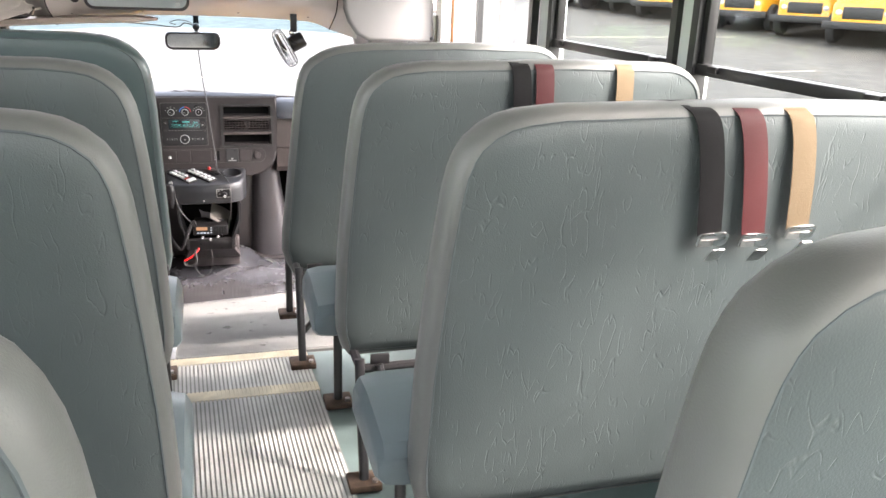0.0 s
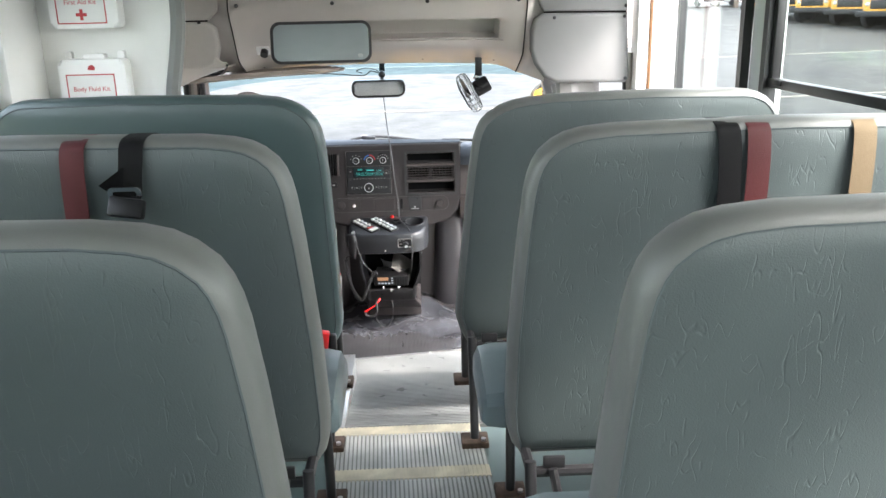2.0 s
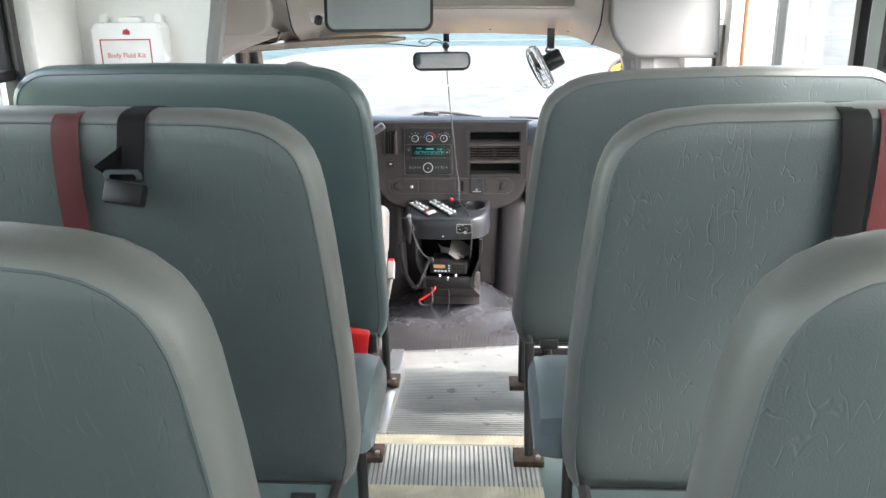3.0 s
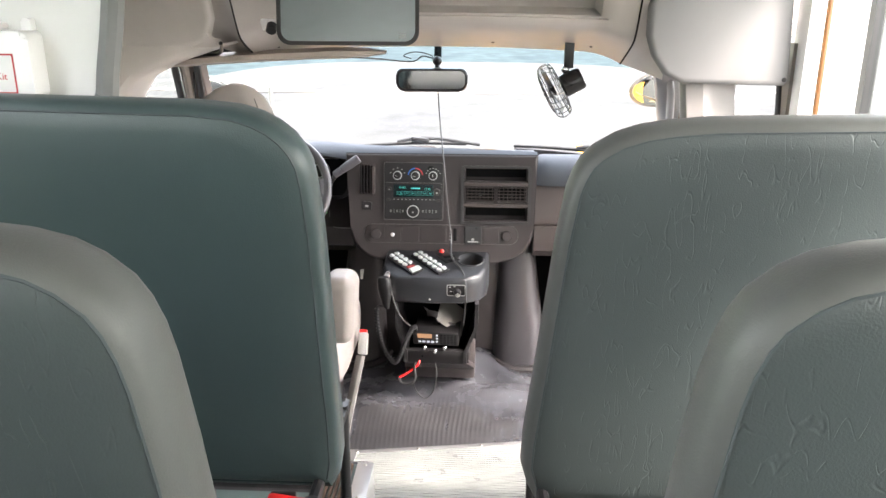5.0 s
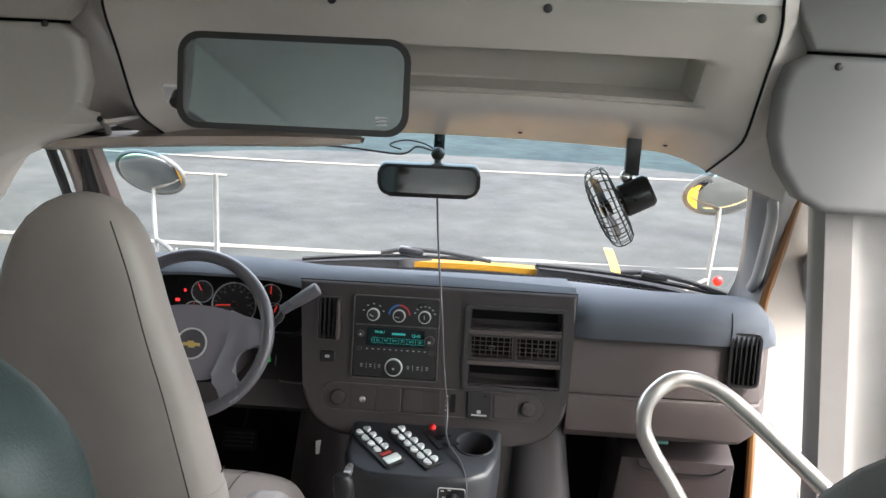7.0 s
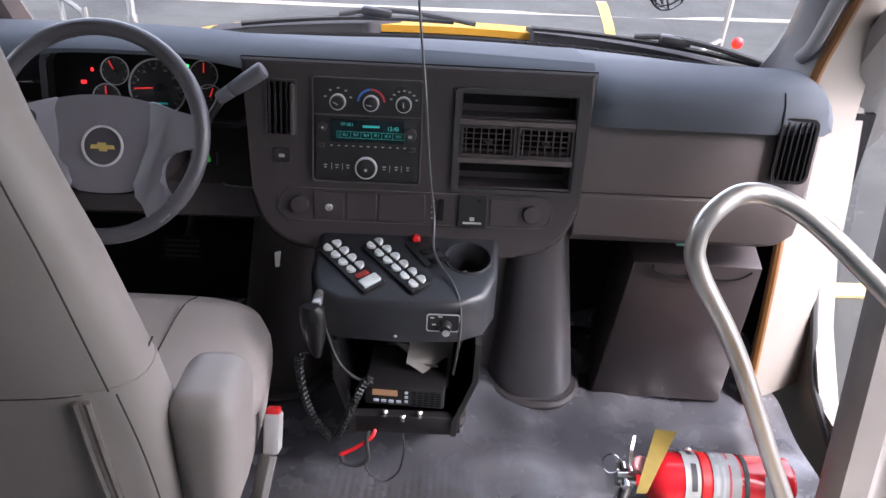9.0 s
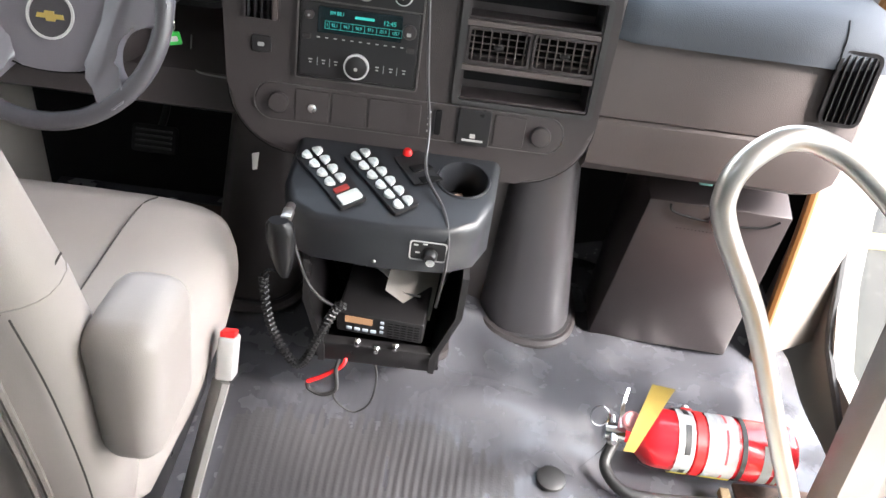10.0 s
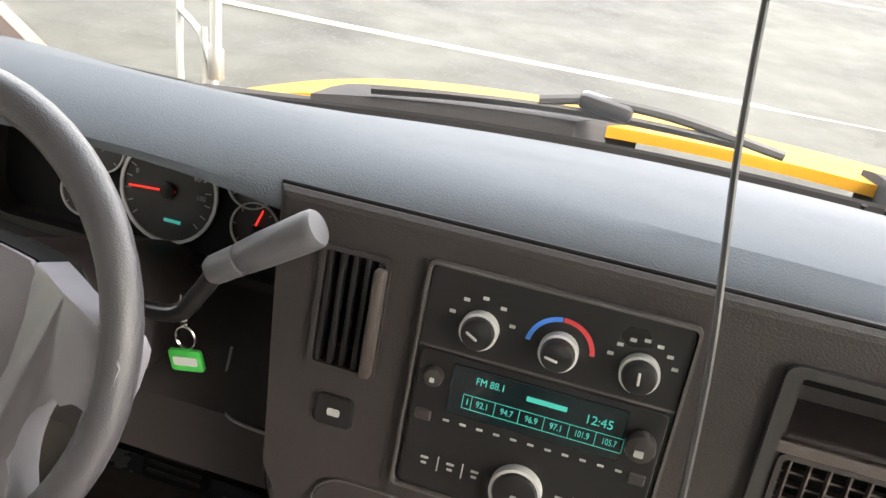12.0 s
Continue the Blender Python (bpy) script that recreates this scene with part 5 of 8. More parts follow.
part("ball_joint", bm, DASH_BLACK, rv)
bm = B()
span(bm, -0.078, -0.052, 4.035, 4.06, 1.03, 1.09, 0.004)
part("mount", bm, DASH_BLACK, rv)
rv.scale = (1.05, 1.05, 1.05)
rv.location += Vector((-0.003, 0.081, -0.019))
cable = thing("mirror_cable", (-0.05, 3.9, 0.5), "thin grey cable hanging from the mirror to the console", "cable")
bm = B()
tube(bm, [(-0.067, 4.085, 0.945), (-0.054, 4.045, 0.80), (-0.036, 3.975, 0.66), (-0.021, 3.955, 0.50), (-0.008, 3.945, 0.40), (-0.006, 3.90, 0.352), (0.008, 3.86, 0.335), (0.035, 3.82, 0.315), (0.050, 3.775, 0.29), (0.052, 3.765, 0.22), (0.045, 3.78, 0.12)], 0.0028, 6, 8)
part("wire", bm, mat("grey_cable", (0.05, 0.05, 0.052), 0.35), cable)
bm = B()
tube(bm, [(-0.07, 4.105, 1.022), (-0.12, 4.09, 1.036), (-0.16, 4.07, 1.018), (-0.28, 4.04, 1.030), (-0.42, 4.00, 1.040)], 0.0028, 6, 8)
part("wire", bm, RUBBER, cable)
bm = B()
tube(bm, [(-0.07, 4.11, 1.022), (-0.10, 4.10, 1.042), (-0.15, 4.10, 1.050), (-0.19, 4.09, 1.038), (-0.16, 4.08, 1.028)], 0.0022, 6, 8)
part("wire", bm, RUBBER, cable)

fan = thing("dash_fan", (0.365, 3.80, 0.90), "small black cab fan with a dark wire guard", "fan")
bm = B()
box(bm, (0.362, 3.80, 1.122), (0.075, 0.05, 0.008), 0.003)
box(bm, (0.362, 3.80, 1.075), (0.030, 0.022, 0.09), 0.003)
part("bracket", bm, BLACK_STEEL, fan)
bm = B()
ball(bm, (0.352, 3.80, 1.026), 0.014)
cyl(bm, (0.352, 3.80, 1.03), (0.372, 3.80, 1.00), 0.008)
part("ball_joint", bm, CHROME, fan)
FC, FN = Vector((0.316, 3.80, 0.955)), Vector((-0.90, 0.06, -0.48)).normalized()
FM = Matrix.Translation(FC) @ axis(FN)
bm = B()
lathe(bm, [(0.0, -0.105), (0.030, -0.104), (0.036, -0.096), (0.037, -0.040), (0.030, -0.032), (0.0, -0.030)], FM, 20)
part("motor", bm, DASH_BLACK, fan)
for r, h in ((0.088, -0.020), (0.089, 0.002), (0.078, 0.018), (0.058, 0.024), (0.034, 0.026), (0.078, -0.030)):
    bm = B()
    tube(bm, [FM @ Vector((r * math.cos(a), r * math.sin(a), h)) for a in np.linspace(0, 6.283, 28, endpoint=False)], 0.0016, 5, 1, True)
    part("guard_ring", bm, WIRE, fan)
for a in np.linspace(0, 6.283, 22, endpoint=False):
    bm = B()
    tube(bm, [FM @ Vector((r * math.cos(a), r * math.sin(a), h)) for r, h in ((0.030, -0.034), (0.078, -0.030), (0.090, -0.012), (0.089, 0.006), (0.076, 0.019), (0.034, 0.027))], 0.0012, 4, 2)
    part("guard_wire", bm, WIRE, fan)
bm = B()
lathe(bm, [(0.0, -0.012), (0.018, -0.010), (0.020, 0.010), (0.0, 0.014)], FM, 16)
part("hub", bm, DASH_BLACK, fan)
for k in range(4):
    bm = B()
    c, s = math.cos(k * math.pi / 2), math.sin(k * math.pi / 2)
    pts = []
    for r in np.linspace(0.015, 0.072, 5):
        wv = 0.012 + 0.4 * (r - 0.015)
        pts.append([FM @ Vector((r * c - w * wv * s, r * s + w * wv * c, 0.008 * w)) for w in (-1, 0, 1)])
    sheet(bm, pts, 0.0015, FN)
    part("blade", bm, DASH_BLACK, fan)
fan.scale = (1.06, 1.06, 1.06)
fan.location += Vector((0.025, 0.113, -0.023))
vis = thing("sun_visor", (-0.63, 3.97, 1.05), "brown vinyl sun visor folded up over the driver", "sun visor")
bm = B()
secs = []
for k, x in enumerate(np.linspace(-1.02, -0.235, 14)):
    e = min(k, 13 - k)
    r = (0.35, 0.75, 1.0)[min(e, 2)]
    y0, z0 = 3.93 - 0.12 * ((x + 0.1) / 0.9) ** 2, 1.062 - 0.035 * ((x + 0.1) / 0.9) ** 2
    secs.append([(x, y0 + dy * r, z0 + dz * r) for dy, dz in ((-0.085, 0.012), (-0.08, -0.006), (-0.02, -0.017), (0.06, -0.016), (0.085, -0.004), (0.08, 0.012), (0, 0.02))])
sheet(bm, [s + [s[0]] for s in secs])
part("visor_blade", bm, VISOR, vis)
bm = B()
tube(bm, [(-0.70, 3.60, 1.11), (-0.74, 3.72, 1.075), (-0.80, 3.80, 1.06), (-0.95, 3.84, 1.05)], 0.006, 8, 5)
part("visor_arm", bm, BLACK_STEEL, vis)
bm = B()
tube(bm, [(-0.890, 3.90, 1.05), (-0.912, 3.935, 0.98), (-0.918, 3.95, 0.90), (-0.932, 3.96, 0.82), (-0.935, 3.98, 0.74), (-0.92, 4.02, 0.66)], 0.003, 6, 6)
single("pillar_cable", bm, RUBBER, "thin black cable hanging down the driver's pillar", "cable")


# ---- dashboard ----
LEAN = 10.2
face_y = lambda z: 3.975 + 0.18 * (z - 0.40)
FM2 = lambda x, z, out=0.0: facing(x, face_y(z) - out, z, LEAN)
dash = thing("dashboard", (-0.1, 4.2, 0.3), "dark grey plastic dashboard with a central instrument stack", "dashboard")


def loft(bm, sections):
    net = [[bm.verts.new(p) for p in s] for s in sections]
    for a, b in zip(net, net[1:]):
        for i in range(len(a) - 1):
            bm.faces.new((a[i], a[i + 1], b[i + 1], b[i]))
    bm.faces.new(net[0])
    bm.faces.new(net[-1][::-1])
    return bm


def top_edge(x):
    """Height and depth of the rear lip of the dash pad."""
    hump = math.exp(-((x + 0.62) / 0.21) ** 4)
    return 4.035 + 0.05 * hump * 0 - 0.02 * hump, 0.700 + 0.010 * hump - 0.010 * max(0, x) / 0.3


bm = B()
secs = []
for x in np.linspace(-1.04, 0.305, 30):
    y, z = top_edge(x)
    q = max(0.0, min(1.0, (x + 0.62) / 0.62))
    cr = 0.125 - 0.075 * q * q * (3 - 2 * q)
    fy = 4.665 - 0.20 * (x / 0.85) ** 2
    up = 0.022 * math.exp(-((x + 0.62) / 0.21) ** 4)
    under = (x, y + 0.24, 0.622) if x < -0.41 else (x, y + 0.10, 0.60)
    secs.append([(x, y + 0.03, z - 0.050 + up), (x, y - 0.002, z - 0.044 + up), (x, y - 0.001, z - 0.030 + 0.7 * up), (x, y + 0.008, z - 0.016 + 0.3 * up), (x, y + 0.022, z - 0.006), (x, y + 0.038, z - 0.001), (x, y + cr, z + 0.003), (x, y + cr + 0.006, z), (x, y + cr + 0.012, z - 0.005), (x, y + cr + 0.020, z - 0.005), (x, y + 0.30, 0.650), (x, fy - 0.05, 0.576), (x, fy, 0.552), (x, fy, 0.49), under])
loft(bm, secs)
part("dash_pad", bm, DASH_TOP, dash, "soft blue-grey dash top pad")
bm = B()
secs = []
for x in np.linspace(0.305, 0.826, 18):
    r = 0.012 * max(0, 1 - (x - 0.305) / 0.03) + 0.035 * max(0, (x - 0.780) / 0.046) ** 2
    fy = 4.665 - 0.20 * (x / 0.85) ** 2
    y, z = 4.040, 0.664
    secs.append([(x, y + 0.06, 0.560), (x, y + r, 0.573), (x, y + r - 0.003, 0.604 - r), (x, y + 0.006 + r, 0.630 - r), (x, y + 0.028 + r, 0.652 - r), (x, y + 0.07 + r, 0.662 - r), (x, y + 0.20, z - 0.010 - 0.5 * r), (x, fy - 0.05, 0.578), (x, fy, 0.550), (x, fy, 0.49), (x, y + 0.2, 0.52)])
loft(bm, secs)
part("passenger_pad", bm, DASH_TOP, dash)
bm = B()
secs = []
for x in np.linspace(0.300, 0.822, 18):
    s = (x - 0.30) / 0.58
    k = 0.06 * max(0, (x - 0.772) / 0.050) ** 2
    b = 0.06 * max(0, (x - 0.74) / 0.082) ** 2
    secs.append([(x, 4.09 + k, 0.579), (x, 4.060 + k, 0.577), (x, 4.050 + k, 0.566), (x, 4.032 + k, 0.428), (x, 4.036 + k, 0.423), (x, 4.028 + k, 0.418), (x, 4.022 + k, 0.39), (x, 4.03 + k, 0.325 - 0.01 * s + b), (x, 4.06 + k, 0.295 + b), (x, 4.16, 0.285 + b), (x, 4.40, 0.29 + b), (x, 4.4, 0.56)])
loft(bm, secs)
part("glovebox_panel", bm, DASH_LOW, dash, "brown-grey lower dash panel")
# driver's side panel below the cluster
bm = B()
secs = []
for x in np.linspace(-1.04, -0.385, 14):
    secs.append([(x, 4.27, 0.485), (x, 4.22, 0.482), (x, 4.13, 0.470), (x, 4.10, 0.44), (x, 4.05, 0.40), (x, 4.035, 0.33), (x, 4.10, 0.29), (x, 4.40, 0.30), (x, 4.4, 0.48)])
loft(bm, secs)
part("knee_panel", bm, DASH, dash)
# centre stack: bowl-shaped outline
out = []
for i in range(9):
    a = radians(180 + 90 * i / 8)
    out.append((-0.255 + 0.130 * math.cos(a), 0.425 + 0.125 * math.sin(a)))
for i in range(9):
    a = radians(270 + 90 * i / 8)
    out.append((0.165 + 0.130 * math.cos(a), 0.425 + 0.125 * math.sin(a)))
out += [(0.300, 0.60), (0.306, 0.690), (-0.402, 0.690), (-0.395, 0.60)]
zc = 0.50
loc = lambda pts: [(x, (z - zc) / math.cos(radians(LEAN))) for x, z in pts]
bm = B()
prism(bm, loc(out), FM2(0, zc) @ Matrix.Translation((0, 0, -0.10)), 0.10, 0.010, 3)
stack = part("centre_console", bm, DASH, dash)
# pockets and vents are sunk into the stack
bm = B()
for x0, x1, z0, z1, deep in ((0.040, 0.268, 0.594, 0.640, 0.075), (0.040, 0.268, 0.452, 0.500, 0.075), (0.044, 0.148, 0.520, 0.575, 0.036), (0.160, 0.266, 0.520, 0.575, 0.036), (-0.351, -0.296, 0.543, 0.647, 0.036)):
    m = FM2((x0 + x1) / 2, (z0 + z1) / 2)
    box(bm, m.translation, (x1 - x0, (z1 - z0) / math.cos(radians(LEAN)), 2 * deep), 0.0, m.to_3x3())
cutter = part("recess", bm, DASH, dash)
cut = stack.modifiers.new("recess", "BOOLEAN")
cut.operation, cut.solver, cut.object = "DIFFERENCE", "EXACT", cutter
bpy.context.view_layer.update()
carved = bpy.data.meshes.new_from_object(stack.evaluated_get(bpy.context.evaluated_depsgraph_get()))
stack.modifiers.clear()
carved.shade_smooth()
carved.set_sharp_from_angle(angle=radians(14))
stack.data = carved
bpy.data.objects.remove(cutter)
bm = B()
tube(bm, [FM2(0, zc) @ Vector((x, y, -0.009)) for x, y in loc(out)], 0.0022, 6, 1, True, smooth=False)
part("stack_gap", bm, CAVITY, dash)


def plate(name, x0, x1, z0, z1, r, depth, mt, parent, label="", out=0.0, bevel=0.0015):
    bm = B()
    prism(bm, rrect(x1 - x0, (z1 - z0) / math.cos(radians(LEAN)), r, 4), FM2((x0 + x1) / 2, (z0 + z1) / 2, out), depth, bevel)
    return part(name, bm, mt, parent, label, smooth=12)


def knob(name, x, z, r, h, mt, parent, label="", out=0.0, cap=None, seg=24):
    bm = B()
    lathe(bm, [(r * 1.0, 0), (r, h * 0.7), (r * 0.92, h * 0.95), (r * 0.80, h), (0.0, h)], FM2(x, z, out), seg)
    return part(name, bm, mt, parent, label)


# heater and radio panel
heat = plate("control_panel", -0.258, -0.042, 0.452, 0.658, 0.008, 0.004, DASH_BLACK, dash)
# rim paler than the panel: light caught on its edges put into colour
bm = B()
ring(bm, rrect(0.221, 0.214, 0.006, 4), rrect(0.216, 0.209, 0.005, 4), FM2(-0.150, 0.555), 0.0075)
part("panel_rim", bm, mat("rim_grey", (0.070, 0.064, 0.062), 0.35), dash)
for k, x in enumerate((-0.209, -0.143, -0.078)):
    kb = knob("knob", x, 0.6135, 0.0140, 0.018, DASH_BLACK, heat, "black rotary heater knob", 0.004)
    bm = B()
    ring(bm, [(0.0160 * math.cos(a), 0.0160 * math.sin(a)) for a in np.linspace(0, 6.283, 28, endpoint=False)], [(0.0138 * math.cos(a), 0.0138 * math.sin(a)) for a in np.linspace(0, 6.283, 28, endpoint=False)], FM2(x, 0.6135, 0.004), 0.010)
    part("knob_ring", bm, SILVER, kb)
    bm = B()
    a = radians((150, 170, 95)[k])
    box(bm, (0, 0, 0), (0.011, 0.0022, 0.003), 0.0008)
    bmesh.ops.transform(bm, matrix=FM2(x, 0.6135, 0.022) @ Matrix.Rotation(a, 4, "Z") @ Matrix.Translation((0.004, 0, 0)), verts=bm.verts)
    part("pointer", bm, PRINT_WHITE, kb)
    if k == 1:
        for a0, a1, mt, nm in ((95, 175, BLUE_PRINT, "blue_arc"), (5, 93, INK_RED, "red_arc")):
            bm = B()
            aa = [radians(a) for a in np.linspace(a0, a1, 14)]
            sheet(bm, [[FM2(x, 0.6135, 0.0052) @ Vector((r * math.cos(a), r * math.sin(a), 0)) for r in (0.0245, 0.0285)] for a in aa])
            part(nm, bm, mt, heat)
    else:
        for a in np.linspace(160, 20, 7 if k == 2 else 5):
            bm = B()
            c = FM2(x, 0.6135, 0.0046) @ Vector((0.027 * math.cos(radians(a)), 0.027 * math.sin(radians(a)), 0))
            box(bm, c, (0.005, 0.0006, 0.003))
            part("dial_mark", bm, PRINT_WHITE, heat)
plate("panel_groove", -0.258, -0.042, 0.5865, 0.5885, 0.0005, 0.0008, bpy.data.materials["rim_grey"], heat, "", 0.004, 0)
radio = plate("radio", -0.254, -0.046, 0.457, 0.586, 0.006, 0.004, DASH_BLACK, dash, "black car radio with a teal display", 0.004)
plate("display", -0.224, -0.076, 0.535, 0.581, 0.003, 0.002, SCREEN, radio, "dark radio display", 0.008)
words("display_text", "FM 88.1", 0.0092, FM2(-0.190, 0.571, 0.0103), LCD, radio, wide=0.85, depth=0.0001)
words("display_text", "12:45", 0.0112, FM2(-0.098, 0.5655, 0.0103), LCD, radio, wide=0.95, depth=0.0001)
bm = B()
prism(bm, rrect(0.034, 0.0045, 0.0005, 1), FM2(-0.142, 0.5685, 0.0101), 0.0002)
part("display_bar", bm, LCD, radio)
TUNED = ((-0.2065, "1"), (-0.1935, "92.1"), (-0.1725, "94.7"), (-0.1515, "96.9"), (-0.1305, "97.1"), (-0.1090, "101.9"), (-0.0865, "105.7"))
for x, text in TUNED:
    words("display_text", text, 0.0082, FM2(x, 0.5505, 0.0103), LCD, radio, wide=0.68 if len(text) > 4 else 0.78, depth=0.0001)
for x in (-0.2105, -0.203, -0.183, -0.162, -0.141, -0.120, -0.098, -0.0755):
    bm = B()
    prism(bm, rrect(0.0005, 0.0125, 0.0002, 1), FM2(x, 0.5505, 0.0101), 0.0002)
    part("display_rule", bm, LCD, radio)
for z in (0.5442, 0.5568):
    bm = B()
    prism(bm, rrect(0.135, 0.0005, 0.0002, 1), FM2(-0.143, z, 0.0101), 0.0002)
    part("display_rule", bm, LCD, radio)
knob("radio_knob", -0.1505, 0.4845, 0.0200, 0.014, DASH_BLACK, radio, "", 0.008)
bm = B()
ring(bm, [(0.0225 * math.cos(a), 0.0225 * math.sin(a)) for a in np.linspace(0, 6.283, 28, endpoint=False)], [(0.0195 * math.cos(a), 0.0195 * math.sin(a)) for a in np.linspace(0, 6.283, 28, endpoint=False)], FM2(-0.1505, 0.4845, 0.008), 0.010)
part("knob_ring", bm, SILVER, radio)
bm = B()
prism(bm, rrect(0.006, 0.006, 0.002, 3), FM2(-0.1505, 0.4845, 0.0222), 0.0004)
part("knob_symbol", bm, PRINT_WHITE, radio)
tune = knob("tune_knob", -0.0625, 0.5560, 0.0125, 0.012, DASH, radio, "", 0.008)
plate("knob_symbol", -0.0665, -0.0590, 0.552, 0.558, 0.001, 0.0005, PRINT_WHITE, tune, "", 0.0202, 0)
side_knob = knob("side_knob", -0.2385, 0.565, 0.0085, 0.008, DASH, radio, "", 0.008)
plate("knob_symbol", -0.2405, -0.2365, 0.5630, 0.5670, 0.001, 0.0005, PRINT_WHITE, side_knob, "", 0.0162, 0)
for i in range(12):
    plate("preset_mark", -0.224 + i * 0.0148, -0.2185 + i * 0.0148, 0.5265, 0.5283, 0.0005, 0.0008, PRINT_WHITE, radio, "", 0.0082, 0)
for x in (-0.2335, -0.2100, -0.1880, -0.1140, -0.0894, -0.0658):
    plate("button_mark", x - 0.0034, x + 0.0034, 0.4864, 0.4884, 0.0005, 0.0006, PRINT_WHITE, radio, "", 0.0082, 0)
    plate("button_mark", x - 0.0024, x + 0.0024, 0.4812, 0.4832, 0.0005, 0.0006, PRINT_WHITE, radio, "", 0.0082, 0)
for x in (-0.2210, -0.1990, -0.1025, -0.0785):
    plate("button_divider", x - 0.0005, x + 0.0005, 0.4775, 0.4915, 0.0002, 0.0006, INK_GREY, radio, "", 0.0082, 0)
for x, z in ((-0.242, 0.527), (-0.058, 0.5245)):
    plate("button", x - 0.007, x + 0.007, z - 0.005, z + 0.005, 0.002, 0.002, DASH, radio, "", 0.008)


def vent(name, x0, x1, z0, z1, slats, bars, tab=True):
    """An air outlet in a recess: a back coloured dark for its shade, thin slats and bars, and a tab to turn it."""
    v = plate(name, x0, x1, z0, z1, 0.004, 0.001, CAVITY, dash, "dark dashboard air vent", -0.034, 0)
    bm = B()
    w, h = x1 - x0, (z1 - z0) / math.cos(radians(LEAN))
    ring(bm, rrect(w + 0.006, h + 0.006, 0.006, 4), rrect(w - 0.003, h - 0.003, 0.004, 4), FM2((x0 + x1) / 2, (z0 + z1) / 2), 0.005)
    part("vent_rim", bm, DASH, v)
    for i in range(slats):
        bm = B()
        box(bm, (0, 0, 0), (w - 0.004, 0.0020, 0.010), 0.0005)
        bmesh.ops.transform(bm, matrix=FM2((x0 + x1) / 2, z0 + (i + 0.5) * (z1 - z0) / slats, -0.008) @ Matrix.Rotation(radians(-8), 4, "X"), verts=bm.verts)
        part("slat", bm, DASH_LOW, v)
    for i in range(bars):
        bm = B()
        box(bm, (0, 0, 0), (0.0019 if slats else 0.0045, h - 0.004, 0.008), 0.0005)
        bmesh.ops.transform(bm, matrix=FM2(x0 + (i + 0.5) * (x1 - x0) / bars, (z0 + z1) / 2, -0.001), verts=bm.verts)
        part("bar", bm, DASH_LOW if slats else DASH_BLACK, v)
    if tab:
        bm = B()
        box(bm, (0, 0, 0), (0.016, 0.007, 0.010), 0.002)
        bmesh.ops.transform(bm, matrix=FM2((x0 + x1) / 2, (z0 + z1) / 2, 0.004), verts=bm.verts)
        part("vent_tab", bm, DASH_BLACK, v)
    return v


lv = vent("left_vent", -0.352, -0.295, 0.542, 0.648, 0, 5, False)
bm = B()
box(bm, (0, 0, 0), (0.010, 0.100, 0.012), 0.003)
bmesh.ops.transform(bm, matrix=FM2(-0.2985, 0.595, 0.010), verts=bm.verts)
part("shutter_bar", bm, DASH_LOW, lv, "brown-grey shutter bar")
bm = B()
ring(bm, rrect(0.258, 0.214, 0.010, 4), rrect(0.236, 0.198, 0.006, 4), FM2(0.154, 0.546), 0.008)
part("pocket_frame", bm, mat("pocket_grey", (0.024, 0.023, 0.023), 0.4, bump=0.2, bs=500), dash)
# pocket backs near black: their inner shade is put into the colour
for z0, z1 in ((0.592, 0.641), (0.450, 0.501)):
    p = plate("pocket", 0.042, 0.266, z0 + 0.003, z1 - 0.003, 0.004, 0.001, CAVITY, dash, "open storage pocket with inner shade in its colour", -0.074, 0)
    bm = B()
    box(bm, FM2(0.154, z0 + 0.003) @ Vector((0, 0, 0.003)), (0.228, 0.006, 0.004), 0.001)
    part("pocket_lip", bm, DASH, p)
plate("pocket_divider", 0.034, 0.270, 0.580, 0.590, 0.002, 0.008, DASH_LOW, dash)
plate("pocket_divider", 0.034, 0.270, 0.503, 0.513, 0.002, 0.008, DASH_LOW, dash)
vent("centre_vent", 0.043, 0.149, 0.519, 0.576, 5, 7)
vent("centre_vent", 0.159, 0.267, 0.519, 0.576, 5, 7)
hz = plate("hazard_switch", -0.341, -0.305, 0.485, 0.515, 0.006, 0.004, DASH_BLACK, dash)
plate("switch_symbol", -0.329, -0.317, 0.4965, 0.5035, 0.002, 0.0006, PRINT_WHITE, hz, "", 0.0042, 0)
# lower switch strip
low = plate("switch_strip", -0.332, 0.238, 0.366, 0.434, 0.032, 0.003, DASH, dash)
bm = B()
ring(bm, rrect(0.574, 0.071, 0.033, 6), rrect(0.571, 0.068, 0.0315, 6), FM2(-0.047, 0.400), 0.0036)
part("strip_rim", bm, bpy.data.materials["rim_grey"], low)
for x, z in ((-0.288, 0.400), (0.197, 0.399)):
    knob("power_outlet", x, z, 0.019, 0.010, DASH, low, "round socket cover", 0.003)
for x0, x1 in ((-0.258, -0.196), (-0.192, -0.128), (-0.124, -0.027), (0.109, 0.167)):
    plate("blank_cover", x0, x1, 0.371, 0.429, 0.004, 0.002, DASH, low, "", 0.003)
knob("key_switch", -0.226, 0.397, 0.009, 0.006, CHROME, low, "", 0.004, seg=12)
plate("dimmer_wheel", 0.000, 0.012, 0.378, 0.424, 0.003, 0.006, CAVITY, low, "", 0.003)
for k in range(4):
    plate("dimmer_mark", -0.014, -0.008, 0.380 + 0.012 * k, 0.384 + 0.012 * k, 0.001, 0.0006, PRINT_WHITE, low, "", 0.0036, 0)
bel = plate("airbag_switch", 0.042, 0.103, 0.366, 0.434, 0.005, 0.005, DASH_BLACK, low, "", 0.003)
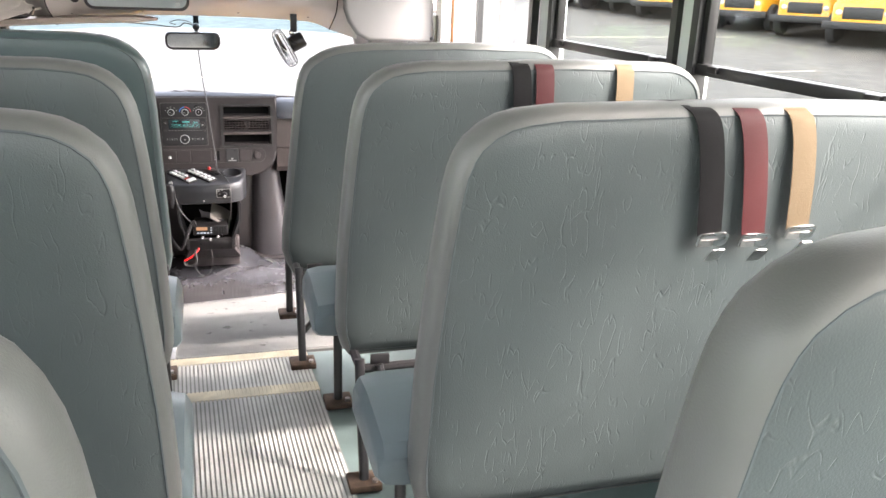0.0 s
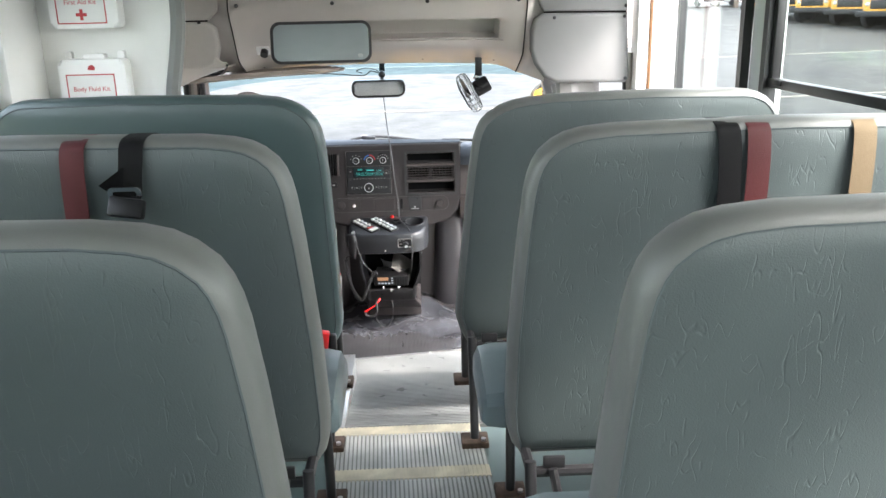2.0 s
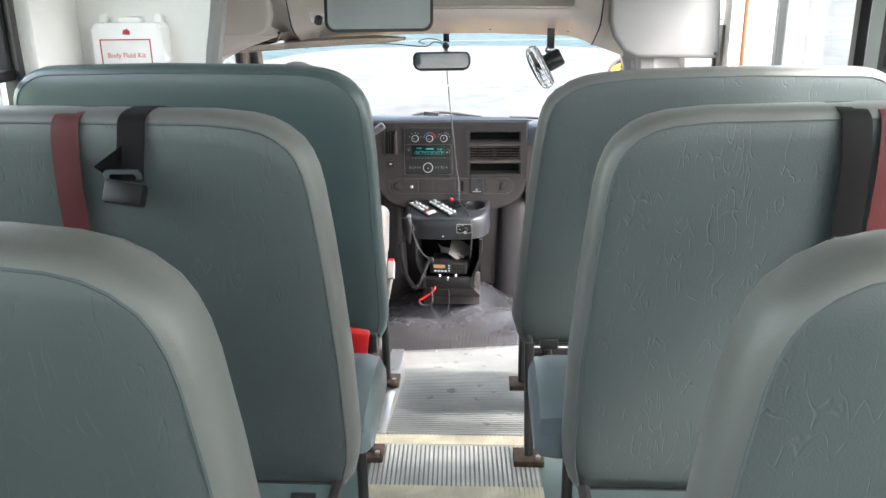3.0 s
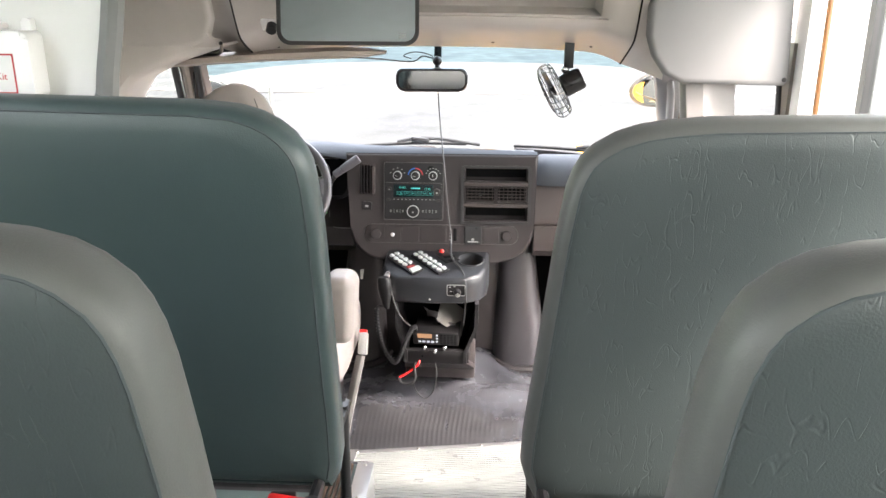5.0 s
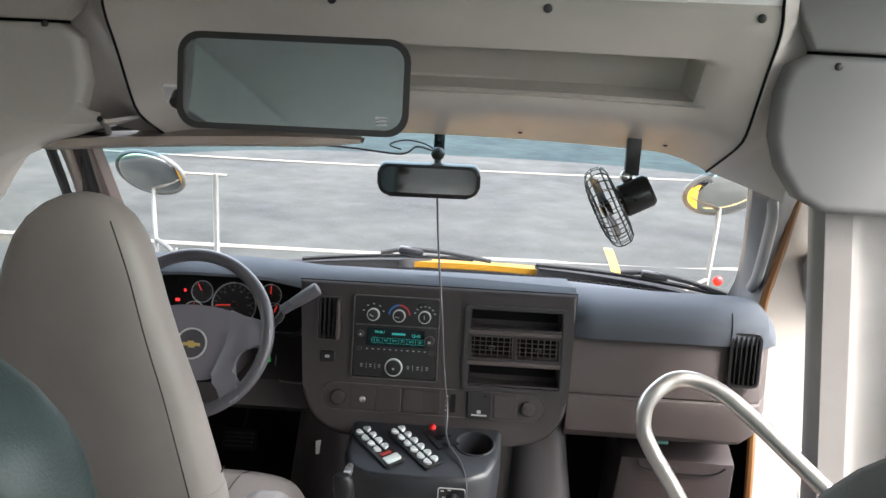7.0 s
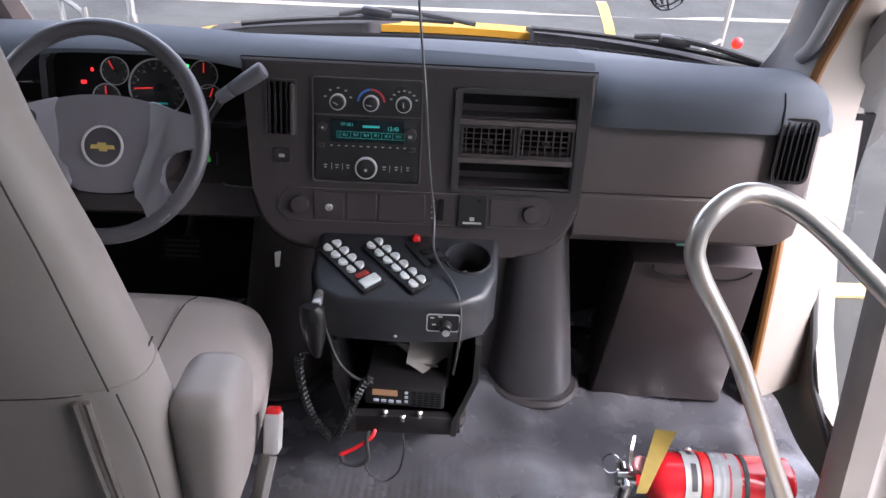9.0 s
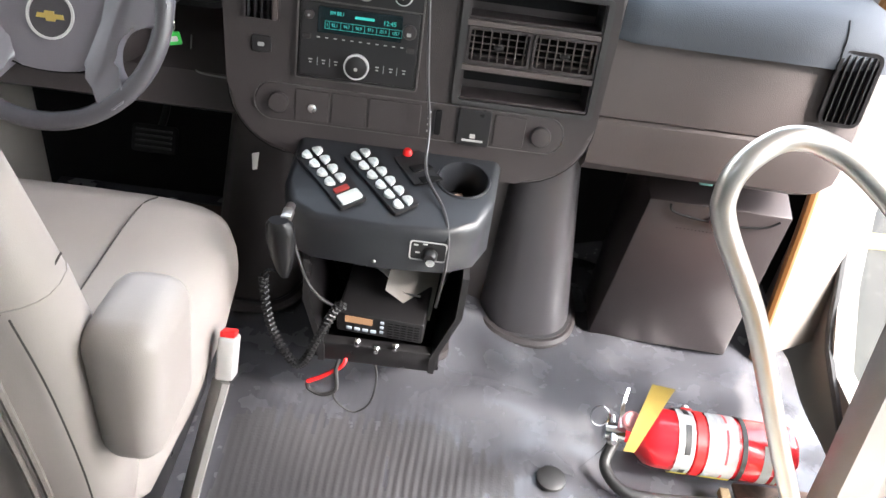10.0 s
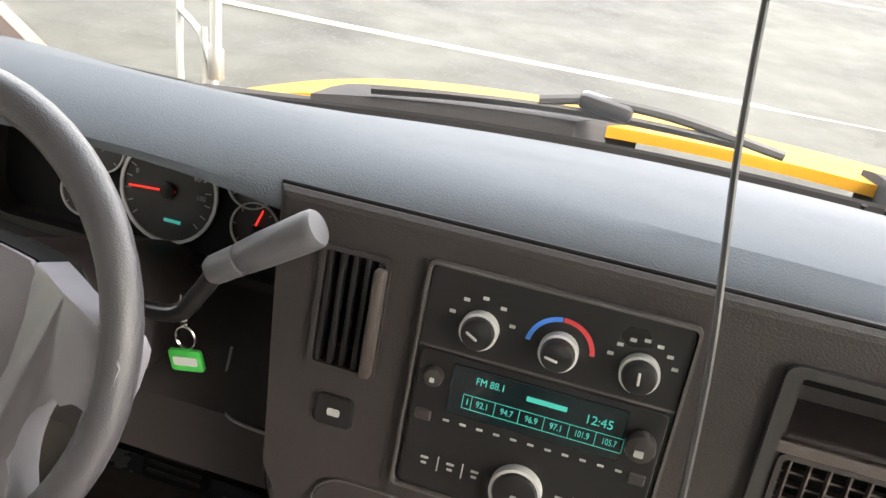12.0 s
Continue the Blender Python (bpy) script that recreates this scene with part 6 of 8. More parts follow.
plate("switch_symbol", 0.053, 0.092, 0.3745, 0.3785, 0.0005, 0.0005, PRINT_WHITE, bel, "", 0.0082, 0)
plate("switch_symbol", 0.067, 0.077, 0.381, 0.389, 0.001, 0.0005, PRINT_WHITE, bel, "", 0.0082, 0)
# moulded line on the knee panel
bm = B()
tube(bm, [(-0.484, 4.098, 0.450), (-0.482, 4.082, 0.422), (-0.472, 4.060, 0.404), (-0.452, 4.047, 0.398), (-0.392, 4.044, 0.396)], 0.0018, 6, 6)
part("moulding_line", bm, TRIM_DARK, dash, "pale moulded edge line")
# defroster holes along the glass
for k in range(14):
    x = 0.19 + 0.030 * k
    y = 4.585 - 0.20 * (x / 0.85) ** 2
    bm = B()
    lathe(bm, [(0.0045, -0.004), (0.0045, 0.0015), (0.0, 0.0016)], Matrix.Translation((x, y, 0.5915)), 8)
    part("defroster_hole", bm, CAVITY, dash)
# right end vent on the passenger side
rvm = facing(0.740, 4.040, 0.541, 6, -3)
bm = B()
prism(bm, rrect(0.068, 0.132, 0.014, 4), rvm, 0.004)
rvt = part("side_vent", bm, CAVITY, dash, "black side air vent")
bm = B()
ring(bm, rrect(0.078, 0.142, 0.018, 4), rrect(0.064, 0.128, 0.012, 4), rvm, 0.010)
part("vent_rim", bm, DASH_BLACK, rvt)
for i in range(5):
    bm = B()
    box(bm, (0, 0, 0), (0.003, 0.126, 0.012), 0.001)
    bmesh.ops.transform(bm, matrix=rvm @ Matrix.Translation((-0.024 + 0.012 * i, 0, 0.006)), verts=bm.verts)
    part("slat", bm, DASH_BLACK, rvt)

bm = B()
tube(bm, [(0.700, 4.031, 0.568), (0.700, 4.036, 0.602), (0.702, 4.046, 0.631), (0.705, 4.070, 0.654)], 0.0014, 6, 4)
part("panel_joint", bm, CAVITY, dash)

# instrument cluster behind the wheel
def CL(x, z, o=0.0):
    z = 0.545 + 1.053 * (z - 0.600)
    return facing(-0.639 + 1.053 * (x + 0.621), 4.235 + 0.25 * (z - 0.56) - o, z, 14)


cl = B()
prism(cl, rrect(0.45, 0.155, 0.04, 5), CL(-0.63, 0.606), 0.003)
cluster = part("instrument_panel", cl, CAVITY, dash, "dark instrument cluster with red needles")
bm = B()
ring(bm, rrect(0.47, 0.170, 0.05, 6), rrect(0.44, 0.148, 0.04, 6), CL(-0.63, 0.604), 0.04)
part("cluster_hood", bm, DASH_BLACK, cluster)


def gauge(x, z, r, needle, n):
    bm = B()
    c = CL(x, z, 0.004)
    ring(bm, [(r * math.cos(a), r * math.sin(a)) for a in np.linspace(0, 6.283, 32, endpoint=False)], [(r * 0.94 * math.cos(a), r * 0.94 * math.sin(a)) for a in np.linspace(0, 6.283, 32, endpoint=False)], c, 0.004)
    g = part("gauge", bm, SILVER, cluster, "round gauge with a chrome rim")
    bm = B()
    lathe(bm, [(r * 0.95, 0.0), (r * 0.94, 0.0012), (0, 0.0012)], c, 28)
    part("dial_face", bm, DIAL, g)
    for a in np.linspace(220, -40, n):
        bm = B()
        ca, sa = math.cos(radians(a)), math.sin(radians(a))
        sheet(bm, [[c @ Vector((q * ca - w * sa, q * sa + w * ca, 0.0036)) for w in (-0.0007, 0.0007)] for q in (r * 0.76, r * 0.88)])
        part("gauge_mark", bm, PRINT_WHITE, g)
    bm = B()
    a = radians(needle)
    sheet(bm, [[c @ Vector((q * math.cos(a) - w * math.sin(a), q * math.sin(a) + w * math.cos(a), 0.005)) for w in (-0.0011, 0.0011)] for q in (-r * 0.15, r * 0.8)], 0.001, (0, 1, 0))
    part("needle", bm, NEEDLE, g, "red needle")
    bm = B()
    lathe(bm, [(r * 0.16, 0.002), (r * 0.14, 0.007), (0, 0.008)], c, 14)
    part("needle_cap", bm, DASH_BLACK, g)


gauge(-0.621, 0.600, 0.065, 184, 17)
for k, a in enumerate((158, 127, 96, 64, 33, 2)):
    words("speed_figure", str(20 * k), 0.0085, CL(-0.621, 0.600, 0.0055) @ Matrix.Translation((0.045 * math.cos(radians(a)), 0.043 * math.sin(radians(a)), 0.0040)), PRINT_WHITE, cluster)
for x, z, a in ((-0.710, 0.630, 118), (-0.730, 0.575, 92), (-0.522, 0.631, 88), (-0.511, 0.583, 70)):
    gauge(x, z, 0.0315, a, 7)
for x, z, w in ((-0.758, 0.631, 0.006), (-0.777, 0.605, 0.012)):
    bm = B()
    prism(bm, rrect(w, 0.008, 0.002, 2), CL(x, z, 0.004), 0.001)
    part("tell_tale", bm, LAMP_RED, cluster, "lit red warning lamp")
bm = B()
prism(bm, rrect(0.022, 0.004, 0.0005, 1), CL(-0.610, 0.570, 0.0105), 0.0005)
part("odometer", bm, LCD, cluster)
bm = B()
ball(bm, CL(-0.556, 0.648, 0.006) @ Vector((0, 0, 0)), 0.0042, (1, 0.5, 0.8))
part("tell_tale", bm, glow("green_tell_tale", (0.02, 0.7, 0.10), 0.25), cluster, "lit green lamp")

# steering wheel on its column
WC, WN = Vector((-0.630, 3.880, 0.577)), Vector((0.0, -0.90, 0.435)).normalized()
wheel = thing("steering_wheel", (-0.615, 3.88, 0.38), "dark grey four-spoke steering wheel with a gold emblem", "steering wheel")
side_v = Vector((1, 0, 0))
up_v = WN.cross(side_v).normalized()
WMX = Matrix((( side_v.x, up_v.x, WN.x, WC.x), (side_v.y, up_v.y, WN.y, WC.y), (side_v.z, up_v.z, WN.z, WC.z), (0, 0, 0, 1)))
if up_v.z < 0:
    WMX = WMX @ Matrix.Rotation(math.pi, 4, "Z")
WMX = WMX @ Matrix.Diagonal((1.065, 1.065, 1.065, 1))
R = 0.1785
bm = B()
tube(bm, [WMX @ Vector((R * math.cos(a), R * math.sin(a), 0.030)) for a in np.linspace(0, 6.283, 56, endpoint=False)], 0.0155, 12, 1, True)
part("rim", bm, WHEEL, wheel)
bm = B()
hub_pts = [(-0.094, 0.046), (-0.06, 0.062), (0.0, 0.067), (0.06, 0.062), (0.094, 0.046), (0.084, -0.01), (0.070, -0.070), (0.058, -0.096), (0.0, -0.104), (-0.058, -0.096), (-0.070, -0.070), (-0.084, -0.01)]
prism(bm, [(p.x, p.y) for p in curve_pts([(x, y, 0) for x, y in hub_pts], 3, True)], WMX @ Matrix.Translation((0, 0, -0.042)), 0.046, 0.007, 3)
part("airbag_cover", bm, WHEEL_COVER, wheel, "pale grey airbag cover")
bm = B()
prism(bm, [(p.x * 1.022, p.y * 1.022) for p in curve_pts([(x, y, 0) for x, y in hub_pts], 3, True)], WMX @ Matrix.Translation((0, 0, -0.038)), 0.0372)
part("cover_gap", bm, CAVITY, wheel)
for sgn in (-1, 1):
    arm = [(0.070, 0.056), (0.120, 0.046), (0.180, 0.030), (0.185, 0.004), (0.176, -0.022), (0.140, -0.022), (0.112, -0.034), (0.101, -0.060), (0.110, -0.090), (0.136, -0.122), (0.122, -0.142), (0.100, -0.152), (0.066, -0.104), (0.050, -0.080), (0.066, -0.02)]
    bm = B()
    prism(bm, [(sgn * p.x, p.y) for p in curve_pts([(x, y, 0) for x, y in arm], 3, True)], Matrix.Translation((0, 0, -0.026)), 0.036, 0.006, 3)
    for v in bm.verts:
        v.co.z += -0.012 + 0.045 * max(0.0, min(1.0, (math.hypot(v.co.x, v.co.y) - 0.085) / 0.085))
    bmesh.ops.transform(bm, matrix=WMX, verts=bm.verts)
    spoke = part("spoke", bm, WHEEL_SPOKE, wheel)
    if sgn < 0:
        bm = B()
        prism(bm, rrect(0.026, 0.062, 0.011, 4, -0.122, 0.004), WMX @ Matrix.Translation((0, 0, 0.0172)), 0.0030)
        pad = part("switch_pod", bm, DASH_BLACK, spoke, "black steering wheel buttons")
        for k in range(3):
            bm = B()
            prism(bm, rrect(0.020, 0.015, 0.004, 3, -0.122, 0.024 - 0.020 * k), WMX @ Matrix.Translation((0, 0, 0.0200)), 0.0020, 0.0006)
            part("button", bm, COVER, pad)
bm = B()
ring(bm, [(0.036 * math.cos(a), -0.022 + 0.036 * math.sin(a)) for a in np.linspace(0, 6.283, 32, endpoint=False)], [(0.0325 * math.cos(a), -0.022 + 0.0325 * math.sin(a)) for a in np.linspace(0, 6.283, 32, endpoint=False)], WMX @ Matrix.Translation((0, 0, 0.005)), 0.004)
part("emblem_ring", bm, SILVER, wheel)
bm = B()
prism(bm, [(0.033 * math.cos(a), -0.022 + 0.033 * math.sin(a)) for a in np.linspace(0, 6.283, 32, endpoint=False)], WMX @ Matrix.Translation((0, 0, 0.0030)), 0.0025)
part("emblem_disc", bm, WHEEL, wheel)
bm = B()
prism(bm, [(-0.021, 0.009), (-0.006, 0.009), (-0.005, 0.005), (0.007, 0.005), (0.009, 0.009), (0.021, 0.009), (0.019, 0.016), (0.006, 0.016), (0.005, 0.020), (-0.008, 0.020), (-0.009, 0.016), (-0.019, 0.016)], WMX @ Matrix.Translation((0, -0.036, 0.0055)), 0.003)
part("emblem", bm, GOLD, wheel, "small gold emblem")
bm = B()
cyl(bm, WMX @ Vector((0, 0, -0.02)), WMX @ Vector((0, 0, -0.10)), 0.050, 0.062, 20)
cyl(bm, WMX @ Vector((0, -0.01, -0.09)), WMX @ Vector((0, -0.02, -0.34)), 0.072, 0.085, 20)
part("column_shroud", bm, DASH, wheel)
bm = B()
tube(bm, [WMX @ Vector((0.06, 0.02, -0.12)), (-0.480, 3.985, 0.560), (-0.452, 3.982, 0.590), (-0.432, 3.980, 0.622)], 0.0085, 10, 6)
shaft = part("shift_shaft", bm, DASH_BLACK, wheel)
HANDLE = mat("grey_handle", (0.082, 0.080, 0.088), 0.5, spec=0.35, bump=0.15, bs=500)
GRIP = Matrix.Translation((-0.438, 3.980, 0.618)) @ axis((0.828, 0.10, 0.56))
bm = B()
lathe(bm, [(0.0, -0.002), (0.0105, -0.001), (0.0130, 0.004), (0.0138, 0.030), (0.0128, 0.0312)], GRIP, 22)
collar = part("handle_collar", bm, HANDLE, shaft, "grey collar with white marks")
bm = B()
lathe(bm, [(0.0128, 0.0318), (0.0142, 0.0335), (0.0158, 0.060), (0.0170, 0.100), (0.0165, 0.106), (0.0145, 0.1085), (0.0, 0.1095)], GRIP, 22)
part("shift_handle", bm, HANDLE, shaft, "grey column shift handle")
for k in range(3):
    bm = B()
    box(bm, GRIP @ (Matrix.Rotation(radians(-64 + 24 * k), 4, "Z") @ Vector((0.0136, 0, 0.016))), (0.0030, 0.0016, 0.0040), 0.0005)
    part("mark", bm, PRINT_WHITE, collar)
bm = B()
tube(bm, [WMX @ Vector((-0.06, 0.02, -0.10)), WMX @ Vector((-0.14, 0.035, -0.085)), WMX @ Vector((-0.20, 0.045, -0.07))], 0.011, 10, 5)
part("indicator_stalk", bm, DASH_BLACK, wheel)
fob = thing("key_tag", (-0.512, 4.05, 0.44), "green plastic key tag on a ring in the ignition", "key tag")
bm = B()
prism(bm, rrect(0.038, 0.025, 0.004, 3), facing(-0.504, 4.045, 0.462) @ Matrix.Rotation(radians(12), 4, "Z"), 0.004, 0.001)
tag = part("tag_frame", bm, GREEN_FOB, fob)
bm = B()
prism(bm, rrect(0.028, 0.010, 0.002, 2), facing(-0.504, 4.0405, 0.462) @ Matrix.Rotation(radians(12), 4, "Z"), 0.0006)
part("paper_insert", bm, LABEL, tag)
bm = B()
tube(bm, [(-0.506 + 0.011 * math.cos(a), 4.045, 0.488 + 0.013 * math.sin(a)) for a in np.linspace(0, 6.283, 16, endpoint=False)], 0.0014, 6, 1, True)
part("key_ring", bm, CHROME, fob)
bm = B()
box(bm, (-0.510, 4.05, 0.516), (0.010, 0.005, 0.04), 0.002)
part("key", bm, CHROME, fob)


# ---- engine cover and console ----
for sx, cx, lbl in ((1, 0.265, "right"), (-1, -0.375, "left")):
    cov = thing("engine_cover", (cx, 4.16, CAB), "dark grey moulded engine cover column", "engine cover", "engine cover columns")
    bm = B()
    secs = []
    for k in range(8):
        s = k / 7
        z = CAB + 0.035 + s * 0.50
        rx, ry = 0.115 - 0.045 * s, 0.15 - 0.035 * s
        c = cx - sx * 0.025 * s
        secs.append([(c + rx * math.copysign(abs(math.cos(a)) ** 0.7, math.cos(a)), 4.20 + ry * math.copysign(abs(math.sin(a)) ** 0.7, math.sin(a)), z + 0.03 * max(0, -math.cos(a) * sx)) for a in np.linspace(0, 2 * math.pi, 28, endpoint=False)])
    net = [[bm.verts.new(p) for p in s] for s in secs]
    for a, b in zip(net, net[1:]):
        for i in range(28):
            bm.faces.new((a[i], a[(i + 1) % 28], b[(i + 1) % 28], b[i]))
    bm.faces.new(net[-1])
    # right column paler than the left: the light on it is in its colour
    part("column", bm, COVER if sx > 0 else DASH, cov)
    bm = B()
    lip = [(p[0] + (p[0] - cx) * 0.06, p[1] + (p[1] - 4.2) * 0.06, p[2] - 0.012) for p in secs[0]]
    tube(bm, lip, 0.014, 8, 1, True, smooth=False)
    part("base_lip", bm, DASH, cov)
    bm = B()
    prism(bm, [(p[0] * 1.0, p[1]) for p in lip], Matrix.Translation((0, 0, CAB - 0.03)), 0.07)
    part("skirt", bm, MAT_BLACK, cov)
bm = B()
span(bm, -0.30, 0.20, 4.12, 4.40, CAB, 0.30, 0.03)
single("engine_cover_middle", bm, DASH, "dark engine cover between the columns", "engine cover")
bm = B()
prism(bm, rrect(0.018, 0.040, 0.002, 2), facing(-0.360, 4.075, 0.200, 0, 30), 0.001)
single("paper_tag", bm, LABEL, "small white paper tag on the engine cover", "tag")

con = thing("console", (-0.06, 3.86, -0.12), "black plastic switch console with an open bin", "console")


def console_top(x, y):
    return 0.302 + (y - 3.775) * 0.19


plan = [(-0.248, 3.97), (-0.250, 3.85), (-0.232, 3.80), (-0.19, 3.772), (-0.06, 3.764), (0.05, 3.772), (0.10, 3.80), (0.126, 3.86), (0.135, 3.97)]
bm = B()
levels = [(0.205, 0.012), (0.209, 0.0), (0.26, 0.0), (None, 0.0), (None, 0.008), (None, 0.018)]
net = []
for k, (z, ins) in enumerate(levels):
    ring_ = []
    for x, y in plan:
        px, py = -0.057 + (x + 0.057) * (1 - ins * 4), 3.87 + (y - 3.87) * (1 - ins * (6 if y < 3.9 else 0))
        zz = z if z is not None else console_top(x, y) - (0.012, 0.003, 0.0)[k - 3]
        ring_.append(bm.verts.new((px, py, zz)))
    net.append(ring_)
for a, b in zip(net, net[1:]):
    for i in range(len(plan)):
        bm.faces.new((a[i], a[(i + 1) % len(plan)], b[(i + 1) % len(plan)], b[i]))
bm.faces.new(net[0][::-1])
cupc = Vector((0.066, 3.903, console_top(0.066, 3.903)))
CUP = Matrix.Translation(cupc) @ Matrix.Rotation(radians(10.8), 4, "X")
rim_ = [bm.verts.new(CUP @ Vector((0.045 * math.cos(a), 0.045 * math.sin(a), 0))) for a in np.linspace(0, 2 * math.pi, 32, endpoint=False)]
loop = [bm.edges.new((rim_[i], rim_[(i + 1) % 32])) for i in range(32)]
outer_ = [bm.edges.get((net[-1][i], net[-1][(i + 1) % len(plan)])) for i in range(len(plan))]
bmesh.ops.bridge_loops(bm, edges=loop + outer_)
part("console_head", bm, CONSOLE, con)
bm = B()
lathe(bm, [(0.040, -0.07), (0.0445, -0.002), (0.046, 0.003), (0.049, 0.0035), (0.0505, 0.0)], CUP, 32, False)
cup = part("cup_holder", bm, CONSOLE, con, "round cup holder")
# well bottom coloured near black for the shade down in the cup
bm = B()
lathe(bm, [(0.0405, -0.066), (0.0, -0.066)], CUP, 32, False)
part("cup_well", bm, CAVITY, cup)
bm = B()
box(bm, CUP @ Vector((-0.010, 0.004, -0.056)), (0.036, 0.022, 0.003), 0, Matrix.Rotation(0.5, 3, "Z") @ Matrix.Rotation(0.35, 3, "X"))
part("paper_scrap", bm, mat("scrap_paper", (0.5, 0.36, 0.26), 0.7), cup)
# bin below the head: floor, back, sides with sloping front edges, lip
bm = B()
for sgn, x0, x1 in ((-1, -0.200, -0.165), (1, 0.098, 0.058)):
    w = 0.012 * sgn
    pts = [((x0, 3.765, 0.207), (x0, 3.98, 0.207)), ((x0 * 0.96 + x1 * 0.04, 3.755, 0.12), (x0, 3.98, 0.10)), ((x1, 3.735, 0.028), (x1 + 0.01 * sgn, 3.98, 0.0)), ((x1, 3.737, -0.012), (x1 + 0.01 * sgn, 3.98, -0.08))]
    bm = B()
    sheet(bm, pts, 0.012, (-sgn, 0, 0))
    part("bin_side", bm, DASH_BLACK, con)
bm = B()
prism(bm, rrect(0.236, 0.056, (0.018, 0.018, 0.004, 0.004), 4), facing(-0.053, 3.762, 0.010, -8), 0.018, 0.004)
part("bin_lip", bm, DASH_BLACK, con)
# liner near black: shade inside the bin is part of its colour
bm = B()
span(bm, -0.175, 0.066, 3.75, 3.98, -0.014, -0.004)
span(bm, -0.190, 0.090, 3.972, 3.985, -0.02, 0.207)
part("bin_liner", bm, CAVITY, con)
bm = B()
sheet(bm, [[(-0.16, 3.79, -0.016), (0.06, 3.79, -0.016)], [(-0.18, 3.90, -0.09), (0.088, 3.885, -0.085)], [(-0.18, 4.06, -0.16), (0.088, 4.06, -0.16)]], 0.02, (0, 0, -1))
span(bm, -0.18, 0.088, 3.93, 4.13, -0.17, -0.015, 0.01)
part("pedestal", bm, DASH, con)
for x in (-0.092, -0.055, -0.020):
    bm = B()
    lathe(bm, [(0.0075, 0), (0.0075, 0.003), (0.005, 0.006), (0.0045, 0.013), (0, 0.014)], facing(x, 3.744, 0.045 - (0.012 if x == -0.055 else 0), -8), 14)
    part("push_button", bm, CHROME, con, "small chrome push button")
lk = B()
prism(lk, rrect(0.066, 0.042, 0.006, 3), facing(0.018, 3.7675, 0.258, 0), 0.0015)
lock = part("lock_plate", lk, DASH_BLACK, con)
bm = B()
ring(bm, rrect(0.066, 0.042, 0.006, 3), rrect(0.061, 0.037, 0.005, 3), facing(0.018, 3.7658, 0.258), 0.0008)
part("plate_border", bm, PRINT_WHITE, lock)
bm = B()
lathe(bm, [(0.0135, 0), (0.0130, 0.010), (0.009, 0.016), (0, 0.017)], facing(0.022, 3.766, 0.252), 18)
part("rotary_switch", bm, DASH_BLACK, lock)
bm = B()
lathe(bm, [(0.008, 0), (0.008, 0.004), (0, 0.005)], facing(0.024, 3.752, 0.246), 14)
part("switch_cap", bm, CHROME, lock)
for dx, dz in ((-0.022, 0.012), (-0.018, -0.004), (-0.006, 0.015)):
    bm = B()
    prism(bm, rrect(0.008, 0.003, 0.0005, 1), facing(0.018 + dx, 3.7655, 0.258 + dz), 0.0006)
    part("plate_mark", bm, PRINT_WHITE, lock)
bm = B()
ball(bm, (-0.075, 3.766, 0.222), 0.004)
part("screw", bm, STEEL, con)


def switch_pad(a, b, c, count, name, last=""):
    """A diagonal strip of paired rocker switches from corner a along ab, across to c."""
    a, b, c = (Vector((x, y, console_top(x, y) + 0.001)) for x, y in (a, b, c))
    u, v = (b - a), (c - a)
    lu, lv = u.length, v.length
    u.normalize()
    nrm = u.cross(v).normalized()
    if nrm.z < 0:
        nrm = -nrm
    v = nrm.cross(u) if nrm.cross(u).dot(v) > 0 else -nrm.cross(u)
    M = Matrix(((u.x, v.x, nrm.x, a.x), (u.y, v.y, nrm.y, a.y), (u.z, v.z, nrm.z, a.z), (0, 0, 0, 1)))
    bm = B()
    prism(bm, rrect(lu, lv, 0.003, 3, lu / 2, lv / 2), M, 0.007, 0.001)
    pad = part(name, bm, DASH_BLACK, con, "black switch pad with white rockers")
    n = count
    pitch = lu / (n + (1.9 if last else 0.0))
    for i in range(n):
        for j in range(2):
            bm = B()
            w, h = pitch * 0.72, lv * 0.33
            s = 1 if j else -1
            pts = [(q.x, q.y) for q in curve_pts([(x * w, s * y * h, 0) for x, y in ((-0.46, -0.42), (0.46, -0.42), (0.50, -0.20), (0.36, 0.28), (0.0, 0.50), (-0.36, 0.28), (-0.50, -0.20))], 2, True)]
            prism(bm, pts, M @ Matrix.Translation(((i + 0.5) * pitch, lv * (0.27 + 0.46 * j), 0.007)) @ Matrix.Rotation(radians(8 if j else -8), 4, "X"), 0.006, 0.0015)
            rk = part("rocker", bm, KEYCAP, pad)
            bm = B()
            prism(bm, rrect(w * 0.4, h * 0.12, 0.0004, 1), M @ Matrix.Translation(((i + 0.5) * pitch, lv * (0.27 + 0.46 * j), 0.0134)) @ Matrix.Rotation(radians(8 if j else -8), 4, "X"), 0.0004)
            part("rocker_mark", bm, INK_GREY, rk)
    if last:
        bm = B()
        prism(bm, rrect(pitch * 0.85, lv * 0.80, 0.004, 3), M @ Matrix.Translation(((n + 1.32) * pitch, lv * 0.50, 0.007)), 0.006, 0.002)
        part("wide_rocker", bm, KEYCAP, pad)
        bm = B()
        prism(bm, rrect(pitch * 0.42, lv * 0.55, 0.002, 2), M @ Matrix.Translation(((n + 0.42) * pitch, lv * 0.46, 0.007)), 0.004, 0.001)
        part("red_rocker", bm, mat("dull_red_plastic", (0.22, 0.02, 0.015), 0.5), pad)


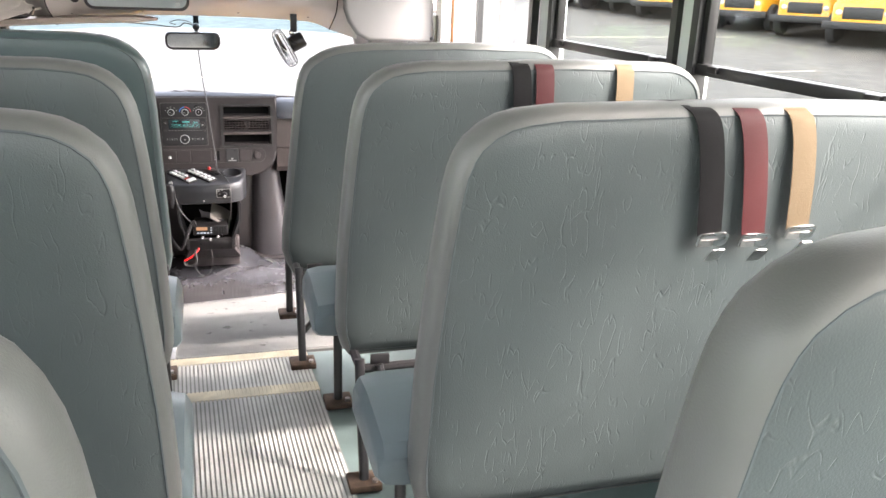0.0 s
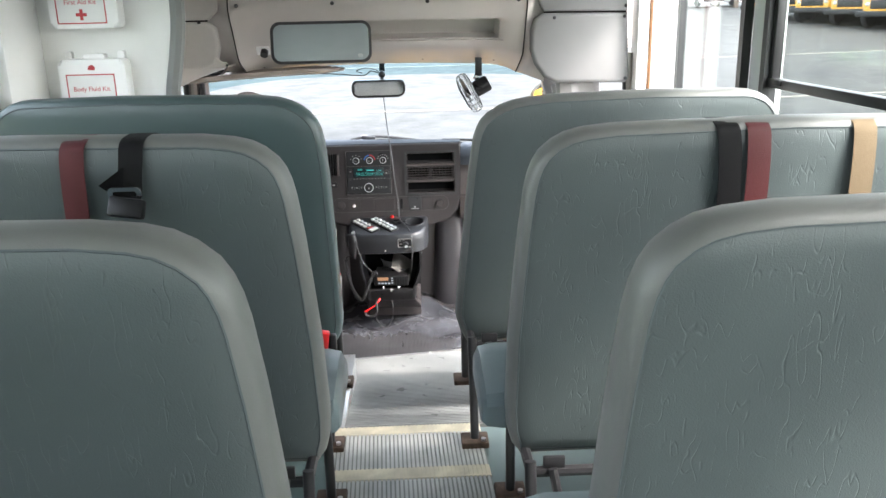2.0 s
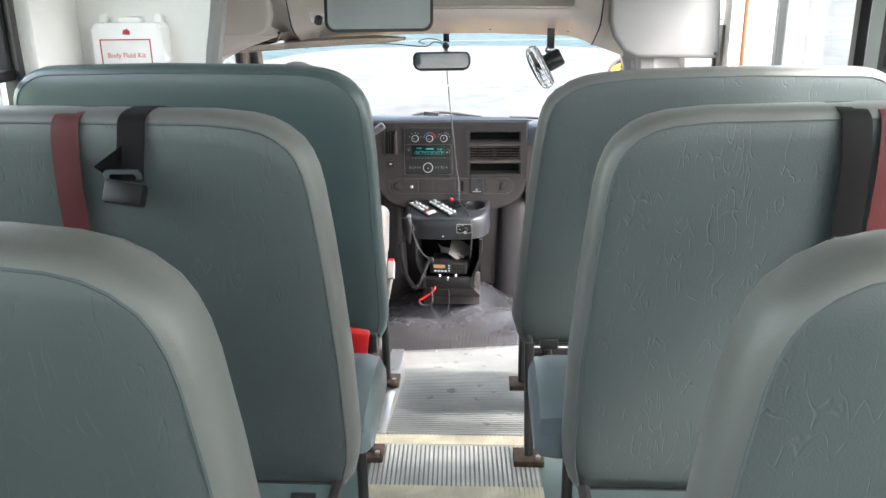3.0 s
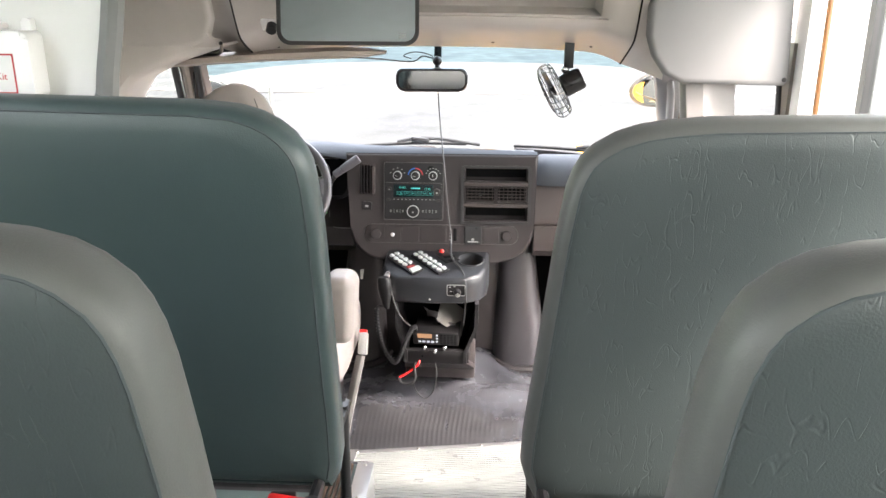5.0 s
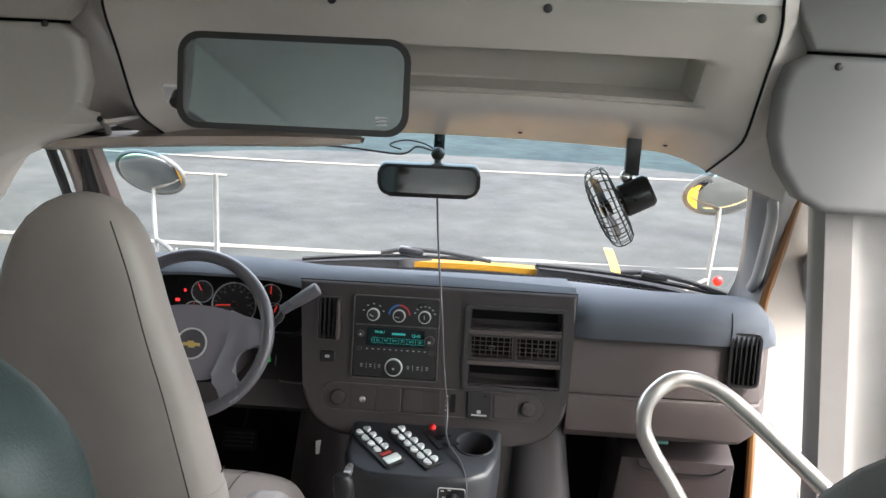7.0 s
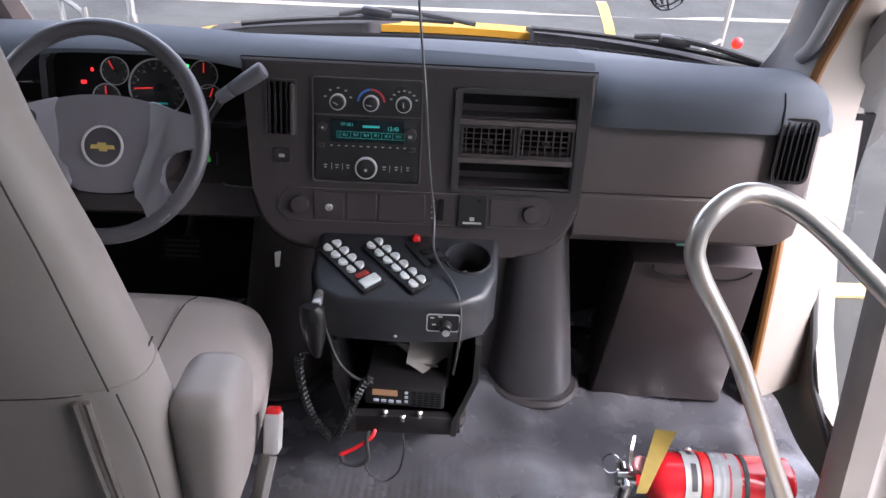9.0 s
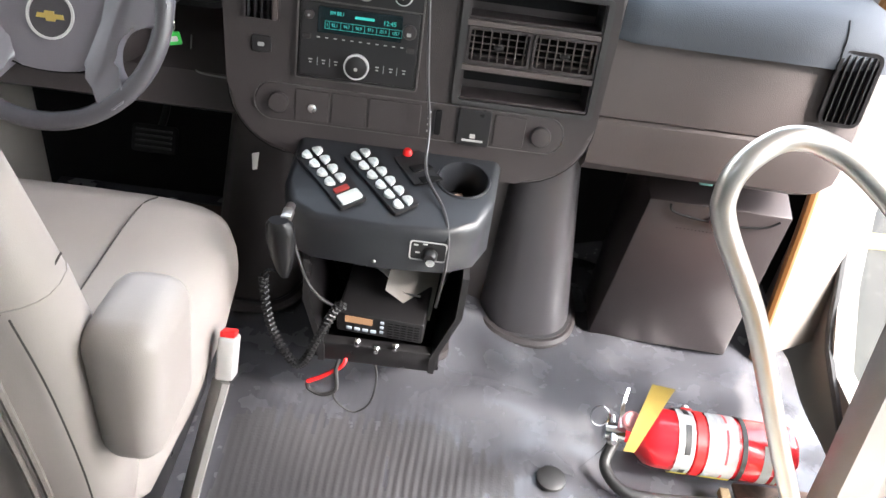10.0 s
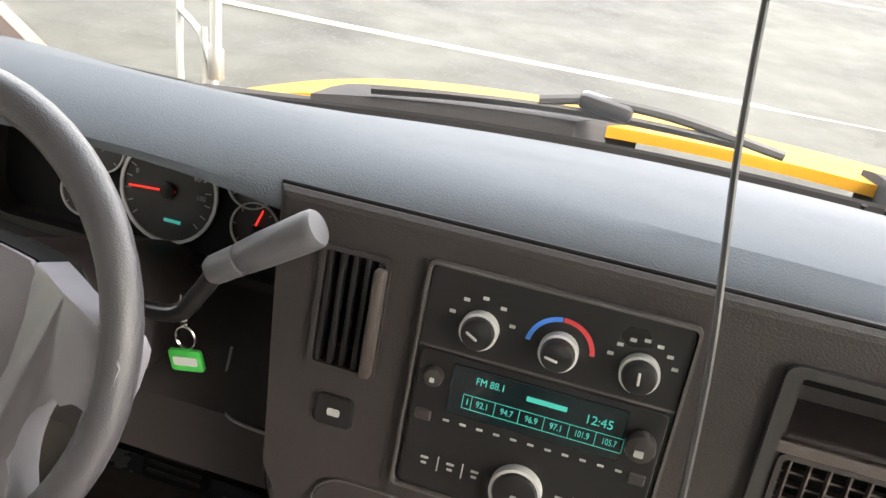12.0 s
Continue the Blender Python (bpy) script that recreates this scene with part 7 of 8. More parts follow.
switch_pad((-0.243, 3.906), (-0.140, 3.786), (-0.208, 3.945), 4, "switch_pad", "wide")
switch_pad((-0.156, 3.919), (-0.047, 3.791), (-0.119, 3.953), 6, "switch_pad")
bm = B()
prism(bm, rrect(0.052, 0.082, 0.003, 2), Matrix.Translation((-0.022, 3.917, console_top(0, 3.917) + 0.001)) @ Matrix.Rotation(radians(10), 4, "X") @ Matrix.Rotation(radians(33), 4, "Z"), 0.004, 0.001)
blank = part("blank_pad", bm, DASH_BLACK, con)
bm = B()
lathe(bm, [(0.009, 0), (0.009, 0.006), (0.006, 0.011), (0, 0.012)], Matrix.Translation((-0.043, 3.948, console_top(0, 3.948) + 0.004)), 16)
part("red_knob", bm, RED_PLASTIC, blank, "red push knob")
for k in range(2):
    bm = B()
    box(bm, (-0.014 + 0.02 * k, 3.915 - 0.026 * k, console_top(0, 3.915 - 0.026 * k) + 0.0055), (0.040, 0.020, 0.003), 0.001, Matrix.Rotation(radians(33), 3, "Z"))
    part("blank_rocker", bm, CAVITY, blank)

rad = thing("two_way_radio", (-0.05, 3.80, 0.0), "black two-way radio with an amber display", "radio")
RM = facing(-0.052, 3.768, 0.076, -2, -4)
bm = B()
prism(bm, rrect(0.165, 0.050, 0.006, 3), RM @ Matrix.Translation((0, 0, -0.12)), 0.135, 0.004)
part("radio_body", bm, DASH_BLACK, rad)
bm = B()
prism(bm, rrect(0.052, 0.016, 0.002, 2), RM @ Matrix.Translation((-0.040, 0.010, 0.0152)), 0.0008)
part("display", bm, LCD_AMBER, rad, "lit amber display")
for i in range(4):
    bm = B()
    prism(bm, rrect(0.011, 0.007, 0.0015, 2), RM @ Matrix.Translation((-0.058 + 0.0155 * i, -0.012, 0.0152)), 0.002, 0.0005)
    part("radio_key", bm, mat("pale_key", (0.35, 0.40, 0.45), 0.4) if i == 0 and "pale_key" not in bpy.data.materials else bpy.data.materials["pale_key"], rad)
for i in range(3):
    bm = B()
    prism(bm, rrect(0.007, 0.006, 0.0015, 2), RM @ Matrix.Translation((0.004, 0.014 - 0.012 * i, 0.0152)), 0.002, 0.0005)
    part("radio_key", bm, bpy.data.materials["pale_key"], rad)
for j in range(6):
    for i in range(5):
        bm = B()
        prism(bm, rrect(0.010, 0.0032, 0.001, 1), RM @ Matrix.Translation((0.020 + 0.0125 * i, 0.016 - 0.0065 * j, 0.0152)), 0.001)
        part("speaker_slot", bm, CAVITY, rad)
bm = B()
sheet(bm, [[(-0.040 + 0.09 * u - 0.012 * v, 3.905 - 0.105 * v, 0.172 - 0.048 * u - 0.050 * v + 0.008 * math.sin(3 * u + 2 * v)) for u in np.linspace(0, 1, 7)] for v in np.linspace(0, 1, 6)], 0.0008)
single("paper_sheet", bm, mat("grey_card", (0.20, 0.185, 0.17), 0.7), "creased grey card tucked behind the radio", "paper")
mic = thing("microphone", (-0.225, 3.72, 0.2), "black hand microphone hanging on the console", "microphone")
bm = B()
secs = []
for k, (z, w, d) in enumerate(((0.322, 0.016, 0.013), (0.314, 0.023, 0.018), (0.282, 0.025, 0.020), (0.248, 0.020, 0.016), (0.216, 0.012, 0.010), (0.206, 0.008, 0.008))):
    c = Vector((-0.232 + 0.010 * k / 5, 3.715, z))
    secs.append([bm.verts.new(c + Vector((w * math.cos(a), d * math.sin(a), 0))) for a in np.linspace(0, 2 * math.pi, 16, endpoint=False)])
for a, b in zip(secs, secs[1:]):
    for i in range(16):
        bm.faces.new((a[i], a[(i + 1) % 16], b[(i + 1) % 16], b[i]))
bm.faces.new(secs[0])
bm.faces.new(secs[-1])
part("mic_body", bm, MIC, mic)
bm = B()
box(bm, (-0.222, 3.738, 0.318), (0.018, 0.03, 0.014), 0.003)
cyl(bm, (-0.222, 3.75, 0.32), (-0.222, 3.765, 0.318), 0.008)
part("mic_clip", bm, STEEL, mic)
bm = B()
base_line = curve_pts([(-0.222, 3.715, 0.208), (-0.250, 3.712, 0.215), (-0.258, 3.71, 0.19), (-0.252, 3.708, 0.12), (-0.236, 3.708, 0.06), (-0.205, 3.705, 0.008), (-0.185, 3.705, 0.012), (-0.165, 3.71, 0.06), (-0.148, 3.72, 0.10), (-0.130, 3.745, 0.125), (-0.120, 3.765, 0.10)], 52)
helix = []
for i, p in enumerate(base_line):
    d = (base_line[min(len(base_line) - 1, i + 1)] - base_line[max(0, i - 1)]).normalized()
    a = d.cross(Vector((0, 1, 0))).normalized()
    b = d.cross(a)
    on = 1.0 if len(base_line) * 0.16 < i < len(base_line) - 28 else 0.1
    helix.append(p + 0.0072 * on * (math.cos(i * 1.4) * a + math.sin(i * 1.4) * b))
tube(bm, helix, 0.0026, 5, 1, smooth=False)
part("coiled_cord", bm, MIC, mic)
bm = B()
tube(bm, [(-0.218, 3.74, 0.31), (-0.205, 3.73, 0.25), (-0.185, 3.725, 0.19), (-0.160, 3.73, 0.15), (-0.132, 3.75, 0.115)], 0.003, 6, 8)
part("cord", bm, RUBBER, mic)
wires = thing("loose_wires", (-0.1, 3.72, CAB), "loose red and black wires hanging under the console", "wires")
for nm, mt, pts, r in (("red_wire", RED_PLASTIC, [(-0.113, 3.76, 0.0), (-0.116, 3.74, -0.02), (-0.15, 3.735, -0.05), (-0.183, 3.73, -0.068)], 0.0042), ("black_wire", RUBBER, [(-0.183, 3.73, -0.068), (-0.178, 3.728, -0.085), (-0.15, 3.722, -0.09), (-0.125, 3.722, -0.07), (-0.128, 3.735, -0.03), (-0.120, 3.76, -0.01)], 0.0045), ("thin_wire", RUBBER, [(-0.128, 3.725, -0.07), (-0.130, 3.735, -0.11), (-0.108, 3.745, -0.150), (-0.085, 3.748, -0.158), (-0.058, 3.745, -0.12), (-0.050, 3.745, -0.05), (-0.060, 3.755, -0.005)], 0.0022)):
    bm = B()
    tube(bm, pts, r, 7, 8)
    part(nm, bm, mt, wires)
bm = B()
rng = random.Random(4)
sheet(bm, [[(-0.10 + 0.11 * i / 5 + rng.uniform(-0.006, 0.006), 3.86 + 0.02 * j - 0.01 * i + rng.uniform(-0.008, 0.008), 0.16 - 0.022 * j - 0.010 * i + rng.uniform(-0.005, 0.005)) for i in range(6)] for j in range(6)], 0.002, (0, 1, -1))
single("crumpled_sheet", bm, mat("grey_cloth", (0.30, 0.30, 0.30), 0.8), "crumpled grey cloth inside the console bin", "cloth")

# ---- driver's seat ----
drv = thing("driver_chair", (-0.66, 3.45, CAB), "taupe leather high-back driver's seat with an armrest", "driver seat")
DX = -0.615


def seat_skin(secs, name, mt, parent=drv, label="", closed=True):
    bm = B()
    net = [[bm.verts.new(p) for p in s] for s in secs]
    k = len(net[0])
    for a, b in zip(net, net[1:]):
        for i in range(k):
            bm.faces.new((a[i], a[(i + 1) % k], b[(i + 1) % k], b[i]))
    bm.faces.new(net[0][::-1])
    bm.faces.new(net[-1])
    return part(name, bm, mt, parent, label, smooth=50)


def back_ring(z, half, thick, y, sq=0.55, dx=0.0):
    out = []
    for a in np.linspace(0, 2 * math.pi, 36, endpoint=False):
        ca, sa = math.cos(a), math.sin(a)
        out.append((DX + dx + half * math.copysign(abs(ca) ** sq, ca), y + thick * math.copysign(abs(sa) ** 0.8, sa), z))
    return out


def mid(z):
    """The back's centre drifts to the right towards the head."""
    return 0.06 * max(0.0, min(1.0, (z - 0.35) / 0.68))


def place(off, y, z):
    return (DX + mid(z) + off * (0.90 if z < 0.54 else 0.90 - 0.10 * (z - 0.54) / 0.4), y, z)


seat_skin([back_ring(z, h, t, y, 0.55, mid(z)) for z, h, t, y in ((0.045, 0.235, 0.05, 3.31), (0.075, 0.264, 0.075, 3.307), (0.22, 0.290, 0.085, 3.295), (0.34, 0.280, 0.085, 3.285), (0.46, 0.258, 0.082, 3.278), (0.535, 0.240, 0.078, 3.272))], "lower_backrest", LEATHER)
seat_skin([back_ring(z, h, t, y, 0.62, mid(z)) for z, h, t, y in ((0.532, 0.240, 0.078, 3.272), (0.60, 0.220, 0.075, 3.265), (0.70, 0.190, 0.070, 3.255), (0.78, 0.160, 0.066, 3.248), (0.86, 0.133, 0.064, 3.242), (0.93, 0.112, 0.062, 3.238), (0.965, 0.098, 0.060, 3.236), (0.995, 0.078, 0.052, 3.236), (1.015, 0.054, 0.040, 3.236), (1.027, 0.030, 0.022, 3.236), (1.031, 0.01, 0.01, 3.236))], "upper_backrest", LEATHER)
seat_skin([back_ring(z, h, t, y) for z, h, t, y in ((0.0, 0.195, 0.040, 3.300), (0.012, 0.226, 0.066, 3.298), (0.06, 0.236, 0.080, 3.296), (0.105, 0.238, 0.082, 3.296), (0.122, 0.232, 0.076, 3.296))], "lower_skirt", LEATHER_DARK)
SEAMS = (
    ("seam", ((-0.25, 3.245, 0.535), (-0.12, 3.197, 0.530), (0.05, 3.194, 0.530), (0.19, 3.205, 0.533), (0.245, 3.245, 0.536), (0.262, 3.29, 0.56))),
    ("seam", ((0.228, 3.212, 0.535), (0.208, 3.205, 0.62), (0.182, 3.198, 0.72), (0.150, 3.192, 0.82), (0.120, 3.186, 0.92), (0.085, 3.186, 1.0))),
    ("seam", ((0.238, 3.213, 0.53), (0.268, 3.220, 0.42), (0.290, 3.224, 0.28), (0.292, 3.230, 0.14))),
    ("piping", ((0.188, 3.197, 0.528), (0.205, 3.198, 0.44), (0.228, 3.203, 0.30), (0.235, 3.214, 0.13))),
    ("piping", ((0.204, 3.199, 0.528), (0.220, 3.201, 0.44), (0.242, 3.207, 0.30), (0.248, 3.218, 0.13))),
)
for nm, line in SEAMS:
    bm = B()
    tube(bm, [place(*p) for p in line], 0.0012 if nm == "seam" else 0.0045, 6, 8)
    part(nm, bm, SEAM_DARK if nm == "seam" else LEATHER_DARK, drv)


def cush_ring(y, half, z0, z1, sq=0.5):
    out = []
    for a in np.linspace(0, 2 * math.pi, 36, endpoint=False):
        ca, sa = math.cos(a), math.sin(a)
        out.append((DX + half * math.copysign(abs(ca) ** sq, ca), y, (z0 + z1) / 2 + (z1 - z0) / 2 * math.copysign(abs(sa) ** 0.6, sa)))
    return out


seat_skin([cush_ring(*v) for v in ((3.30, 0.26, 0.06, 0.20), (3.34, 0.288, 0.04, 0.235), (3.50, 0.298, 0.03, 0.245), (3.68, 0.298, 0.03, 0.255), (3.80, 0.288, 0.04, 0.258), (3.86, 0.26, 0.06, 0.235), (3.885, 0.21, 0.09, 0.20))], "seat_cushion", LEATHER)
for x in (0.10, -0.10):
    bm = B()
    tube(bm, [(DX + x * 1.05, 3.40, 0.243), (DX + x * 1.1, 3.6, 0.252), (DX + x * 1.2, 3.78, 0.258), (DX + x * 1.3, 3.85, 0.238)], 0.0013, 6, 6)
    part("seam", bm, SEAM_DARK, drv)
bm = B()
box(bm, (-0.308, 3.318, 0.374), (0.096, 0.150, 0.204), 0.036, Matrix.Rotation(radians(-4), 3, "X"), 7)
for v in bm.verts:
    low_end = max(0.0, (0.44 - v.co.z) / 0.17)
    v.co.x = -0.322 + (v.co.x + 0.322) * (1 - 0.22 * low_end) + 0.006 * low_end
part("armrest", bm, LEATHER, drv, "folded-up padded armrest")
bm = B()
tube(bm, [(-0.288, 3.264, 0.470), (-0.283, 3.2560, 0.43), (-0.290, 3.2480, 0.34), (-0.297, 3.2490, 0.31)], 0.0014, 6, 6)
part("piping", bm, SEAM_DARK, drv)
bm = B()
span(bm, DX - 0.22, DX + 0.22, 3.36, 3.80, CAB + 0.02, 0.06, 0.03)
part("pedestal", bm, DASH_BLACK, drv)
for x in (DX - 0.16, DX + 0.20):
    bm = B()
    cyl(bm, (x, 3.335, CAB - 0.015), (x, 3.335, CAB + 0.045), 0.008, None, 10)
    cyl(bm, (x, 3.335, CAB + 0.012), (x, 3.335, CAB + 0.026), 0.016, None, 6)
    part("mounting_bolt", bm, STEEL, drv)
bm = B()
tube(bm, [(DX - 0.25, 3.33, CAB + 0.02), (DX - 0.05, 3.345, CAB + 0.05), (DX + 0.12, 3.35, CAB + 0.045), (DX + 0.22, 3.36, CAB)], 0.018, 8, 6)
part("floor_bracket", bm, CAVITY, drv)
sb = thing("driver_belt_stalk", (-0.32, 3.48, CAB), "grey belt stalk with a red release button", "seat belt")
bm = B()
tube(bm, [(-0.340, 3.425, CAB), (-0.333, 3.44, -0.12), (-0.312, 3.50, 0.0), (-0.294, 3.56, 0.095)], 0.011, 8, 6, flat=1.9)
part("stalk_sleeve", bm, mat("grey_sleeve", (0.20, 0.19, 0.18), 0.5), sb)
bm = B()
box(bm, (-0.288, 3.582, 0.130), (0.030, 0.042, 0.075), 0.006, Matrix.Rotation(radians(-28), 3, "X"))
bk = part("buckle_body", bm, mat("grey_buckle", (0.33, 0.32, 0.31), 0.4), sb)
bm = B()
box(bm, (-0.288, 3.598, 0.168), (0.024, 0.028, 0.010), 0.002, Matrix.Rotation(radians(-28), 3, "X"))
part("release_button", bm, RED_PLASTIC, bk, "red release button")

# ---- grab bar, extinguisher, metal box ----
gb = thing("grab_bar", (0.72, 3.5, CAB), "bent satin steel grab bar by the entrance", "grab bar")
bm = B()
tube(bm, [(0.800, 3.570, -0.37), (0.787, 3.568, -0.30), (0.750, 3.545, -0.14), (0.735, 3.533, -0.085), (0.708, 3.53, -0.03), (0.62, 3.535, 0.14), (0.50, 3.54, 0.38), (0.407, 3.545, 0.53), (0.391, 3.548, 0.585), (0.405, 3.555, 0.628), (0.450, 3.57, 0.659), (0.505, 3.565, 0.657), (0.565, 3.53, 0.630), (0.665, 3.44, 0.555), (0.80, 3.30, 0.45), (0.93, 3.16, 0.33), (1.0, 3.08, 0.26), (1.19, 2.95, 0.20)], 0.0165, 14, 8)
part("bar", bm, STEEL, gb)
bm = B()
tube(bm, [(0.787 + 0.020 * math.cos(a), 3.566 + 0.02 * math.sin(a), -0.300) for a in np.linspace(0, 6.283, 16, endpoint=False)], 0.008, 6, 1, True)
box(bm, (0.787, 3.580, -0.300), (0.07, 0.012, 0.030), 0.003)
part("clamp", bm, RUST, gb)
ext = thing("fire_extinguisher", (0.64, 3.745, CAB + 0.005), "red fire extinguisher lying on its side by the entrance", "fire extinguisher")
EM = Matrix.Translation((0.468, 3.752, -0.128)) @ axis((1, -0.015, -0.008))
bm = B()
lathe(bm, [(0.016, -0.02), (0.018, 0.0), (0.034, 0.012), (0.054, 0.032), (0.0605, 0.055), (0.0625, 0.305), (0.060, 0.320), (0.050, 0.329), (0.0, 0.327)], EM, 32)
part("cylinder", bm, RED, ext)


def wrap(z0, z1, a0, a1, mt, name, r=0.0636, parent=ext, label=""):
    bm = B()
    sheet(bm, [[EM @ Vector((r * math.cos(a), r * math.sin(a), z)) for a in np.linspace(radians(a0), radians(a1), 20)] for z in (z0, z1)])
    return part(name, bm, mt, parent, label)


lab = wrap(0.085, 0.118, 0, 359.9, EXT_LABEL, "label_band")
lab2 = wrap(0.145, 0.205, 0, 359.9, EXT_LABEL, "label_band")
for a in (100, 190, 280, 20):
    wrap(0.098, 0.110, a, a + 55, INK, "print_line", 0.0640, lab)
    wrap(0.150, 0.158, a, a + 60, INK_GREY, "print_line", 0.0640, lab2)
    wrap(0.165, 0.171, a + 5, a + 70, INK_GREY, "print_line", 0.0640, lab2)
    wrap(0.180, 0.184, a, a + 64, INK_RED, "print_line", 0.0640, lab2)
wrap(0.085, 0.118, 205, 232, INK_YELLOW, "yellow_print", 0.0642, lab)
wrap(0.145, 0.205, 205, 232, INK_YELLOW, "yellow_print", 0.0642, lab2)
wrap(0.255, 0.275, 120, 205, EXT_LABEL, "white_print", 0.0637, ext)
wrap(0.283, 0.293, 130, 200, EXT_LABEL, "white_print", 0.0637, ext)
wrap(0.212, 0.222, 0, 359.9, RUBBER, "strap_band", 0.0645, ext, "black retaining strap")
wrap(0.122, 0.140, 0, 359.9, RED_PLASTIC, "strap_band", 0.0645, ext, "red retaining strap")
bm = B()
box(bm, EM @ Vector((0.072, 0.0, 0.131)), (0.026, 0.030, 0.020), 0.004)
part("strap_buckle", bm, RED_PLASTIC, ext)
bm = B()
ball(bm, EM @ Vector((0.090, 0.0, 0.131)), 0.009, (1, 1, 1.2))
part("strap_cap", bm, LABEL, ext)
bm = B()
cyl(bm, EM @ Vector((0, 0, -0.05)), EM @ Vector((0, 0, -0.01)), 0.019, 0.021, 18)
cyl(bm, EM @ Vector((-0.03, 0, -0.035)), EM @ Vector((0.03, 0.01, -0.035)), 0.010)
part("valve", bm, CHROME, ext, "chrome valve head")
bm = B()
sheet(bm, [[(0.440, 3.745, -0.105), (0.456, 3.76, -0.105)], [(0.447, 3.785, -0.085), (0.456, 3.79, -0.085)], [(0.462, 3.825, -0.072), (0.468, 3.826, -0.072)]], 0.003)
sheet(bm, [[(0.432, 3.74, -0.125), (0.440, 3.748, -0.125)], [(0.412, 3.715, -0.145), (0.417, 3.72, -0.145)], [(0.368, 3.68, -0.165), (0.372, 3.684, -0.165)]], 0.003)
part("lever", bm, CHROME, ext)
bm = B()
tube(bm, [(0.405 + 0.019 * math.cos(a), 3.765 + 0.010 * math.sin(a), -0.10 + 0.018 * math.sin(a)) for a in np.linspace(0, 6.283, 18, endpoint=False)], 0.0015, 6, 1, True)
part("pull_ring", bm, CHROME, ext)
bm = B()
lathe(bm, [(0.020, 0), (0.020, 0.010), (0.016, 0.014), (0, 0.014)], Matrix.Translation((0.462, 3.745, -0.085)) @ axis((0.1, -0.5, 1)), 18)
part("pressure_gauge", bm, mat("gauge_pink", (0.55, 0.22, 0.22), 0.3), ext)
bm = B()
sheet(bm, [[(0.442 + 0.0135 * i, 3.680 + 0.029 * i, -0.097 + 0.019 * i + 0.004 * math.sin(i)), (0.466 + 0.019 * i, 3.683 + 0.027 * i, -0.101 + 0.019 * i)] for i in range(5)], 0.001)
part("inspection_tag", bm, YELLOW_TAG, ext, "yellow paper inspection tag")
bm = B()
tube(bm, [(0.445, 3.745, -0.14), (0.425, 3.70, -0.17), (0.455, 3.652, -0.180), (0.52, 3.642, -0.182), (0.64, 3.648, -0.182), (0.70, 3.652, -0.180)], 0.0115, 10, 8)
hose = part("hose", bm, RUBBER, ext)
bm = B()
cyl(bm, (0.70, 3.652, -0.180), (0.86, 3.66, -0.178), 0.014, 0.018)
part("nozzle", bm, mat("brown_nozzle", (0.09, 0.07, 0.06), 0.4), hose)
bm = B()
box(bm, (0.662, 3.66, -0.175), (0.020, 0.035, 0.020), 0.003)
part("hose_clip", bm, BELT_TAN, hose)
bm = B()
lathe(bm, [(0.030, 0.0), (0.029, 0.006), (0.022, 0.010), (0.0, 0.010)], Matrix.Translation((0.318, 3.665, mat_height(0.318, 3.665) + 0.001)), 24)
single("rubber_plug", bm, RUBBER, "round black rubber plug on the cab floor", "floor plug")
mb = thing("metal_box", (0.62, 4.12, CAB), "dark brown-grey metal storage box under the dash", "box")
bm = B()
BM = Matrix.Translation((0.613, 4.070, 0.010)) @ Matrix.Rotation(radians(-3), 4, "Z")
secs = [[(-0.150, 0.0, 0.222), (0.148, 0.0, 0.226), (0.155, 0.20, 0.262), (-0.165, 0.20, 0.262)], [(-0.185, 0.04, CAB - 0.006), (0.150, 0.04, CAB - 0.006), (0.150, 0.20, CAB - 0.006), (-0.185, 0.20, CAB - 0.006)]]
net = [[bm.verts.new(BM @ Vector(p)) for p in s] for s in secs]
for i in range(4):
    bm.faces.new((net[0][i], net[0][(i + 1) % 4], net[1][(i + 1) % 4], net[1][i]))
bm.faces.new(net[0])
bm.faces.new(net[1][::-1])
bmesh.ops.bevel(bm, geom=list(bm.edges), offset=0.006, segments=2, profile=0.5, affect="EDGES")
BOXM = mat("brown_grey_metal", (0.044, 0.036, 0.036), 0.42, metal=0.35, var=0.12, vs=6, bump=0.1)
body = part("box_body", bm, BOXM, mb)
bm = B()
tube(bm, [BM @ Vector((x, -0.002, z)) for x, z in ((-0.105, 0.217), (-0.095, 0.200), (-0.04, 0.190), (0.05, 0.188), (0.10, 0.196), (0.125, 0.214))], 0.0025, 6, 5)
part("lid_line", bm, CAVITY, body)
bm = B()
lathe(bm, [(0.011, 0), (0.011, 0.003), (0.007, 0.005), (0, 0.005)], BM @ facing(-0.01, -0.001, 0.196), 20)
part("lock", bm, BLACK_STEEL, body)
for i in range(2):
    for j in range(12):
        bm = B()
        prism(bm, rrect(0.003, 0.0025, 0.0005, 1), BM @ facing(-0.075 + 0.008 * j, 0.006, 0.165 - 0.008 * i), 0.0005)
        part("vent_dot", bm, CAVITY, body)
bm = B()
box(bm, (0.580, 4.12, 0.262), (0.028, 0.012, 0.010), 0.002)
part("green_tab", bm, mat("teal_tab", (0.20, 0.48, 0.42), 0.4), mb)

# ---- outside the windscreen ----
hood = thing("bus_hood", (0, 5.3, 0.3), "yellow painted bonnet of the bus seen past the windscreen", "bonnet")


def hood_z(x, s):
    return 0.552 + 0.03 * (1 - (x / 0.9) ** 2) - 0.22 * s - 0.10 * s ** 3 - 0.05 * (abs(x) / 0.95) ** 6


def hood_pt(x, s, up=0.0):
    return (x, 4.70 + 1.10 * s - 0.19 * (x / 0.85) ** 2 * (1 - s), hood_z(x, s) + up)


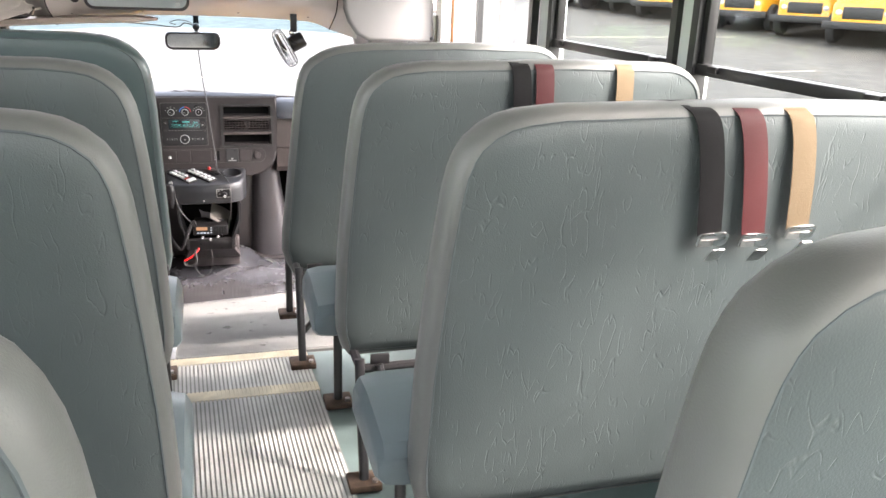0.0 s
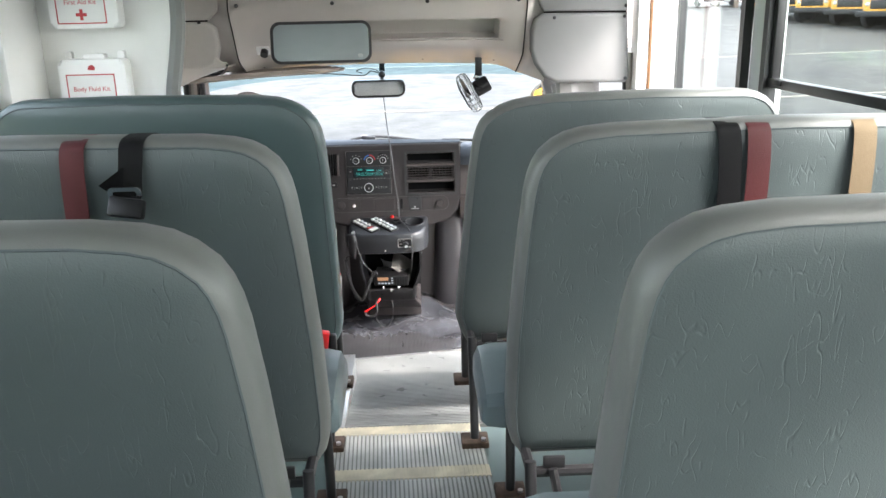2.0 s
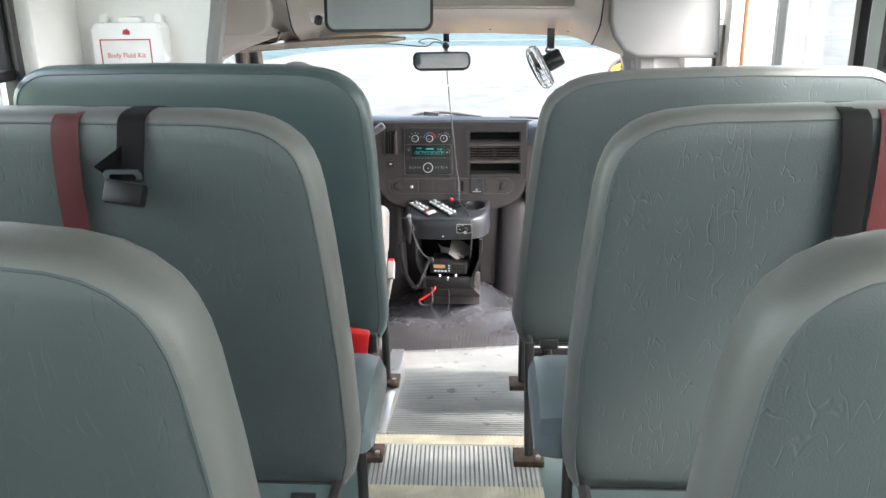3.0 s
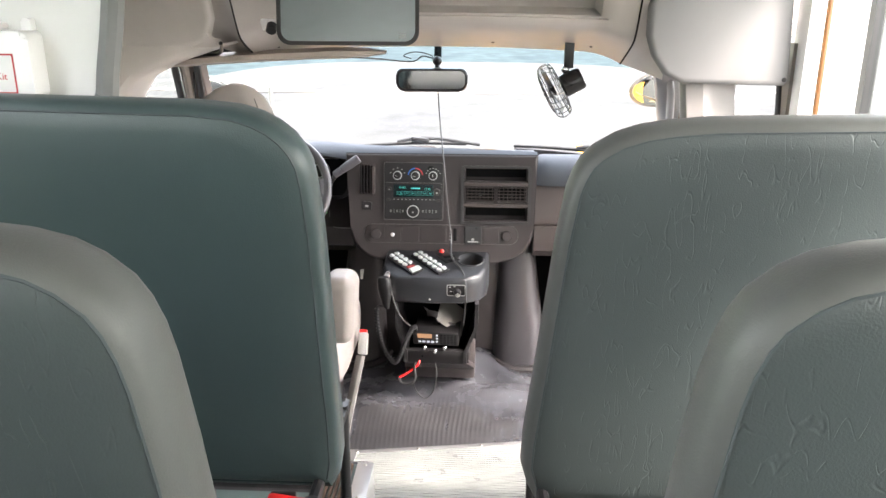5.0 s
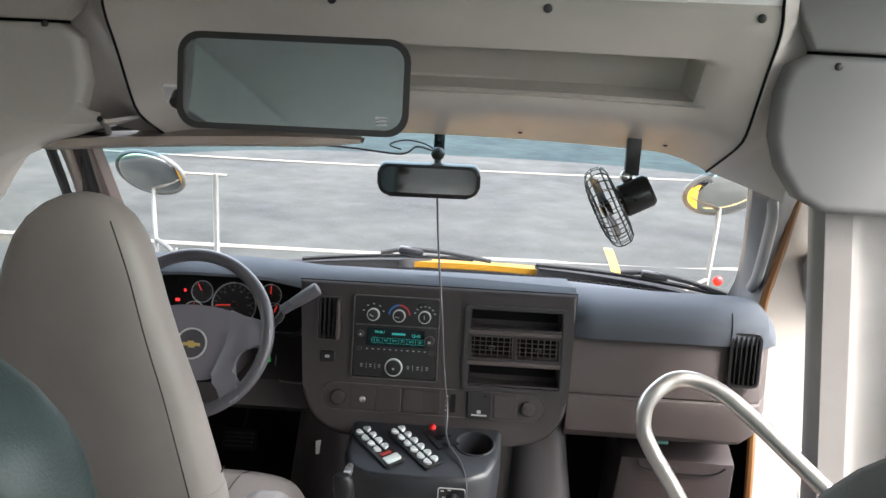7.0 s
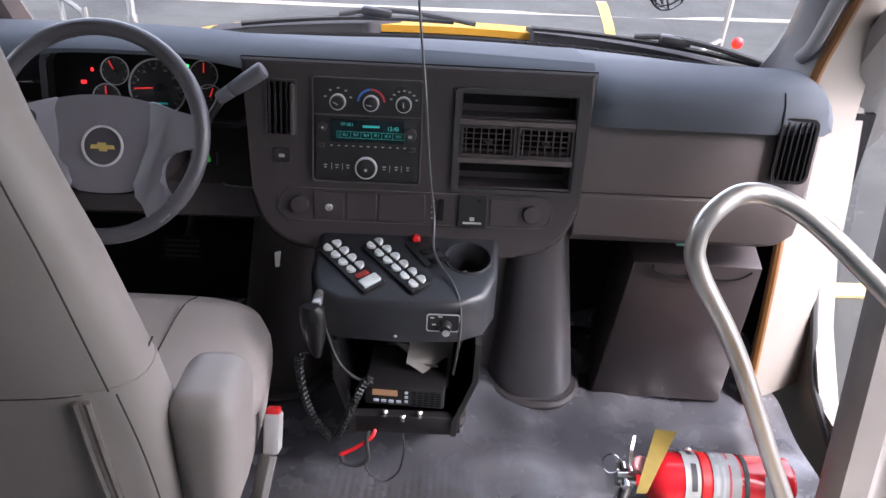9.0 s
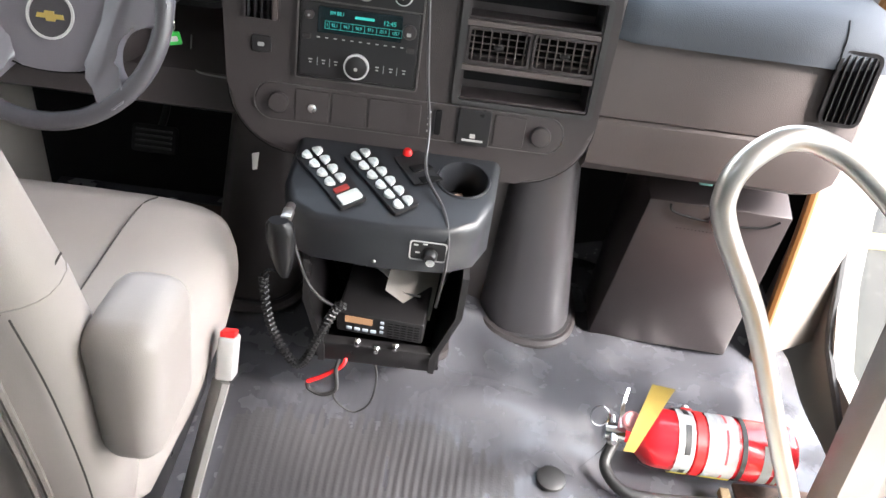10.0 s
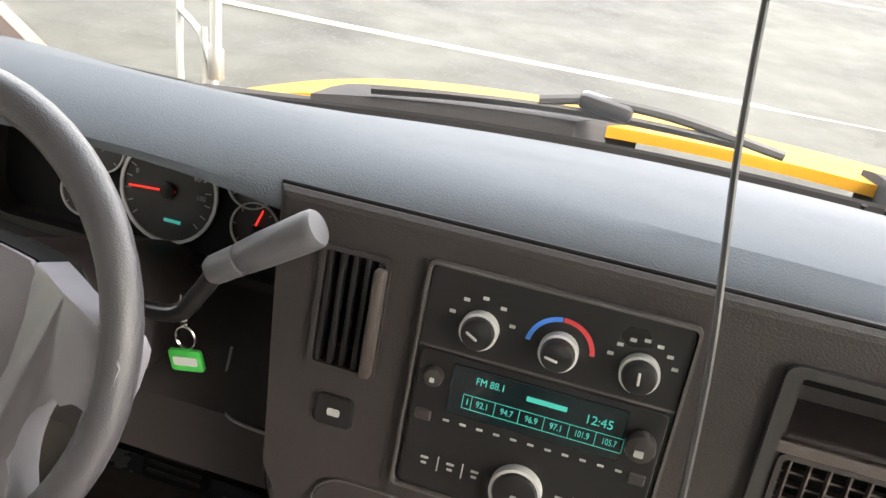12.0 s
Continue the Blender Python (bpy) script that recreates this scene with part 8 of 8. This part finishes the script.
bm = B()
sheet(bm, [[hood_pt(x, s) for x in np.linspace(-0.98, 0.98, 27)] for s in np.linspace(0.07, 1, 12)], 0.02)
part("hood_panel", bm, HOOD_YELLOW, hood)
COWL = mat("cowl_plastic", (0.042, 0.042, 0.045), 0.9, spec=0.05, bump=0.3, bs=300)
for a, b in ((-0.62, -0.12), (0.25, 0.90)):
    bm = B()
    sheet(bm, [[hood_pt(a + (b - a - (0.09 if b < 0 else 0.0) * (1 - q)) * k / 12, 0.17 * q, 0.010 + 0.005 * math.sin(math.pi * q)) for k in range(13)] for q in (-0.08, 0, 0.33, 0.66, 1)], 0.055)
    part("cowl_panel", bm, COWL, hood, "dark grey plastic cowl cover")
for sx in (-1, 1):
    bm = B()
    sheet(bm, [[(sx * 0.98, 4.6, 0.46), (sx * 0.98, 5.9, 0.10)], [(sx * 1.02, 4.6, -0.5), (sx * 1.02, 5.9, -0.5)]], 0.02, (-sx, 0, 0))
    part("fender", bm, YELLOW, hood)
bm = B()
sheet(bm, [[(0.64 + 0.05 * k + 0.020 * w, 5.74 - 0.10 * k, z) for w in (-1, 1)] for k, z in ((0.0, 0.435), (0.15, 0.420), (0.6, 0.36), (1.0, 0.28))], 0.012, (0, 1, 0))
part("hood_fin", bm, YELLOW, hood, "yellow upright fin at the bonnet's edge")
for x0, x1 in ((-0.53, 0.03), (0.24, 0.84)):
    wp = thing("wiper", ((x0 + x1) / 2, 4.66, 0.6), "black windscreen wiper lying on the cowl", "wiper", "windscreen wipers")
    def on(x, up=0.012):
        return Vector((x, 4.66 - 0.19 * (x / 0.85) ** 2 + 0.02, 0.600 + up - 0.03 * (x / 0.85) ** 2))
    bm = B()
    tube(bm, [on(x0 + (x1 - x0) * s, 0.006 + 0.005 * math.sin(math.pi * s)) for s in np.linspace(0, 1, 9)], 0.006, 6, 2, flat=1.6)
    part("blade", bm, RUBBER, wp)
    bm = B()
    mid = x0 + (x1 - x0) * 0.45
    tube(bm, [on(mid, 0.020), on(mid + 0.08, 0.032), on(mid + 0.2, 0.028), on(x1 + 0.06, 0.005)], 0.008, 7, 5)
    part("arm", bm, RUBBER, wp)
    bm = B()
    box(bm, on(mid + 0.10, 0.026), (0.085, 0.035, 0.026), 0.010, Matrix.Rotation(0.12, 3, "Y"))
    part("arm_hinge", bm, DASH_BLACK, wp)
ZINC = mat("dull_zinc", (0.15, 0.15, 0.145), 0.45, metal=0.5)
for sx, x, y, z in ((-1, -1.365, 5.40, 0.73), (1, 0.99, 5.25, 0.796)):
    xm = thing("crossview_mirror", (x, y, 0.2), "oval crossview mirror on a chrome post at the bus front", "mirror", "crossview mirrors")
    c = Vector((x, y, z))
    bm = B()
    tilt = Matrix.Rotation(radians(14 * sx), 3, "Z") @ Matrix.Rotation(radians(32), 3, "X")
    ball(bm, (0, 0, 0), 1.0, (0.158, 0.030, 0.110), None, 28)
    bmesh.ops.transform(bm, matrix=Matrix.Translation(c) @ tilt.to_4x4(), verts=bm.verts)
    part("mirror_bowl", bm, CONVEX, xm, "convex mirror bowl")
    bm = B()
    tube(bm, [c + tilt @ Vector((0.160 * math.cos(a), 0.0, 0.112 * math.sin(a))) for a in np.linspace(0, 6.283, 32, endpoint=False)], 0.010, 8, 1, True)
    part("mirror_rim", bm, mat("grey_rim", (0.10, 0.105, 0.105), 0.4) if "grey_rim" not in bpy.data.materials else bpy.data.materials["grey_rim"], xm)
    bm = B()
    tube(bm, [c + Vector((0, 0.05, -0.02)), c + Vector((sx * -0.01, 0.0, -0.13)), (x - sx * 0.06, y - 0.1, 0.36), (x - sx * 0.10, y - 0.15, 0.16)], 0.010, 8, 6)
    post = part("post", bm, ZINC, xm)
    bm = B()
    tube(bm, [(x - sx * 0.05, y - 0.08, 0.46), (x - sx * 0.16, y - 0.14, 0.40), (x - sx * 0.24, y - 0.2, 0.22)], 0.009, 8, 5)
    tube(bm, [(x - sx * 0.15, y - 0.13, 0.44), (x - sx * 0.17, y - 0.16, 0.30), (x - sx * 0.19, y - 0.2, 0.20)], 0.009, 8, 5)
    part("brace", bm, ZINC, post)
    if sx > 0:
        bm = B()
        ball(bm, (0.935, 5.0, 0.50), 0.019, (1, 0.5, 1))
        part("red_reflector", bm, RED_PLASTIC, xm)
side_box = B()
lathe(side_box, [(0.014, 0), (0.014, 0.05), (0.010, 0.055), (0.010, 0.30), (0.007, 0.32), (0, 0.32)], Matrix.Translation((-0.84, 4.68, 0.53)), 14)
single("mirror_post", side_box, ZINC, "chrome threaded post at the cowl corner", "post")


# ---- parked vehicles and trees, far off ----
def gz(x, y):
    return GZ + 0.026 * max(0, math.hypot(x, y - 3) - 6)


def wheel_part(name, x, y, parent, r=0.5, w=0.26):
    bm = B()
    lathe(bm, [(r * 0.55, -w / 2), (r * 0.95, -w / 2), (r, -w * 0.35), (r, w * 0.35), (r * 0.95, w / 2), (r * 0.55, w / 2)], Matrix.Translation((x, y, r)) @ axis((1, 0, 0)), 20)
    t = part(name, bm, TYRE, parent)
    bm = B()
    lathe(bm, [(0, -w * 0.40), (r * 0.56, -w * 0.42), (r * 0.56, w * 0.42), (0, w * 0.40)], Matrix.Translation((x, y, r)) @ axis((1, 0, 0)), 16)
    part("rim", bm, RUBBER, t)


def school_bus():
    """A parked yellow school bus about its base, nose towards -y."""
    t = thing("school_bus", (0, 0, 0), "parked yellow school bus with black trim", "school bus", "school buses parked in a row")
    bm = B()
    secs = []
    for y, in_ in ((0.0, 0.06), (0.10, 0.0), (9.3, 0.0), (9.42, 0.06)):
        secs.append([(x * (1.2 - in_), y, z) for x, z in ((-1, 0.55), (-1, 2.2), (-0.97, 2.6), (-0.85, 2.88), (-0.5, 3.02), (0.5, 3.02), (0.85, 2.88), (0.97, 2.6), (1, 2.2), (1, 0.55))])
    loft(bm, [s + [s[0]] for s in secs])
    part("body", bm, YELLOW, t)
    bm = B()
    loft(bm, [[(-1.215, y, 2.45), (-1.18, y, 2.62), (-1.03, y, 2.91), (-0.6, y, 3.06), (0.6, y, 3.06), (1.03, y, 2.91), (1.18, y, 2.62), (1.215, y, 2.45), (1.20, y, 2.44), (-1.20, y, 2.44)] for y in (0.22, 9.1)])
    part("roof", bm, WHITE, t, "white roof panel")
    bm = B()
    loft(bm, [[(x * w, y, z) for x, z in ((-1, 0.55), (-1, h - 0.25), (-0.8, h), (0.8, h), (1, h - 0.25), (1, 0.55))] for y, w, h in ((-1.55, 0.86, 1.35), (-1.45, 0.95, 1.48), (-0.6, 1.05, 1.58), (0.02, 1.12, 1.66))])
    part("bonnet", bm, YELLOW, t)
    bm = B()
    span(bm, -1.0, 1.0, -0.03, 0.02, 1.72, 2.48, 0.02)
    part("windscreen", bm, DARK_GLASS, t)
    bm = B()
    span(bm, -0.72, 0.72, -0.10, 0.03, 2.56, 2.86, 0.05)
    part("sign_board", bm, YELLOW, t)
    bm = B()
    span(bm, -1.15, 1.15, -1.72, -1.55, 0.48, 0.72, 0.04)
    part("bumper", bm, RUBBER, t)
    bm = B()
    span(bm, -0.6, 0.6, -1.57, -1.53, 0.80, 1.18, 0.02)
    part("grille", bm, RUBBER, t)
    for sx in (-1, 1):
        bm = B()
        ball(bm, (sx * 0.72, -1.53, 1.0), 0.12, (1, 0.4, 0.8))
        part("headlight", bm, KEYCAP, t)
        for i in range(9):
            bm = B()
            span(bm, sx * 1.195, sx * 1.21, 0.9 + i * 0.92, 0.9 + i * 0.92 + 0.74, 1.72, 2.38, 0.01)
            part("side_window", bm, DARK_GLASS, t)
        for z in (0.85, 1.25, 1.60):
            bm = B()
            span(bm, sx * 1.198, sx * 1.215, 0.15, 9.3, z - 0.035, z + 0.035)
            part("rub_rail", bm, RUBBER, t)
        for y in (-0.75, 6.6):
            wheel_part("wheel", sx * 1.02, y, t)
        bm = B()
        tube(bm, [(sx * 1.05, -0.3, 1.5), (sx * 1.35, -0.6, 1.9), (sx * 1.30, -0.5, 2.4)], 0.02, 6, 4)
        box(bm, (sx * 1.36, -0.6, 2.0), (0.22, 0.06, 0.42), 0.02)
        part("side_mirror", bm, RUBBER, t)
    return t


def car(color, label):
    t = thing("parked_van", (0, 0, 0), label, "van", "parked white vans")
    bm = B()
    loft(bm, [[(x * w, y, z) for x, z in ((-1, 0.35), (-1.0, 1.0), (-0.88, h), (0.88, h), (1.0, 1.0), (1, 0.35))] for y, w, h in ((-2.5, 0.86, 0.95), (-2.3, 0.95, 1.12), (-1.5, 1.0, 1.25), (-0.9, 1.0, 1.95), (-0.6, 1.0, 2.1), (2.4, 1.0, 2.1), (2.5, 0.95, 1.9))])
    part("body", bm, color, t)
    bm = B()
    sheet(bm, [[(-0.85, -1.42, 1.30), (0.85, -1.42, 1.30)], [(-0.78, -0.93, 1.90), (0.78, -0.93, 1.90)]], 0.02, (0, 1, 0.5))
    part("windscreen", bm, DARK_GLASS, t)
    for sx in (-1, 1):
        for a, b in ((-0.7, 0.2), (0.3, 1.2), (1.3, 2.2)):
            bm = B()
            span(bm, sx * 0.90, sx * 0.99, a, b, 1.25, 1.80, 0.01)
            part("side_window", bm, DARK_GLASS, t)
        for y in (-1.6, 1.6):
            wheel_part("wheel", sx * 0.9, y, t, 0.36, 0.22)
    bm = B()
    span(bm, -0.9, 0.9, -2.62, -2.48, 0.4, 0.65, 0.03)
    part("bumper", bm, RUBBER, t)
    return t


proto = school_bus()
spots = [(21.5 + 0.25 * math.sin(3 * i), 48.6 - 3.25 * i, 122) for i in range(12)]
for i, (x, y, a) in enumerate(spots):
    m = pose(x, y, gz(x, y), 0, 0, a - 180)
    if i == 0:
        proto.matrix_basis = m
    else:
        copy_thing(proto, m)
van = car(WHITE, "parked white passenger van on the far side of the lot")
for i, (x, y, a) in enumerate(((21.5, 71, 10), (24.5, 70.5, 10), (27.3, 70, 10), (30.0, 69.2, 10), (18.4, 71.5, 10))):
    m = pose(x, y, gz(x, y), 0, 0, a)
    if i == 0:
        van.matrix_basis = m
    else:
        copy_thing(van, m)


def tree(x, y, h, seed):
    rng = random.Random(seed)
    z0 = gz(x, y)
    t = thing("tree", (x, y, z0), "broad leafy green tree at the edge of the lot", "tree", "trees along the lot")
    bm = B()
    tube(bm, [(x, y, z0 - 0.1), (x + 0.1, y, z0 + h * 0.25), (x - 0.1, y + 0.1, z0 + h * 0.6)], 0.20, 8, 4)
    tips = []
    for k in range(7):
        a = k * 0.9 + rng.random()
        e = Vector((x + math.cos(a) * h * 0.28, y + math.sin(a) * h * 0.28, z0 + h * rng.uniform(0.5, 0.85)))
        tube(bm, [(x, y, z0 + h * (0.22 + 0.05 * k)), (x + math.cos(a) * h * 0.12, y + math.sin(a) * h * 0.12, z0 + h * (0.38 + 0.05 * k)), e], 0.07, 6, 4)
        tips.append(e)
    part("trunk", bm, BARK, t)
    vs, fs = [], []
    for k in range(2200):
        c = rng.choice(tips) + Vector((rng.gauss(0, h * 0.11), rng.gauss(0, h * 0.11), rng.gauss(0, h * 0.09)))
        u = Vector((rng.gauss(0, 1), rng.gauss(0, 1), rng.gauss(0, 1))).normalized()
        v = u.orthogonal().normalized()
        s = rng.uniform(0.20, 0.45)
        n0 = len(vs)
        vs += [c - u * s, c + v * s * 0.5, c + u * s, c - v * s * 0.5]
        fs.append((n0, n0 + 1, n0 + 2, n0 + 3))
    me = bpy.data.meshes.new("crown")
    me.from_pydata([tuple(p - Vector((x, y, z0))) for p in vs], [], fs)
    me.materials.append(LEAF)
    ob = new("crown", me)
    ob.parent = t
    return t


for i, (x, y, h) in enumerate(((-19, 26, 7.5), (-26, 33, 9), (-16, 40, 8), (-30, 20, 9), (17, 72, 9), (26, 66, 10), (33, 60, 10), (40, 55, 11), (46, 47, 10), (50, 39, 10), (54, 30, 10), (-40, 45, 11), (-22, 52, 10), (31, 52, 9), (34, 45, 9), (35, 38, 9), (36, 31, 9), (37, 24, 9))):
    tree(x, y, h, 11 + i)
bm = B()
cyl(bm, (-8.9, 17.5, gz(-8.9, 17.5) - 0.1), (-8.9, 17.5, 6.5), 0.07, 0.05, 12)
single("light_pole", bm, WHITE, "thin white lamp post on the grass verge", "lamp post")
